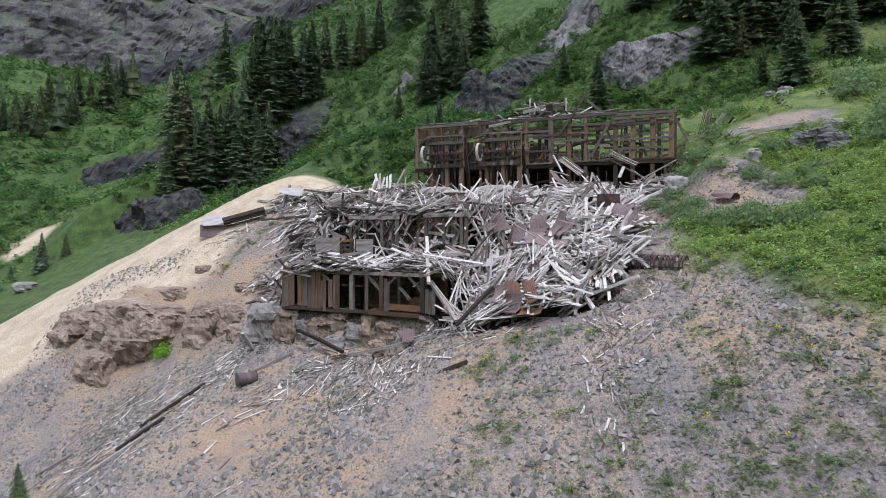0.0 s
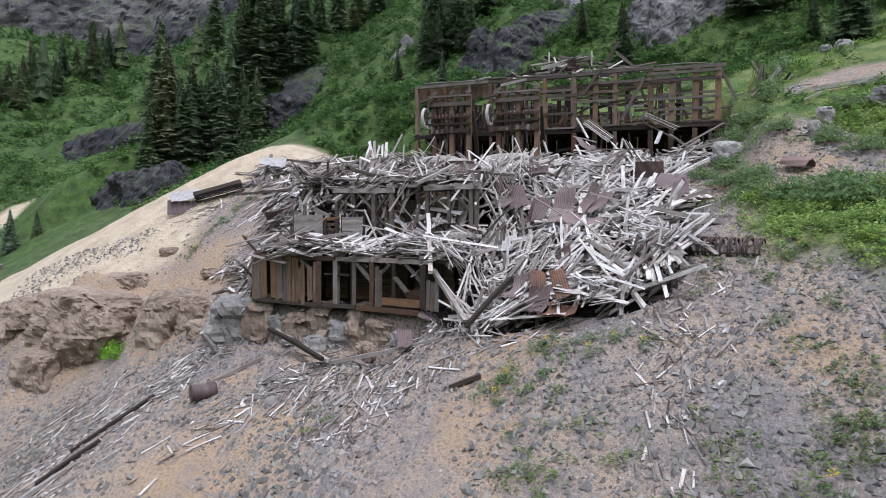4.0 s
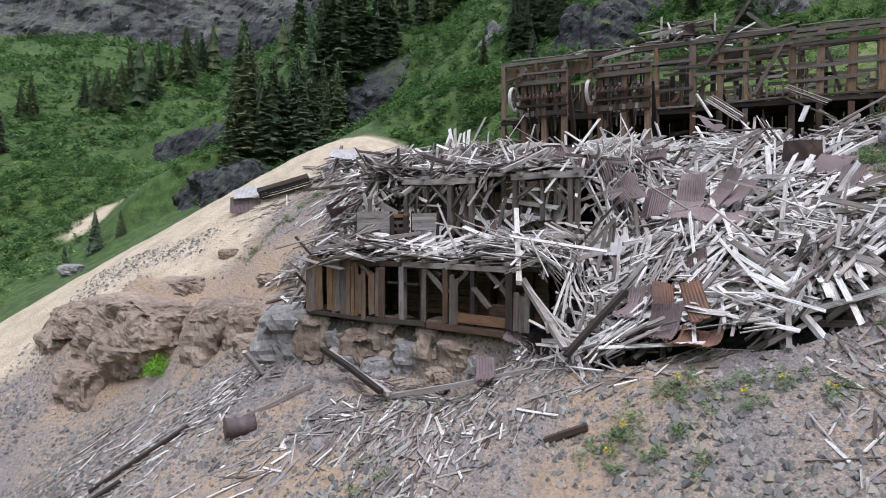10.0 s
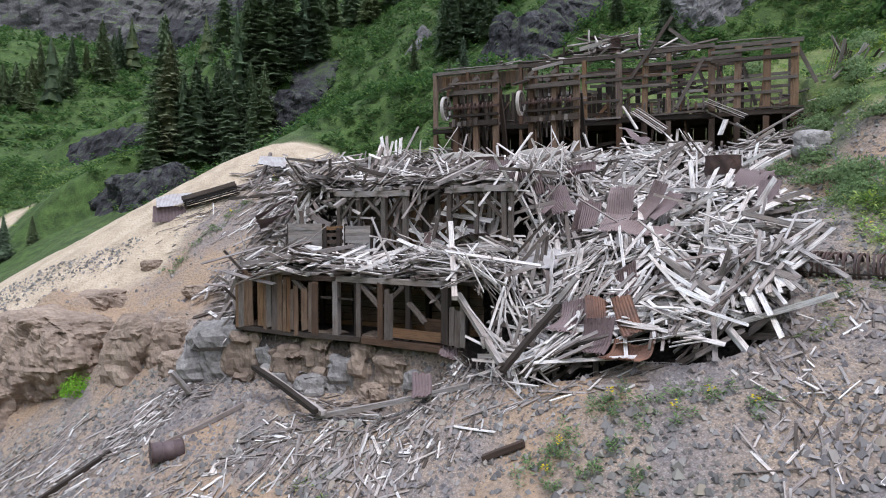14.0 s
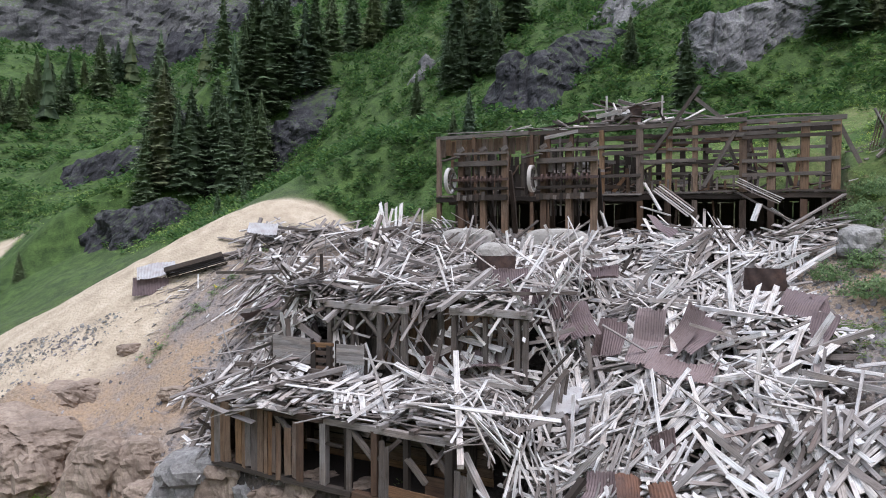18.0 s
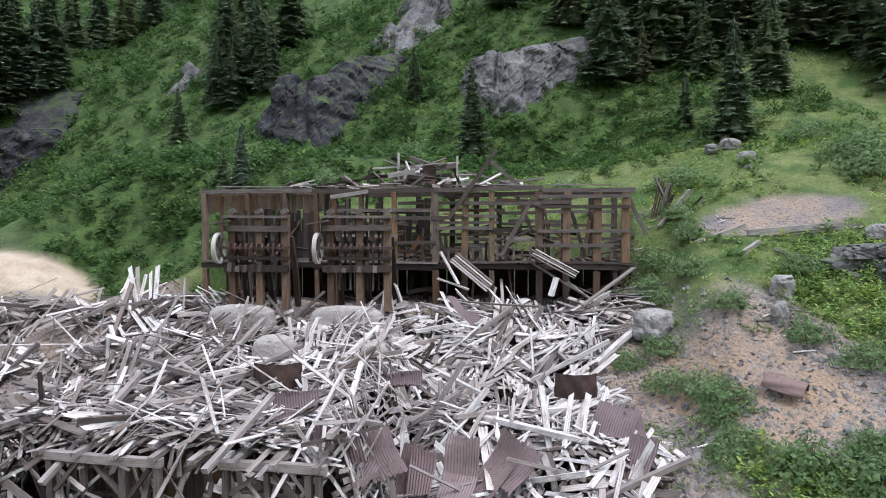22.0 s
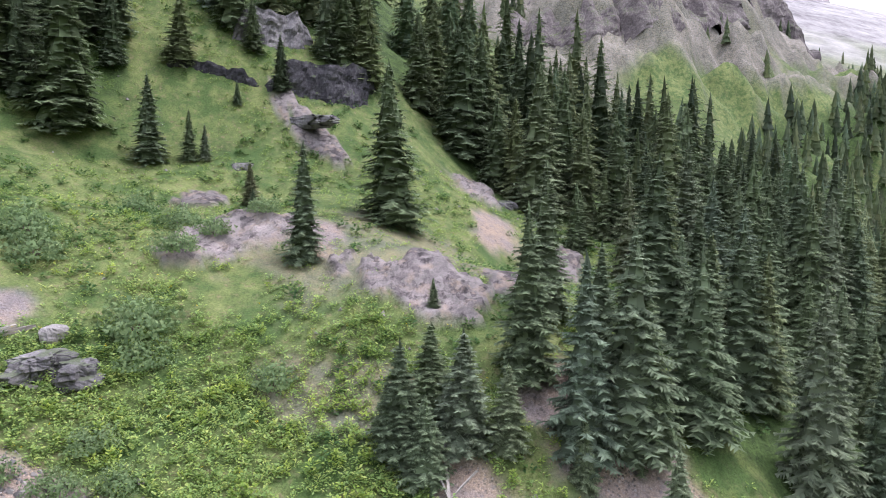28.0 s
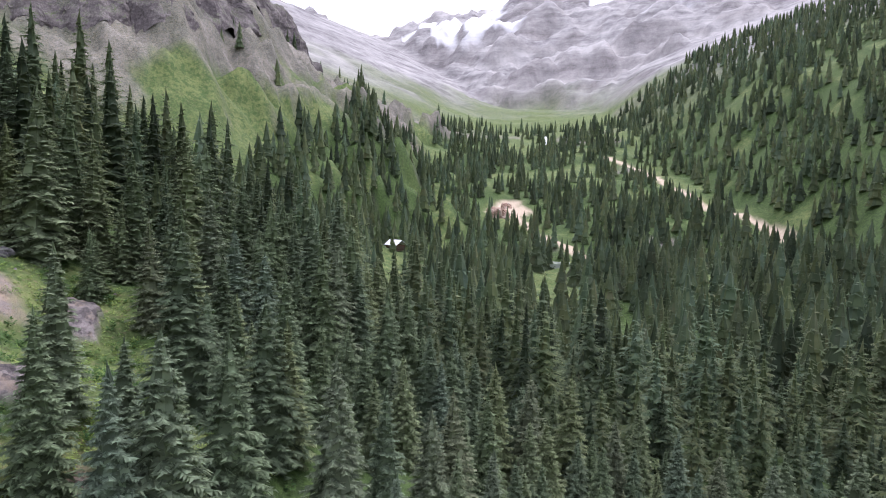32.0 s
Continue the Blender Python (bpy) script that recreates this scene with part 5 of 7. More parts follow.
# Rear posts and stilts hold the interior's shade in their dark colour.
for px in (0.0, 2.2, 4.4, 6.6, 8.36, 9.9, 10.99, 12.01, 13.9, 14.9, 16.1, 17.1):
    stick("back_post", (px, 3.2, 0.6), (px, 3.2, 5.3), 0.24, 0.2, M_UMBER_SHADED, upper, 90)
    stick("back_stilt", (px + 0.5, 1.6, 0.5), (px + 0.5, 1.6, 2.25), 0.2, 0.2, M_UMBER_SHADED, upper)
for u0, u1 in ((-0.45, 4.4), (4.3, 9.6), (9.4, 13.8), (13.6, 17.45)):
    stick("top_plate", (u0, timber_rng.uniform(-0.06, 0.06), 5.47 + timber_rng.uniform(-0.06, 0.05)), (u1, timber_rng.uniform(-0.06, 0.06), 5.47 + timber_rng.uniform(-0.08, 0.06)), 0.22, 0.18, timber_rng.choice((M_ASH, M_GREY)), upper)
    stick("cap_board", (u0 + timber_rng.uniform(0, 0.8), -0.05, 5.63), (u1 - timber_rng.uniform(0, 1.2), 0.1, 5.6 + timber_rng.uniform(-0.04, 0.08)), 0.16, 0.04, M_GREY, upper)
    stick("top_plate", (u0, 3.2, 5.38), (u1, 3.2, 5.42), 0.2, 0.2, M_UMBER_SHADED, upper)
    stick("floor_beam", (u0, -0.02, 2.33), (u1, 0.02, 2.33 + timber_rng.uniform(-0.08, 0.04)), 0.22, 0.2, M_UMBER_SHADED, upper)
    stick("floor_beam", (u0, 1.6, 2.3), (u1, 1.6, 2.3), 0.26, 0.28, M_UMBER_SHADED, upper)
    stick("floor_beam", (u0, 3.2, 2.3), (u1, 3.2, 2.3), 0.26, 0.28, M_UMBER_SHADED, upper)
    stick("sill", (u0 + timber_rng.uniform(0, 0.6), -0.1, 2.53), (u1 - timber_rng.uniform(0, 0.9), -0.1, 2.53 + timber_rng.uniform(-0.06, 0.06)), 0.14, 0.08, M_ASH, upper)
for u0, u1, z in ((13.6, 17.2, 4.75), (13.6, 17.2, 3.78), (13.6, 16.6, 3.2), (9.5, 11.8, 3.9), (7.8, 10.6, 4.3), (7.7, 9.5, 3.3), (5.4, 9.4, 4.62), (10.6, 13.7, 4.9), (10.6, 12.0, 4.4), (13.6, 17.2, 5.15)):
    stick("girt", (u0, -0.16, z), (u1, -0.16, z + timber_rng.uniform(-0.04, 0.04)), 0.14, 0.05, M_ASH, upper, 90)
for u0, u1, z in ((7.4, 12.0, 5.0), (7.4, 12.3, 4.7), (7.4, 12.0, 4.1), (7.6, 11.8, 3.6), (13.8, 17.1, 4.6), (13.8, 17.1, 4.0), (13.8, 17.1, 3.4), (12.0, 14.0, 4.55), (0, 4.4, 3.6), (4.4, 8.3, 3.9), (4.4, 8.3, 3.2), (0, 4.4, 3.0)):
    stick("back_girt", (u0, 3.1, z), (u1, 3.1, z + timber_rng.uniform(-0.04, 0.04)), 0.14, 0.05, M_ASH, upper, 90)
for k in range(20):
    u = -0.2 + 0.28 * k
    stick("wall_board", (u, 0.3, 4.45 + timber_rng.uniform(0, 0.25)), (u, 0.3, 5.36), 0.26, 0.03, M_WALL, upper, 90)
# Back wall in near-black tones: the shade indoors is put into the colour.
for k in range(17):
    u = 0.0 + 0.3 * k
    stick("back_wall_board", (u, 3.3, 2.4), (u, 3.3, 5.2 - timber_rng.uniform(0, 0.9)), 0.25, 0.03, M_UMBER_SHADED, upper, 90)
for a, b, v in (((13.33, 5.02), (12.09, 2.72), -0.2), ((14.98, 4.57), (15.53, 2.73), 0.5), ((12.77, 5.21), (13.39, 3.73), 0.3), ((9.99, 4.24), (11.95, 7.05), -0.25), ((11.7, 6.64), (13.0, 5.5), 0.4), ((17.2, 5.3), (18.0, 3.6), 0.6)):
    stick("brace", (a[0], v, a[1]), (b[0], v, b[1]), 0.16, 0.08, M_ASH, upper, 90)
for k in range(26):
    u = 7.9 + 0.36 * k
    stick("joist", (u, -0.05, 2.52), (u, 3.2, 2.5), 0.08, 0.16, M_ASH, upper)
for k in range(11):
    u = 10.0 + 0.33 * k
    stick("stud", (u, -0.1, 2.6), (u, -0.1, 3.15 + timber_rng.uniform(-0.15, 0.1)), 0.09, 0.06, M_BROWN if k % 2 else M_ASH, upper, 90)
for u in (14.2, 15.3, 16.5):
    stick("stud", (u, -0.08, 2.6), (u + 0.05, -0.08, 3.2), 0.09, 0.07, M_ASH, upper, 90)
# Deck added over the joists to keep light out of the space below.
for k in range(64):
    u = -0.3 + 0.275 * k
    stick("deck_board", (u, 0.15, 2.46), (u, 3.3, 2.46 + timber_rng.uniform(-0.02, 0.02)), 0.26, 0.05, timber_rng.choice((M_UMBER_SHADED, M_ASH)), upper)
# Near-black boards stand in for the shaded void under the floor.
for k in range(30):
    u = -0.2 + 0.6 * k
    stick("under_board", (u, 2.6, 0.5), (u, 2.6, 2.2), 0.56, 0.04, M_UMBER_SHADED, upper, 90)
# Nearer layer of back wall, its dark colour again painted interior shade.
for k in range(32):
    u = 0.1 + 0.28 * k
    stick("back_wall_board", (u, 2.95, 2.4), (u, 2.95, timber_rng.uniform(3.6, 5.3)), 0.26, 0.03, M_UMBER_SHADED, upper, 90)
for k in range(90):
    u, v = timber_rng.uniform(0.2, 16.6), timber_rng.uniform(0.3, 2.8)
    low = k % 3 == 0
    z = timber_rng.uniform(0.8, 1.3) if low else 2.6 + 1.2 * timber_rng.random() ** 2
    a, n = timber_rng.uniform(0, 3.14), timber_rng.uniform(0.6, 2.0)
    stick("loose_board", (u, v, z), (u + n * math.cos(a), v + 0.3 * n * math.sin(a), z + n * timber_rng.uniform(-0.1, 0.55)), timber_rng.uniform(0.08, 0.2), 0.04, timber_rng.choice((M_BROWN, M_UMBER_SHADED, M_ASH)), upper, timber_rng.uniform(0, 90))
# the wrecked roof frame on top of it
for u0, v0, z0, u1, v1, z1, w in ((7.85, 0.6, 5.5, 7.85, 0.6, 7.05, 0.12), (6.7, 0.8, 6.4, 10.4, 0.8, 6.62, 0.16), (8.2, 0.9, 6.5, 8.0, 0.5, 5.5, 0.14), (9.3, 0.9, 6.5, 9.3, 0.9, 5.5, 0.16), (10.1, 0.8, 6.5, 10.5, 0.6, 5.5, 0.14), (8.0, 0.7, 6.45, 9.1, 0.7, 5.6, 0.12), (10.3, 0.7, 6.9, 10.3, 0.7, 5.5, 0.1), (7.6, 1.0, 6.1, 4.6, 1.0, 5.75, 0.13), (7.0, 0.9, 6.3, 5.2, 1.2, 5.6, 0.1), (6.6, 0.6, 6.35, 6.5, 0.7, 5.6, 0.18), (6.3, 1.2, 6.1, 7.7, 1.2, 6.15, 0.1), (10.4, 0.4, 5.7, 12.0, 0.9, 5.9, 0.18), (10.7, 0.6, 6.2, 12.8, 0.3, 5.65, 0.14), (11.6, 0.6, 5.65, 13.9, 0.6, 5.95, 0.15), (3.2, 0.5, 5.65, 4.2, 0.9, 5.95, 0.12), (4.2, 0.3, 5.62, 5.9, 0.8, 5.9, 0.16), (2.9, 0.6, 5.62, 3.4, 0.2, 5.85, 0.12), (9.9, 1.0, 5.6, 8.6, 1.1, 6.6, 0.1), (8.9, 1.1, 6.6, 9.5, 0.6, 5.6, 0.12)):
    stick("fallen_rafter", (u0, v0, z0), (u1, v1, z1), w, 0.07, timber_rng.choice((M_GREY, M_SILVER, M_UMBER_SHADED)), upper)
for k in range(46):
    u, v = timber_rng.uniform(2.4, 12.8), timber_rng.uniform(-0.1, 2.6)
    a = timber_rng.uniform(0, 3.14)
    z = 5.62 + 0.55 * math.exp(-((u - 9) / 2.2) ** 2) * timber_rng.random()
    n = timber_rng.uniform(0.5, 1.5)
    stick("roof_scrap", (u, v, z), (u + n * math.cos(a), v + 0.5 * n * math.sin(a), z + timber_rng.uniform(-0.06, 0.22)), timber_rng.uniform(0.08, 0.2), 0.03, timber_rng.choice((M_GREY, M_SILVER, M_UMBER_SHADED)), upper)
for k in range(84):
    u, v = timber_rng.gauss(8.8, 1.6), timber_rng.uniform(0.0, 1.8)
    a, n = timber_rng.uniform(0, 3.14), timber_rng.uniform(0.5, 1.7)
    z = 5.6 + 1.05 * math.exp(-((u - 8.8) / 1.7) ** 2) * timber_rng.random()
    stick("roof_scrap", (u, v, z), (u + n * math.cos(a), v + 0.4 * n * math.sin(a), z + timber_rng.uniform(-0.2, 0.5)), timber_rng.uniform(0.08, 0.22), 0.04, timber_rng.choice((M_GREY, M_UMBER_SHADED, M_ASH, M_SILVER)), upper, timber_rng.uniform(0, 90))
for k in range(44):
    u, v, z = timber_rng.uniform(5.0, 13.2), timber_rng.choice((-0.12, 0.25, 1.2, 2.2, 3.0)), timber_rng.uniform(2.7, 5.3)
    n = timber_rng.uniform(0.7, 2.6)
    stick("loose_girt", (u, v, z), (u + n, v + timber_rng.uniform(-0.1, 0.1), z + timber_rng.gauss(0, 0.08)), timber_rng.uniform(0.07, 0.16), 0.04, timber_rng.choice((M_ASH, M_UMBER_SHADED, M_BROWN, M_GREY)), upper, 90)
for k in range(46):
    u, v = timber_rng.uniform(0.2, 16.8), timber_rng.choice((0.1, 0.3, 1.4, 2.4))
    z = timber_rng.choice((2.5, 2.5, 3.6, 0.7))
    stick("loose_stud", (u, v, z), (u + timber_rng.gauss(0, 0.15), v, z + timber_rng.uniform(0.8, 1.9)), timber_rng.uniform(0.07, 0.18), 0.06, timber_rng.choice((M_ASH, M_UMBER_SHADED, M_BROWN, M_UMBER_SHADED)), upper, 90)
for a, b, w, mat in (((13.4, -0.4, 2.5), (15.4, -1.2, 1.3), 0.2, M_ASH), ((17.4, -0.2, 2.35), (15.2, -1.6, 0.95), 0.2, M_GREY), ((14.3, -0.9, 2.0), (14.05, -1.2, 1.25), 0.26, M_SILVER), ((7.7, -0.9, 2.3), (8.3, -1.2, 0.8), 0.14, M_SILVER), ((9.7, -0.5, 2.95), (10.5, -1.3, 1.7), 0.12, M_SILVER), ((9.6, -0.8, 1.9), (10.9, -1.2, 1.5), 0.16, M_SILVER), ((10.4, -1.5, 1.1), (13.6, -1.9, 0.95), 0.2, M_ASH)):
    stick("fallen_board", a, b, w, 0.06, mat, upper)
for u0, v0, z0, u1, v1, z1, n in ((10.1, -0.7, 2.6, 11.6, -1.4, 1.45, 5), (13.3, -0.6, 2.85, 15.0, -1.0, 1.95, 4)):
    for k in range(n):
        d = 0.16 * k
        stick("panel_board", (u0 + 0.4 * d, v0 + 0.7 * d, z0 + 0.45 * d), (u1 + 0.4 * d, v1 + 0.7 * d, z1 + 0.45 * d), 0.15, 0.03, M_SILVER if k % 2 else M_GREY, upper)
spout = new("ore_chute", quick_mesh("ore_chute", *sheet_mesh(0.5, 0.9, 0.3, 0.03, 5, False), M_RUST_DARK))
spout.parent = upper
spout.matrix_local = pose(9.15, 0.7, 6.1, 70, 0, 0)


def ring_arrays(r, width, depth, spokes=0, sides=28):
    """A rim round the y axis, with flat spokes."""
    v, f = [], []
    for k in range(sides):
        a = 2 * math.pi * k / sides
        for rr, y in ((r, -width / 2), (r, width / 2), (r - depth, width / 2), (r - depth, -width / 2)):
            v.append((rr * math.cos(a), y, rr * math.sin(a)))
        for j in range(4):
            n = (k + 1) % sides
            f.append((k * 4 + j, k * 4 + (j + 1) % 4, n * 4 + (j + 1) % 4, n * 4 + j))
    for k in range(spokes):
        a = math.pi * k / spokes
        c, s, w, n0 = math.cos(a), math.sin(a), 0.05, len(v)
        for e in (-1, 1):
            for q, y in ((w, -0.03), (w, 0.03), (-w, 0.03), (-w, -0.03)):
                v.append((c * e * r * 0.95 - s * q, y, s * e * r * 0.95 + c * q))
        f += [(n0, n0 + 1, n0 + 5, n0 + 4), (n0 + 1, n0 + 2, n0 + 6, n0 + 5), (n0 + 2, n0 + 3, n0 + 7, n0 + 6), (n0 + 3, n0, n0 + 4, n0 + 7)]
    return v, f


# two stamp batteries in front of it
for u0, left, right in ((0.0, 0.35, 2.85), (3.9, 0.35, 2.95)):
    battery = tagged(new("stamp_battery"), "dark and shaded timber stamp battery frame with a pale bull wheel", "machine", "stamp batteries")
    battery.matrix_world = pose(0.1, 34.23, 0, 0, 0, -22.5) @ pose(u0, 0, 0)
    for px in (left + 0.25, (left + right) / 2 + 0.08, right - 0.15):
        stick("post", (px, 0, 0.7), (px, 0, 4.45), 0.26, 0.28, M_WALL if px > 1 else M_BROWN, battery, 90)
        stick("back_leg", (px + 0.1, 1.3, 0.7), (px + 0.05, 0.5, 3.6), 0.2, 0.2, M_UMBER_SHADED, battery)
        stick("post_cap", (px - 0.14, -0.1, 4.45), (px + 0.14, -0.1, 4.62), 0.1, 0.2, M_ASH, battery)
    for z, w in ((3.9, 0.22), (2.35, 0.26), (4.35, 0.1), (2.75, 0.12)):
        stick("cross_beam", (left - 0.05, -0.18, z), (right + 0.05, -0.18, z + timber_rng.uniform(-0.03, 0.03)), w, 0.2, M_ASH if z > 3 else M_UMBER_SHADED, battery, 90)
    stick("cam_shaft", (0.1, -0.25, 3.16), (right + 0.1, -0.25, 3.16), 0.11, 0.11, M_RUST_DARK, battery)
    for k in range(10):
        px = left + 0.32 + k * 0.22
        stick("stamp_stem", (px, 0.12, 1.5), (px, 0.12, 4.1 + 0.25 * (k % 3)), 0.07, 0.07, M_ASH if k % 2 else M_UMBER_SHADED, battery)
        cam_v, cam_f = ring_arrays(0.17, 0.06, 0.08, 1, 10)
        cam_wheel = new("stamp_cam", quick_mesh("stamp_cam", cam_v, cam_f, M_RUST_DARK))
        cam_wheel.parent = battery
        cam_wheel.matrix_local = pose(px - 0.08, -0.25, 3.16, 0, timber_rng.uniform(0, 180), 90)
        if k % 2:
            stick("guide", (px, 0.0, 3.4), (px, 0.0, 3.85 + timber_rng.uniform(0, 0.4)), 0.16, 0.08, M_ASH, battery, 90)
    wheel_v, wheel_f = ring_arrays(0.6, 0.15, 0.09)
    wheel = new("bull_wheel", quick_mesh("bull_wheel", wheel_v, wheel_f, M_SILVER))
    wheel.parent = battery
    wheel.matrix_local = pose(0.16, -0.3, 3.14, 0, 0, 90)
    for k in range(4):
        a = math.pi * k / 4
        stick("spoke", (-0.5 * math.cos(a), 0, -0.5 * math.sin(a)), (0.5 * math.cos(a), 0, 0.5 * math.sin(a)), 0.06, 0.09, M_ASH, wheel)
    for k in range(7):
        stick("front_board", (left + 0.2 + 0.3 * k, -0.3, 2.2), (left + 0.22 + 0.3 * k, -0.28, 2.2 + timber_rng.uniform(0.2, 0.5)), 0.16, 0.04, timber_rng.choice((M_ASH, M_UMBER_SHADED)), battery, 90)
    stick("platform", (left - 0.6, -0.3, 4.05), (left + 0.3, -0.5, 4.2), 0.3, 0.05, M_ASH, battery)


# ---- rocks and concrete ----
def rock_mesh(name, sx, sy, sz, seed, mat, rough=0.22, beds=0.0, grid=22, blocky=0.7):
    """A weathered block: a rounded box pushed in and out by noise, with flat bedding steps."""
    square = 2.3 + 1.3 * blocky
    bm = bmesh.new()
    bmesh.ops.create_cube(bm, size=2)
    bmesh.ops.subdivide_edges(bm, edges=bm.edges[:], cuts=grid // 2, use_grid_fill=True)
    for v in bm.verts:
        c = v.co
        d = Vector((c.x, c.y, c.z))
        r = (abs(d.x) ** square + abs(d.y) ** square + abs(d.z) ** square) ** (1 / square)
        d /= r
        q = Vector((d.x * sx, d.y * sy, d.z * sz)) * 0.5
        at = q * (1.4 / max(0.6, min(sx, sy, sz))) + Vector((seed * 7.1, seed * 3.3, 0))
        n = noise.fractal(at, 0.75, 2.1, 6) + 0.7 * (0.5 - abs(noise.noise(at * 2.3))) + 0.35 * (0.4 - abs(noise.noise(at * 5.1)))
        cell = noise.cell(Vector((at.x * 1.5, at.y * 1.5, at.z * (1.5 + beds)))) - 0.5
        k = 1 + rough * (0.8 * n + blocky * cell)
        v.co = (q.x * k, q.y * k, q.z * (1 + 0.5 * rough * n))
    me = bpy.data.meshes.new(name)
    bm.to_mesh(me)
    bm.free()
    me.materials.append(mat)
    return me


def boulder(x, y, size, turn, label, seed, mat=M_STONE, sink=0.25, name="boulder", group="boulders", rough=0.22, z=None, beds=0.0, grid=14, blocky=0.7):
    ob = new(name, rock_mesh(name, *size, seed, mat, rough, beds, grid, blocky))
    ob.matrix_world = pose(x, y, (lay(x, y) if z is None else z) + size[2] * (0.5 - sink), 0, 0, turn)
    return tagged(ob, label, "rock", group)


boulder(14.9, 26.9, (1.5, 1.1, 1.2), 20, "pale grey lichened boulder beside the mill house", 1)
boulder(18.3, 24.6, (0.75, 0.6, 0.9), 10, "pale grey boulder in the grass", 2)
boulder(17.3, 23.6, (0.5, 0.5, 0.9), 60, "narrow pale stone in the grass", 3)
boulder(21.4, 24.3, (2.0, 1.3, 1.0), -20, "long grey outcrop beside the herbs", 4, M_CRAG, 0.35, rough=0.4, grid=24)
boulder(22.0, 23.2, (1.6, 1.2, 1.0), -40, "fissured grey outcrop beside the herbs", 5, M_CRAG, 0.35, rough=0.4, grid=24)
boulder(22.9, 24.9, (1.0, 0.8, 0.7), 0, "small grey outcrop beside driftwood logs", 6)
boulder(20.9, 11.1, (1.1, 0.8, 0.6), 30, "smooth pale boulder in thin grass", 7)
boulder(26.5, 37.2, (1.2, 0.8, 0.7), 10, "dark split boulder under a fir", 8)
boulder(25.4, 37.3, (0.9, 0.7, 0.6), 50, "dark split boulder under a fir", 9)
boulder(24.3, 33.4, (0.8, 0.6, 0.6), 0, "grey stone on a bare patch", 10)
boulder(-42, 60, (2.2, 1.6, 1.2), 0, "grey boulder in the lower meadow", 11)
boulder(-4.1, 20.6, (0.9, 0.7, 0.8), 20, "grey boulder at the foot of the rock wall", 12)
boulder(47.4, 29.2, (1.8, 1.2, 0.8), -20, "low pale rock hump in the grass", 17, M_CRAG, 0.76, rough=0.3)
boulder(59.5, 11.5, (2.4, 1.6, 1.2), -60, "pale rock hump at the forest edge", 18, M_CRAG, 0.76, rough=0.3)
boulder(53.4, 27.0, (1.6, 7.0, 1.0), -30, "long low ledge of grey rock", 19, M_CRAG, 0.76, rough=0.3, grid=20)
FOOTING = ((-0.1, 1.6, 1.5, 2.2, 0.1, M_BANK), (1.1, 1.5, 1.3, 2.0, 0.2, M_STONE), (2.1, 1.3, 1.5, 1.7, -0.05, M_BANK), (2.2, 1.7, 1.1, 0.9, -0.2, M_STONE), (3.4, 1.5, 1.4, 2.2, 0.25, M_BANK), (4.3, 1.2, 1.2, 1.6, 0.0, M_STONE), (5.1, 1.5, 1.4, 2.1, 0.15, M_BANK), (6.1, 1.4, 1.2, 1.8, 0.1, M_BANK), (6.9, 1.3, 1.3, 1.5, 0.2, M_STONE), (5.6, 1.0, 0.9, 0.8, -0.4, M_BANK), (4.0, 0.9, 0.8, 0.7, -0.45, M_STONE))
for k, (u, w, d, h, v, mat) in enumerate(FOOTING):
    c, s = math.cos(radians(-28)), math.sin(radians(-28))
    v = v + 0.45
    boulder(-7.0 + u * c - v * s, 22.9 + u * s + v * c, (w, d, h), -28 + (17, -11, 5, 24, -19)[k % 5], "mottled brown and grey rock of the footing", 30 + k, mat, 0.0, "footing_rock", "rocks of the footing", 0.34, -8.4, 0.3, 26)
boulder(-8.1, 23.6, (2.2, 1.9, 2.7), 12, "greenish grey rock beside the footing", 41, M_STONE, 0.0, "footing_rock", "rocks of the footing", 0.3, -8.8, 1.0, 26)
for x, y, w in ((0.95, 33.6, 2.7), (4.75, 32.05, 2.9)):
    pier = new("concrete_pier", rock_mesh("concrete_pier", w, 0.9, 1.5, x, M_CONCRETE, 0.03, 0, 12))
    pier.matrix_world = pose(x, y, 0.2, 0, 0, -22.5)
    tagged(pier, "low stained concrete pier under a stamp battery", "pier", "concrete piers")
for x, y, w, h, z in ((1.9, 29.2, 1.5, 1.6, -0.4), (5.0, 28.0, 1.0, 1.2, -0.4)):
    pier = new("concrete_block", rock_mesh("concrete_block", w, 0.9, h, x, M_CONCRETE, 0.05, 0, 12))
    pier.matrix_world = pose(x, y, z, 0, 4, -20)
    tagged(pier, "pale broken concrete block among fallen boards", "block", "concrete blocks")


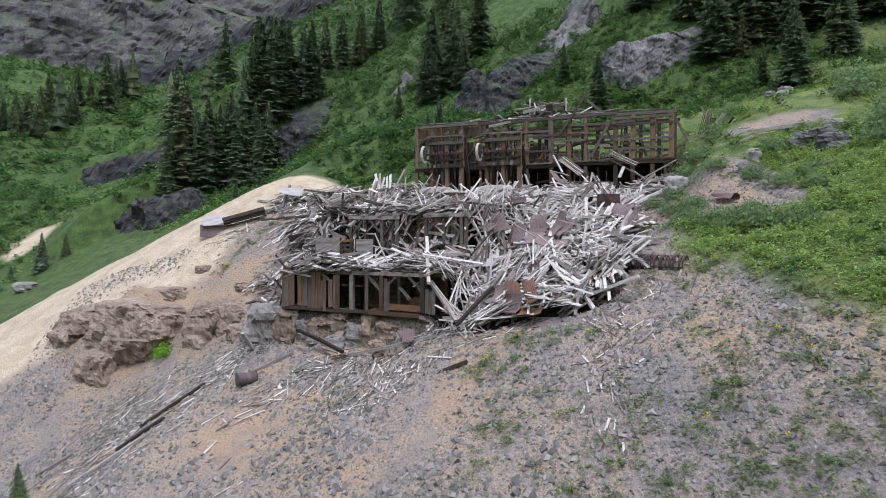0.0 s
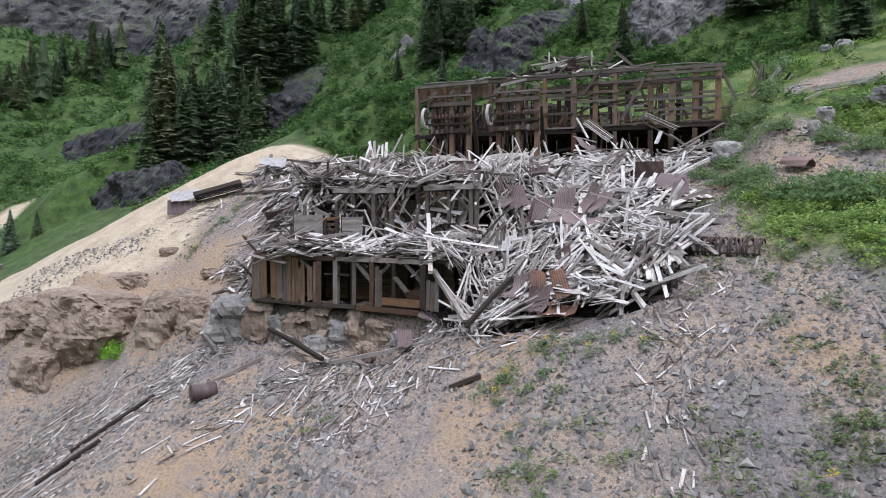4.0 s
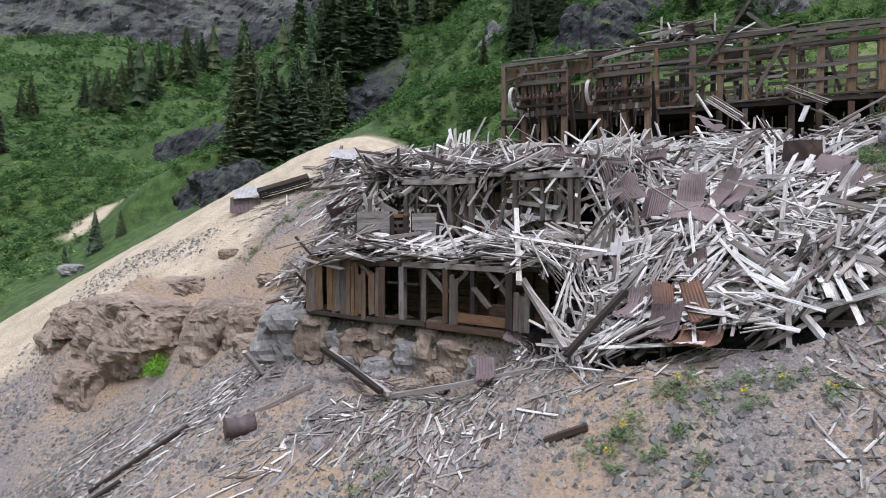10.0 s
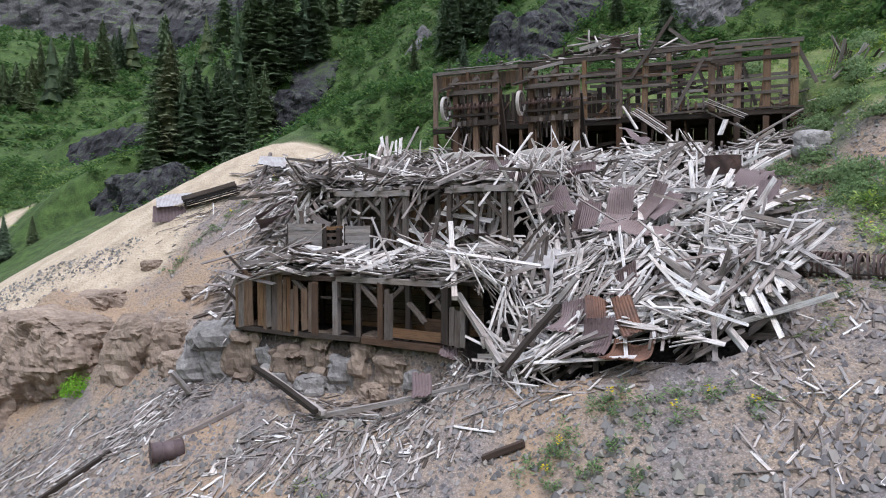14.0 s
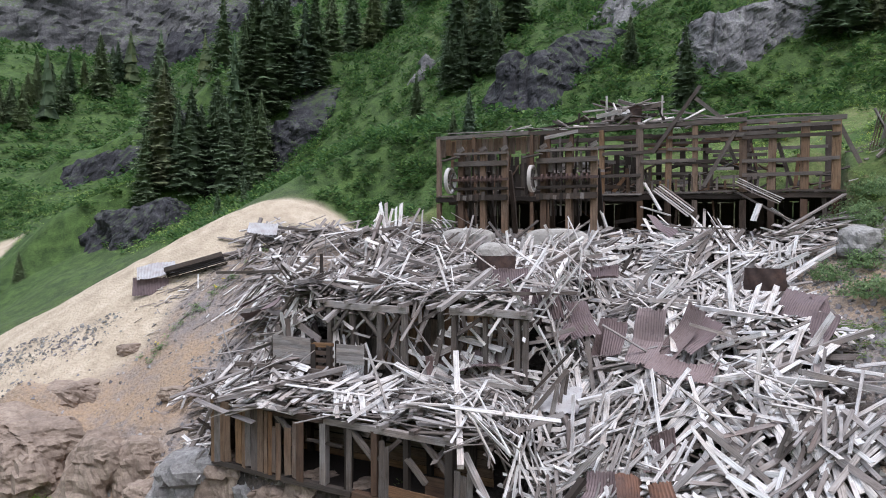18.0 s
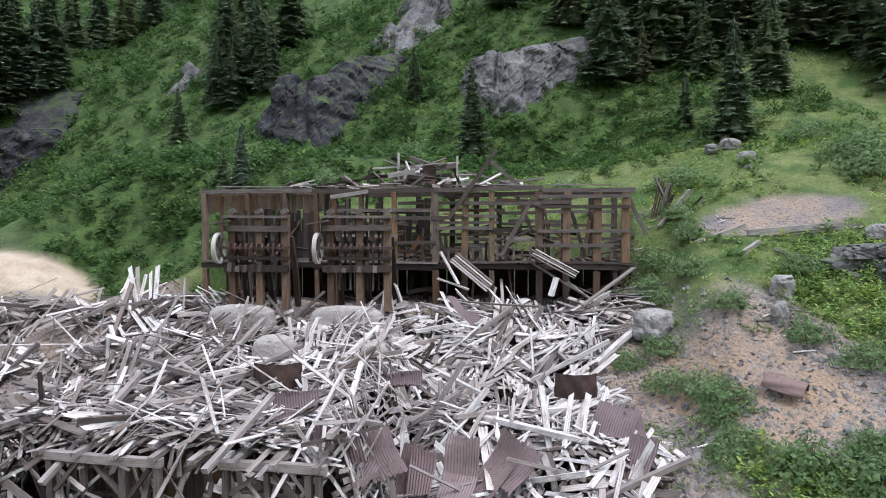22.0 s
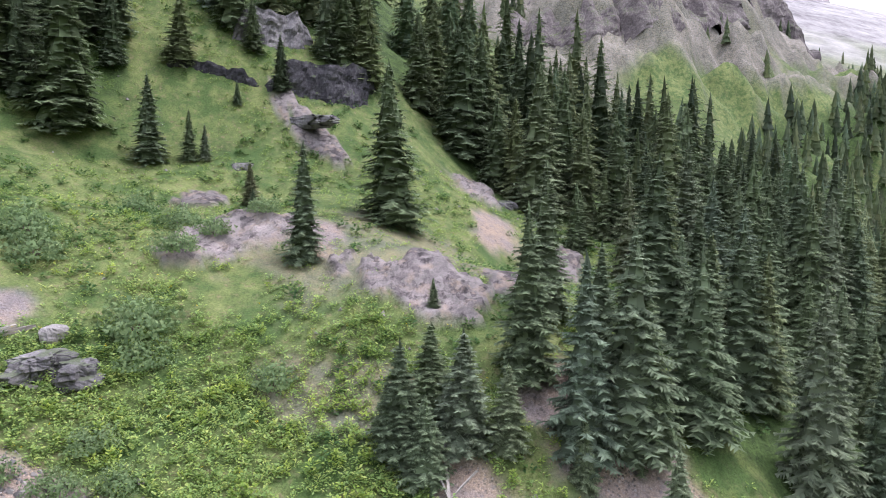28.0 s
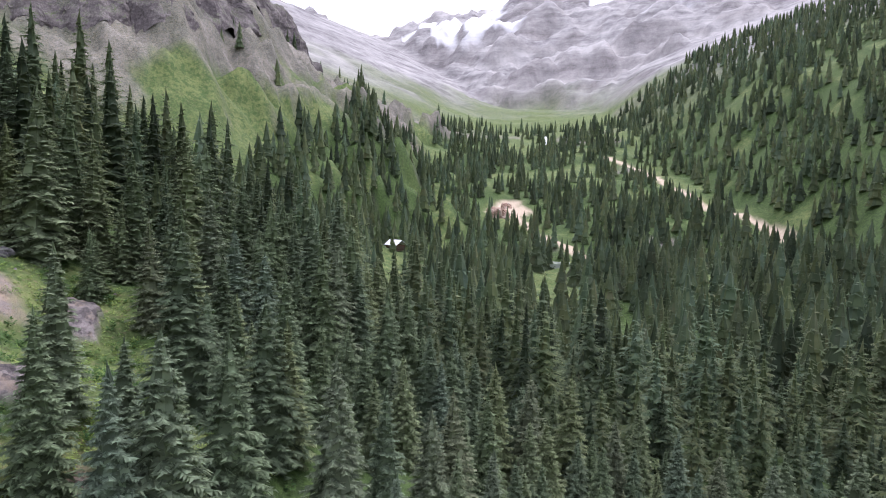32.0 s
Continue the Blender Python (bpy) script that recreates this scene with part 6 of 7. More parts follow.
def cliff(line, height, label, seed, mat, step=0.3, back=5.0, rough=1.0, lean=0.12, level=0.0):
    """A broken rock face along a line on the slope, whose top runs back into the hill."""
    line = np.array(line, float)
    seg = np.hypot(*np.diff(line, axis=0).T)
    run = np.concatenate([[0], np.cumsum(seg)])
    n = int(run[-1] / step) + 2
    along = np.linspace(0, run[-1], n)
    px, py = np.interp(along, run, line[:, 0]), np.interp(along, run, line[:, 1])
    tx, ty = np.gradient(px), np.gradient(py)
    length = np.hypot(tx, ty)
    fx, fy = ty / length, -tx / length
    fx, fy = np.convolve(np.pad(fx, 6, "edge"), np.ones(13) / 13, "valid"), np.convolve(np.pad(fy, 6, "edge"), np.ones(13) / 13, "valid")
    foot = ground_z(px + fx * 1.2, py + fy * 1.2, False) - 0.8
    ends = np.minimum(1, np.minimum(along, run[-1] - along) / (0.22 * run[-1])) ** 0.6
    top = (height + 0.8) * (0.25 + 0.75 * ends) * (1 + 0.12 * grain(along, along * 0 + seed, height * 0.8, seed) + 0.08 * grain(along, along * 0, height * 0.2, seed + 1))
    top = top * (1 - level) + level * np.clip(foot.min() + height + 0.8 - foot, 0.5, None) * (0.55 + 0.45 * ends)
    rows = max(10, int(height / step))
    v = []
    for k in range(rows + 8):
        if k <= rows:
            f = k / rows
            out, z = -lean * top * f - 0.35 * top * max(0, f - 0.82) ** 1.3, foot + top * f
        else:
            f = (k - rows) / 7
            out = -lean * top - 0.04 * top - back * f
            z = foot + top + 0.5 * f
            sunk = ground_z(px + fx * out, py + fy * out, False) - 0.6
            z = z * (1 - f) ** 0.5 + sunk * (1 - (1 - f) ** 0.5)
        wander = along + 0.05 * height * grain(z, z * 0 + seed, 0.35 * height, seed + 2)
        face = min(1.0, k / rows)
        column = np.abs(grain(wander, z * 0.18, 0.26 * height, seed + 5)) ** 0.7
        split = np.abs(grain(wander, z * 0.5, 0.1 * height, seed + 6)) ** 0.6
        bed = grain(z + 0.25 * wander, wander * 0.1, 0.09 * height, seed + 8)
        block = lattice(np.floor(wander / (0.19 * height)), np.floor((z + 0.3 * wander) / (0.3 * height)), seed) - 0.5
        push = rough * height * (0.1 * fractal(wander, z, height * 0.6, 6, seed + 3, 0.6) + 0.1 * column + 0.04 * split + 0.022 * bed + 0.045 * block - 0.16 * max(0.0, face - 0.6) ** 2)
        v.append(np.stack([px + fx * (out + push), py + fy * (out + push), z + 0.3 * rough * (push if k > rows else 0)], -1))
    v = np.array(v)
    m = len(v)
    ii, jj = np.meshgrid(np.arange(m - 1), np.arange(n - 1), indexing="ij")
    faces = np.stack([ii * n + jj, ii * n + jj + 1, (ii + 1) * n + jj + 1, (ii + 1) * n + jj], -1).reshape(-1, 4)
    return tagged(new("cliff", quick_mesh("cliff", v.reshape(-1, 3), faces, mat)), label, "cliff", "cliffs of the hillside")


cliff(((2.2, 60), (2.9, 56.5), (4.0, 54.4), (6.4, 54.0), (8.9, 55.2), (10.8, 57.4), (14.6, 60.7)), 5.6, "dark grey cliff knob above the mill", 51, M_CLIFF, 0.16, 3.0, 1.0, 0.3, 0.5)
cliff(((16.4, 54), (17.2, 51.3), (18.2, 50.0), (20.2, 50.6), (23, 51.2), (25.8, 51.6), (27, 53.5)), 6.0, "pale grey cliff knob among firs", 52, M_CRAG, 0.16, 3.0, 1.0, 0.15, 0.6)
cliff(((11.0, 64), (14, 62), (18, 62.5), (20, 65)), 4.5, "brown-grey cliff among firs", 53, M_CRAG, 0.25, 4, 1.0, 0.3)
cliff(((-25.5, 82), (-22, 79.2), (-19.1, 77.4), (-16.3, 79), (-14.3, 82), (-13.2, 86.5)), 7.0, "dark wet cliff on the green slope", 54, M_CLIFF, 0.2, 6, 1.0, 0.12, 0.9)
cliff(((-32, 80), (-28.5, 78.6), (-25, 78.6), (-22, 79.5)), 4.5, "dark wet cliff on the green slope", 55, M_CLIFF, 0.2, 6, 1.0, 0.25, 0.6)
cliff(((-39, 73.5), (-35.5, 70), (-31.5, 68.4), (-28.2, 70), (-27.3, 75)), 4.8, "dark cliff over the lower meadow", 56, M_CLIFF, 0.2, 6, 1.0, 0.25, 0.6)
cliff(((-63, 108), (-55, 105), (-46, 107), (-38, 112)), 4.5, "dark cliff band on the far slope", 58, M_CLIFF, 0.4, 6, 1.0, 0.3)
cliff(((-5.5, 77), (-3.5, 75.5), (-1.5, 76.5)), 2.6, "grey rock knob in the brush", 57, M_CRAG, 0.2, 3, 1.0, 0.3)
cliff(((51.0, 38), (52.4, 35.6), (53.6, 32.6), (54.8, 30.6)), 1.9, "dark overhanging ledge under the firs", 59, M_CLIFF, 0.2, 4, 0.8, -0.2)
cliff(((53.9, 31.2), (55.2, 28.8), (58, 25.6), (60.6, 23.8), (63.5, 23.5)), 3.9, "dark wet cliff under the firs", 60, M_CLIFF, 0.2, 5, 0.8, 0.05)
cliff(((56.5, 34.5), (57.6, 32), (59.6, 30), (62, 29)), 4.2, "pale grey cliff tower above the firs", 61, M_CRAG, 0.2, 4, 1.0, 0.1)
cliff(((-150, 172), (-125, 178), (-103, 181), (-86, 186), (-72, 196), (-58, 212)), 26, "high grey mountain cliff", 70, M_HIGH, 0.9, 14, 1.0, 0.35)
cliff(((-88, 178), (-70, 176), (-52, 166), (-40, 164), (-22, 172)), 10, "dark mountain cliff band", 71, M_CLIFF, 0.8, 12, 1.0, 0.3)
cliff(((-170, 200), (-120, 212), (-80, 228), (-30, 236), (20, 232), (60, 215)), 34, "high grey mountain cliff", 72, M_HIGH, 1.3, 30, 1.0, 0.35)
cliff(((410, 110), (400, 55), (384, 17), (384, -18), (412, -50), (445, -75), (480, -112)), 58, "brown mountain crag above the valley", 82, M_MOUNTAIN, 1.7, 40, 0.7, 0.5)
cliff(((460, 110), (455, 30), (460, -30), (495, -80), (545, -130), (590, -180)), 50, "brown mountain crag above the valley", 83, M_MOUNTAIN, 2.0, 40, 0.7, 0.45)
cliff(((352, 40), (345, 5), (356, -30), (378, -52)), 20, "brown mountain crag above the valley", 84, M_MOUNTAIN, 1.2, 24, 0.8, 0.6)
for k, (x, y, size, turn, sink) in enumerate(((-17.2, 28.8, (6.6, 4.4, 4.0), -30, 0.76), (-20.9, 30.8, (4.4, 3.8, 3.0), -35, 0.76), (-18.6, 27.0, (2.6, 2.0, 2.4), -35, 0.7), (-11.9, 25.4, (2.4, 2.1, 3.2), -15, 0.7), (-10.6, 25.4, (1.6, 1.6, 2.2), 20, 0.7), (-16.2, 31.4, (2.6, 2.0, 1.6), 10, 0.78), (-12.6, 27.8, (1.6, 1.2, 0.9), 30, 0.68), (-10.6, 28.6, (1.2, 0.9, 0.6), 0, 0.6), (-9.6, 23.8, (1.3, 1.2, 1.4), 0, 0.6), (-14.6, 33.4, (1.0, 0.7, 0.6), 0, 0.6))):
    boulder(x, y, size, turn, "brown conglomerate rock set in the bank", 90 + k, M_BANK, sink, "bank_rock", "rocks of the bank", 0.38, grid=60 if size[0] > 3 else 30, blocky=0.3)

# ---- the field of fallen boards ----
wreck_rng = random.Random(77)


def lie(xs, ys, surface, e=0.4):
    """Heights and upright directions of a surface at many places."""
    xs, ys = np.asarray(xs, float), np.asarray(ys, float)
    z, zx, zy = surface(xs, ys), surface(xs + e, ys), surface(xs, ys + e)
    return [(float(a), Vector((float(a - b) / e, float(a - c) / e, 1)).normalized()) for a, b, c in zip(z, zx, zy)]


def resting(x, y, where, heading, pitch, roll, lift):
    """A pose on the heap: along the slope, turned by heading, then tipped."""
    z, n = where
    q = Vector((0, 0, 1)).rotation_difference(n).to_matrix().to_4x4()
    return Matrix.Translation((x, y, z + lift)) @ q @ pose(0, 0, 0, roll, pitch, heading)


spot_rng = np.random.default_rng(3)


def on_site(u, v):
    return -7.0 + 0.906 * u + 0.423 * v, 22.9 - 0.423 * u + 0.906 * v


def spread(count, keep=0.7):
    """Places within the field of wreckage."""
    u, v = spot_rng.uniform(-12, 19, count), spot_rng.uniform(-2.5, 15.5, count)
    x, y = on_site(u, v)
    held = wreck(x, y) * (0.45 + 0.55 * smoothstep(-5, 0.5, u)) > spot_rng.random(count) * keep + 0.15
    return np.stack([x, y, u, v], -1)[held]


kept_spots = spread(2600)
spot_lie = lie(kept_spots[:, 0], kept_spots[:, 1], wreck_z)

# each fallen board: place, heading, pitch, roll, lift, length, width, thickness, tone
boards = []


def fallen_bundle(x, y, u, v, count):
    """A torn piece of wall or roof: boards that still lie almost side by side."""
    pale = float(smoothstep(0, 12, u + 2.0 * spot_rng.normal()))
    silver = spot_rng.random() < 0.2 + 0.55 * pale
    heading = (-25 if spot_rng.random() < 0.5 else 62) + 40 * float(grain(x, y, 2.4, 9)) + spot_rng.normal(0, 18) + (spot_rng.uniform(0, 180) if spot_rng.random() < 0.2 else 0)
    length, wide = spot_rng.choice((0.8, 1.0, 1.3, 1.7, 2.1, 2.6)), spot_rng.choice((0.07, 0.09, 0.12, 0.15, 0.18))
    pitch = spot_rng.normal(0, 8) - (spot_rng.uniform(8, 38) if spot_rng.random() < 0.12 else 0)
    lift, tilt, fan = spot_rng.uniform(-0.25, 0.3), spot_rng.normal(0, 10), spot_rng.uniform(2, 9)
    c, s = math.cos(radians(heading)), math.sin(radians(heading))
    for k in range(count):
        across = (k - count / 2) * wide * spot_rng.uniform(0.8, 1.25)
        along = spot_rng.normal(0, 0.22) * length
        tone = silver if spot_rng.random() < 0.85 else not silver
        boards.append((x + along * c - across * s, y + along * s + across * c, heading + spot_rng.normal(0, fan), pitch + spot_rng.normal(0, 3), tilt + spot_rng.normal(0, 9), lift + spot_rng.normal(0, 0.05) + 0.25 * length * abs(math.sin(radians(pitch))), length * spot_rng.uniform(0.45, 1.2), wide * spot_rng.uniform(0.6, 1.25), spot_rng.choice((0.016, 0.022, 0.03)), "silver" if tone else ("ash" if spot_rng.random() < 0.35 else "grey")))


for x, y, u, v in spread(1550):
    fallen_bundle(x, y, u, v, int(spot_rng.integers(4, 12)))
for x, y, u, v in spread(3000):
    long = spot_rng.random() < 0.4
    pale = float(smoothstep(0, 12, u))
    length = spot_rng.choice((1.2, 1.7, 2.3, 3.0) if long else (0.3, 0.5, 0.7, 0.9)) * spot_rng.uniform(0.8, 1.2)
    pitch = spot_rng.normal(0, 9) - (spot_rng.uniform(15, 50) if spot_rng.random() < 0.1 else 0)
    boards.append((x, y, spot_rng.uniform(0, 180), pitch, spot_rng.normal(0, 25), spot_rng.uniform(-0.05, 0.3) + 0.25 * length * abs(math.sin(radians(pitch))), length, spot_rng.uniform(0.04, 0.13), 0.025, "silver" if spot_rng.random() < 0.25 + 0.5 * pale else "grey"))
# Sunken under-layer, all dark: shade deep in the heap put into board colour.
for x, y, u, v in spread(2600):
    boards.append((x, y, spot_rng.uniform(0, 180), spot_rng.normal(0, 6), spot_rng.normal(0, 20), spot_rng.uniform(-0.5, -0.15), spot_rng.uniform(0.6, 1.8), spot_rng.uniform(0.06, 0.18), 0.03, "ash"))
heap_count = len(boards)
# litter down the slope: place, reach along and across, turn, number, heading of its pieces
for cx, cy, rx, ry, turn, count, way in (
    (-2.6, 16.4, 2.4, 1.0, -20, 300, 70), (-0.6, 17.6, 2.0, 1.2, 20, 260, 60), (-4.6, 17.8, 1.8, 0.9, 10, 130, -15), (1.4, 18.2, 1.5, 1.2, -30, 200, 62), (-2.0, 18.8, 3.0, 0.8, -25, 200, 20),
    (-2.4, 14.6, 1.6, 0.8, -10, 130, 75), (-0.4, 15.6, 1.2, 0.8, 0, 120, 72), (-8.6, 22.2, 0.9, 2.4, -35, 230, 55), (-9.4, 20.8, 0.8, 1.4, -35, 110, 55),
    (7.6, 13.4, 0.6, 1.6, 15, 60, 100), (7.2, 11.6, 0.6, 1.5, 15, 60, 60), (6.6, 10.0, 0.5, 1.5, 15, 50, 75), (8.4, 11.8, 0.9, 1.4, 15, 50, 40), (6.0, 8.4, 0.4, 1.4, 15, 40, 75),
    (-12.5, 18.5, 3.6, 1.6, 35, 330, 42), (-10.5, 20.5, 2.6, 1.2, 35, 240, 42), (-14.5, 21.5, 2.6, 1.4, 35, 160, 42), (-7, 16.5, 2.5, 1.2, 20, 110, 30), (-13, 15.5, 2.6, 1.6, 35, 130, 42),
    (-13.2, 36.5, 2.2, 1.6, 0, 120, 10), (-9.5, 34, 2.2, 2.0, 30, 150, 50), (17.5, 23.0, 1.0, 1.0, 0, 14, 0), (18.5, 30.5, 2.2, 0.9, -20, 30, -20), (8.8, 14.8, 1.2, 0.8, 0, 50, 60), (2.0, 35.5, 8.0, 1.4, -22, 160, -22), (-4.0, 12.0, 4.0, 3.0, 0, 60, 50), (18.3, 32.6, 0.7, 0.6, 0, 20, 0), (12, 14, 2.5, 3.0, 0, 26, 60), (3.4, 15.8, 2.4, 0.5, -12, 70, 0),
):
    c, s = math.cos(radians(turn)), math.sin(radians(turn))
    for _ in range(int(0.62 * count)):
        a, b = spot_rng.normal(0, 0.55) * rx, spot_rng.normal(0, 0.55) * ry
        length = spot_rng.choice((0.2, 0.3, 0.45, 0.6, 0.8, 1.2)) * spot_rng.uniform(0.8, 1.2)
        heading = (way if spot_rng.random() < 0.7 else spot_rng.uniform(0, 180)) + spot_rng.normal(0, 16)
        boards.append((cx + a * c - b * s, cy + a * s + b * c, heading, spot_rng.normal(0, 5), spot_rng.normal(0, 12), spot_rng.uniform(0.01, 0.07), length, spot_rng.uniform(0.02, 0.085), 0.02, spot_rng.choice(("silver", "grey", "grey", "ash"), p=(0.2, 0.27, 0.28, 0.25))))

pile = tagged(new("board_heap"), "collapsed heap of silver-grey boards over the mill terraces", "wreckage")
board_x, board_y = np.array([b[0] for b in boards]), np.array([b[1] for b in boards])
places = lie(board_x[:heap_count], board_y[:heap_count], wreck_z) + lie(board_x[heap_count:], board_y[heap_count:], ground_z, 0.3)
tones_of = {"silver": (M_SILVER, M_SILVER_JOINED), "grey": (M_GREY, M_GREY_JOINED), "ash": (M_ASH, M_ASH_JOINED)}
joined = {key: ([], [], []) for key in tones_of}
PLANKS = {}
for k, ((x, y, heading, pitch, roll, lift, length, wide, thick, tone), where) in enumerate(zip(boards, places)):
    m = resting(float(x), float(y), where, float(heading), float(pitch), float(roll), float(lift)) @ pose(-length / 2, 0, 0)
    if k % 30 == 0 and k < 9000:
        key = (max(0.5, round(float(length) * 2) / 2), 0.08 if wide < 0.1 else 0.13, tone)
        if key not in PLANKS:
            v, f, uv = stick_arrays(key[0], key[1], 0.03, wreck_rng, 0.5)
            PLANKS[key] = quick_mesh("plank", v, f, tones_of[tone][0], False, uv)
        ob = new("plank", PLANKS[key])
        ob.parent = pile
        ob.matrix_local = m
        continue
    v, f, uv = stick_arrays(float(length), float(wide), float(thick), wreck_rng, 0.9)
    vs, fs, us = joined[tone]
    base = len(vs) * 12
    vs.append(np.array(v) @ np.array(m.to_3x3()).T + np.array(m.translation))
    fs.append(np.array(f) + base)
    us.append(np.array(uv))
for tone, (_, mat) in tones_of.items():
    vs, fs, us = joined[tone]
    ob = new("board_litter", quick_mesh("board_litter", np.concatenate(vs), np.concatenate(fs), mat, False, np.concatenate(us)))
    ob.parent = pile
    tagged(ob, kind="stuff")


def fallen(name, a, b, wide, thick, mat, label, group="fallen beams", twist=0.0):
    ob = stick(name, a, b, wide, thick, mat, None, twist)
    return tagged(ob, label, "timber", group)


BEAMS = (
    ((-1.0, 27.7, -0.1), (3.04, 29.4, 0.85)), ((-0.8, 25.8, -0.7), (3.0, 29.3, 0.8)), ((8.7, 29.8, 1.2), (6.7, 27.1, -0.5)), ((8.8, 30.5, 1.3), (10.5, 27.7, 1.2)), ((12.2, 26.3, 1.3), (14.5, 27.3, 2.4)),
    ((9.4, 22.2, -1.3), (11.4, 24.1, -0.1)), ((8.7, 26.0, -0.3), (11.0, 24.3, -0.2)), ((-1.4, 23.7, -1.6), (1.1, 26.8, 0.0)), ((7.3, 24.1, -1.6), (9.4, 21.6, -1.5)), ((8.7, 20.8, -1.9), (11.3, 23.9, -0.3)), ((5.2, 22.9, -2.6), (5.7, 21.0, -3.0)),
)
for a, b in BEAMS:
    a, b = [(p[0], p[1], float(wreck_z(np.array([p[0]]), np.array([p[1]]))[0]) + 0.22) for p in (a, b)]
    fallen("fallen_timber", a, b, 0.2, 0.14, M_SILVER, "long silver-grey beam lying across fallen boards")
LOW_BEAMS = (((-5.9, 20.6, -7.15), (-3.3, 17.5, -7.75)), ((-5.7, 20.75, -7.25), (-3.1, 17.65, -7.85)), ((-3.4, 18.0, -7.75), (0.9, 17.5, -6.7)), ((1.1, 14.65, -7.85), (2.1, 14.6, -7.45)), ((-8.5, 19.1, -8.65), (-5.9, 19.6, -7.9)), ((0.6, 19.1, -4.7), (1.7, 16.7, -6.3)), ((3.4, 18.0, -4.9), (1.7, 16.7, -6.5)), ((-2.6, 15.4, -8.6), (-0.6, 18.8, -7.6)), ((-8.3, 21.5, -8.2), (-8.6, 20.7, -7.3)), ((-12.5, 18.1, -9.9), (-10.1, 19.8, -8.6)), ((-17.0, 17.8, -11.3), (-15.7, 18.6, -10.6)), ((-14.0, 14.8, -11.5), (-11.8, 16.6, -10.3)), ((-12.8, 16.4, -10.6), (-11.3, 17.9, -9.7)))
for n, (a, b) in enumerate(LOW_BEAMS):
    if n not in (0, 1, 5, 6, 8):
        a, b = (a[0], a[1], lay(a[0], a[1]) + 0.08), (b[0], b[1], lay(b[0], b[1]) + 0.08)
    fallen("fallen_timber", a, b, 0.17, 0.13, M_GREY if n % 3 else M_UMBER_SHADED, "weathered grey beam lying on the slope", "beams on the slope")
for k in range(96):
    x, y, u, v = kept_spots[(k * 61) % len(kept_spots)]
    m = resting(float(x), float(y), spot_lie[(k * 61) % len(kept_spots)], wreck_rng.choice((-25, 60, 20)) + wreck_rng.gauss(0, 25), -abs(wreck_rng.gauss(0, 12)), wreck_rng.uniform(0, 45), 0.3)
    n = wreck_rng.uniform(1.8, 4.4)
    fallen("fallen_timber", m @ Vector((-n / 2, 0, 0)), m @ Vector((n / 2, 0, 0)), 0.16, 0.13, wreck_rng.choice((M_SILVER, M_GREY) if u > 6 else (M_GREY, M_ASH)), "weathered square beam in the board heap")
for k, (x, y, h, lean) in enumerate(((-2.0, 31.0, 1.3, 8), (-1.2, 30.6, 1.5, -12), (-0.4, 30.4, 1.2, 4), (0.6, 30.2, 1.4, 15), (2.6, 29.9, 1.5, -6), (2.9, 29.8, 1.3, 10), (5.2, 28.6, 1.5, 20), (7.3, 26.6, 1.6, 0), (6.7, 26.4, 1.3, 6), (8.1, 26.4, 1.5, -4), (9.6, 25.6, 1.3, 5), (-3.3, 30.2, 1.3, 0), (4.6, 29.4, 1.6, -25))):
    z = float(wreck_z(np.array([x]), np.array([y]))[0]) - 0.3
    fallen("leaning_post", (x, y, z), (x + h * math.sin(radians(lean)), y + 0.15, z + h), 0.16, 0.1, M_SILVER if k > 3 else M_GREY, "silver-grey board standing in the heap", "standing boards")

# sheets of corrugated iron
RED_SHEETS = ((3.7, 17.9, 0.12, 0.9, 1.3, -30, 44), (4.3, 17.3, 0.16, 0.8, 1.3, 15, 42), (4.1, 16.5, 0.18, 1.0, 1.2, -20, 40), (4.75, 15.6, 0.1, 1.5, 0.9, -45, 30), (5.2, 17.9, 0.1, 0.8, 1.2, -20, 36), (4.9, 16.5, 0.2, 0.6, 1.3, 10, 42))
RED_SHEETS = [(x, y, float(wreck_z(np.array([x]), np.array([y]))[0]) + z, w, n, turn, tilt) for x, y, z, w, n, turn, tilt in RED_SHEETS]
SHEETS = ((2.7, 22.3, -1.35, 1.5, 1.2, 25, 52), (4.0, 23.0, -2.0, 1.2, 1.3, 40, 45), (4.9, 23.3, -2.6, 0.7, 1.5, -30, 62), (5.2, 22.9, -2.55, 0.7, 1.2, -10, 45), (1.1, 22.2, -3.2, 1.4, 0.9, 10, 25), (6.0, 22.2, -2.35, 0.9, 1.8, -15, 58), (6.9, 21.9, -2.2, 0.9, 1.8, -50, 55), (7.4, 21.7, -2.25, 0.8, 1.3, -45, 40), (10.3, 21.9, -1.3, 1.2, 1.0, -25, 40), (10.8, 21.6, -1.5, 0.6, 1.1, 35, 50), (0.3, 18.9, -6.5, 0.5, 0.6, 20, 30), (-0.4, 17.6, -7.2, 0.5, 0.8, 10, 35), (3.4, 22.5, -2.1, 0.9, 0.7, -20, 45), (-0.2, 22.7, -3.5, 0.6, 0.9, 20, 50), (2.1, 23.9, -0.8, 1.2, 0.8, 15, 28), (5.2, 25.8, -0.85, 1.7, 0.5, -10, 30), (-7.2, 29.7, -2.4, 1.0, 2.0, -55, 32), (-7.9, 30.7, -2.0, 0.8, 1.6, -50, 36), (10.2, 20.6, -2.0, 0.8, 1.3, -40, 50), (6.5, 20.6, -2.95, 1.8, 0.8, -15, 30), (3.2, 21.3, -3.9, 0.8, 0.9, 30, 25), (8.3, 28.6, 0.9, 0.4, 1.6, 40, 20), (-3.6, 26.2, -2.0, 0.8, 0.8, 0, 40), (12.0, 18.9, -2.9, 0.9, 0.7, -30, 25))
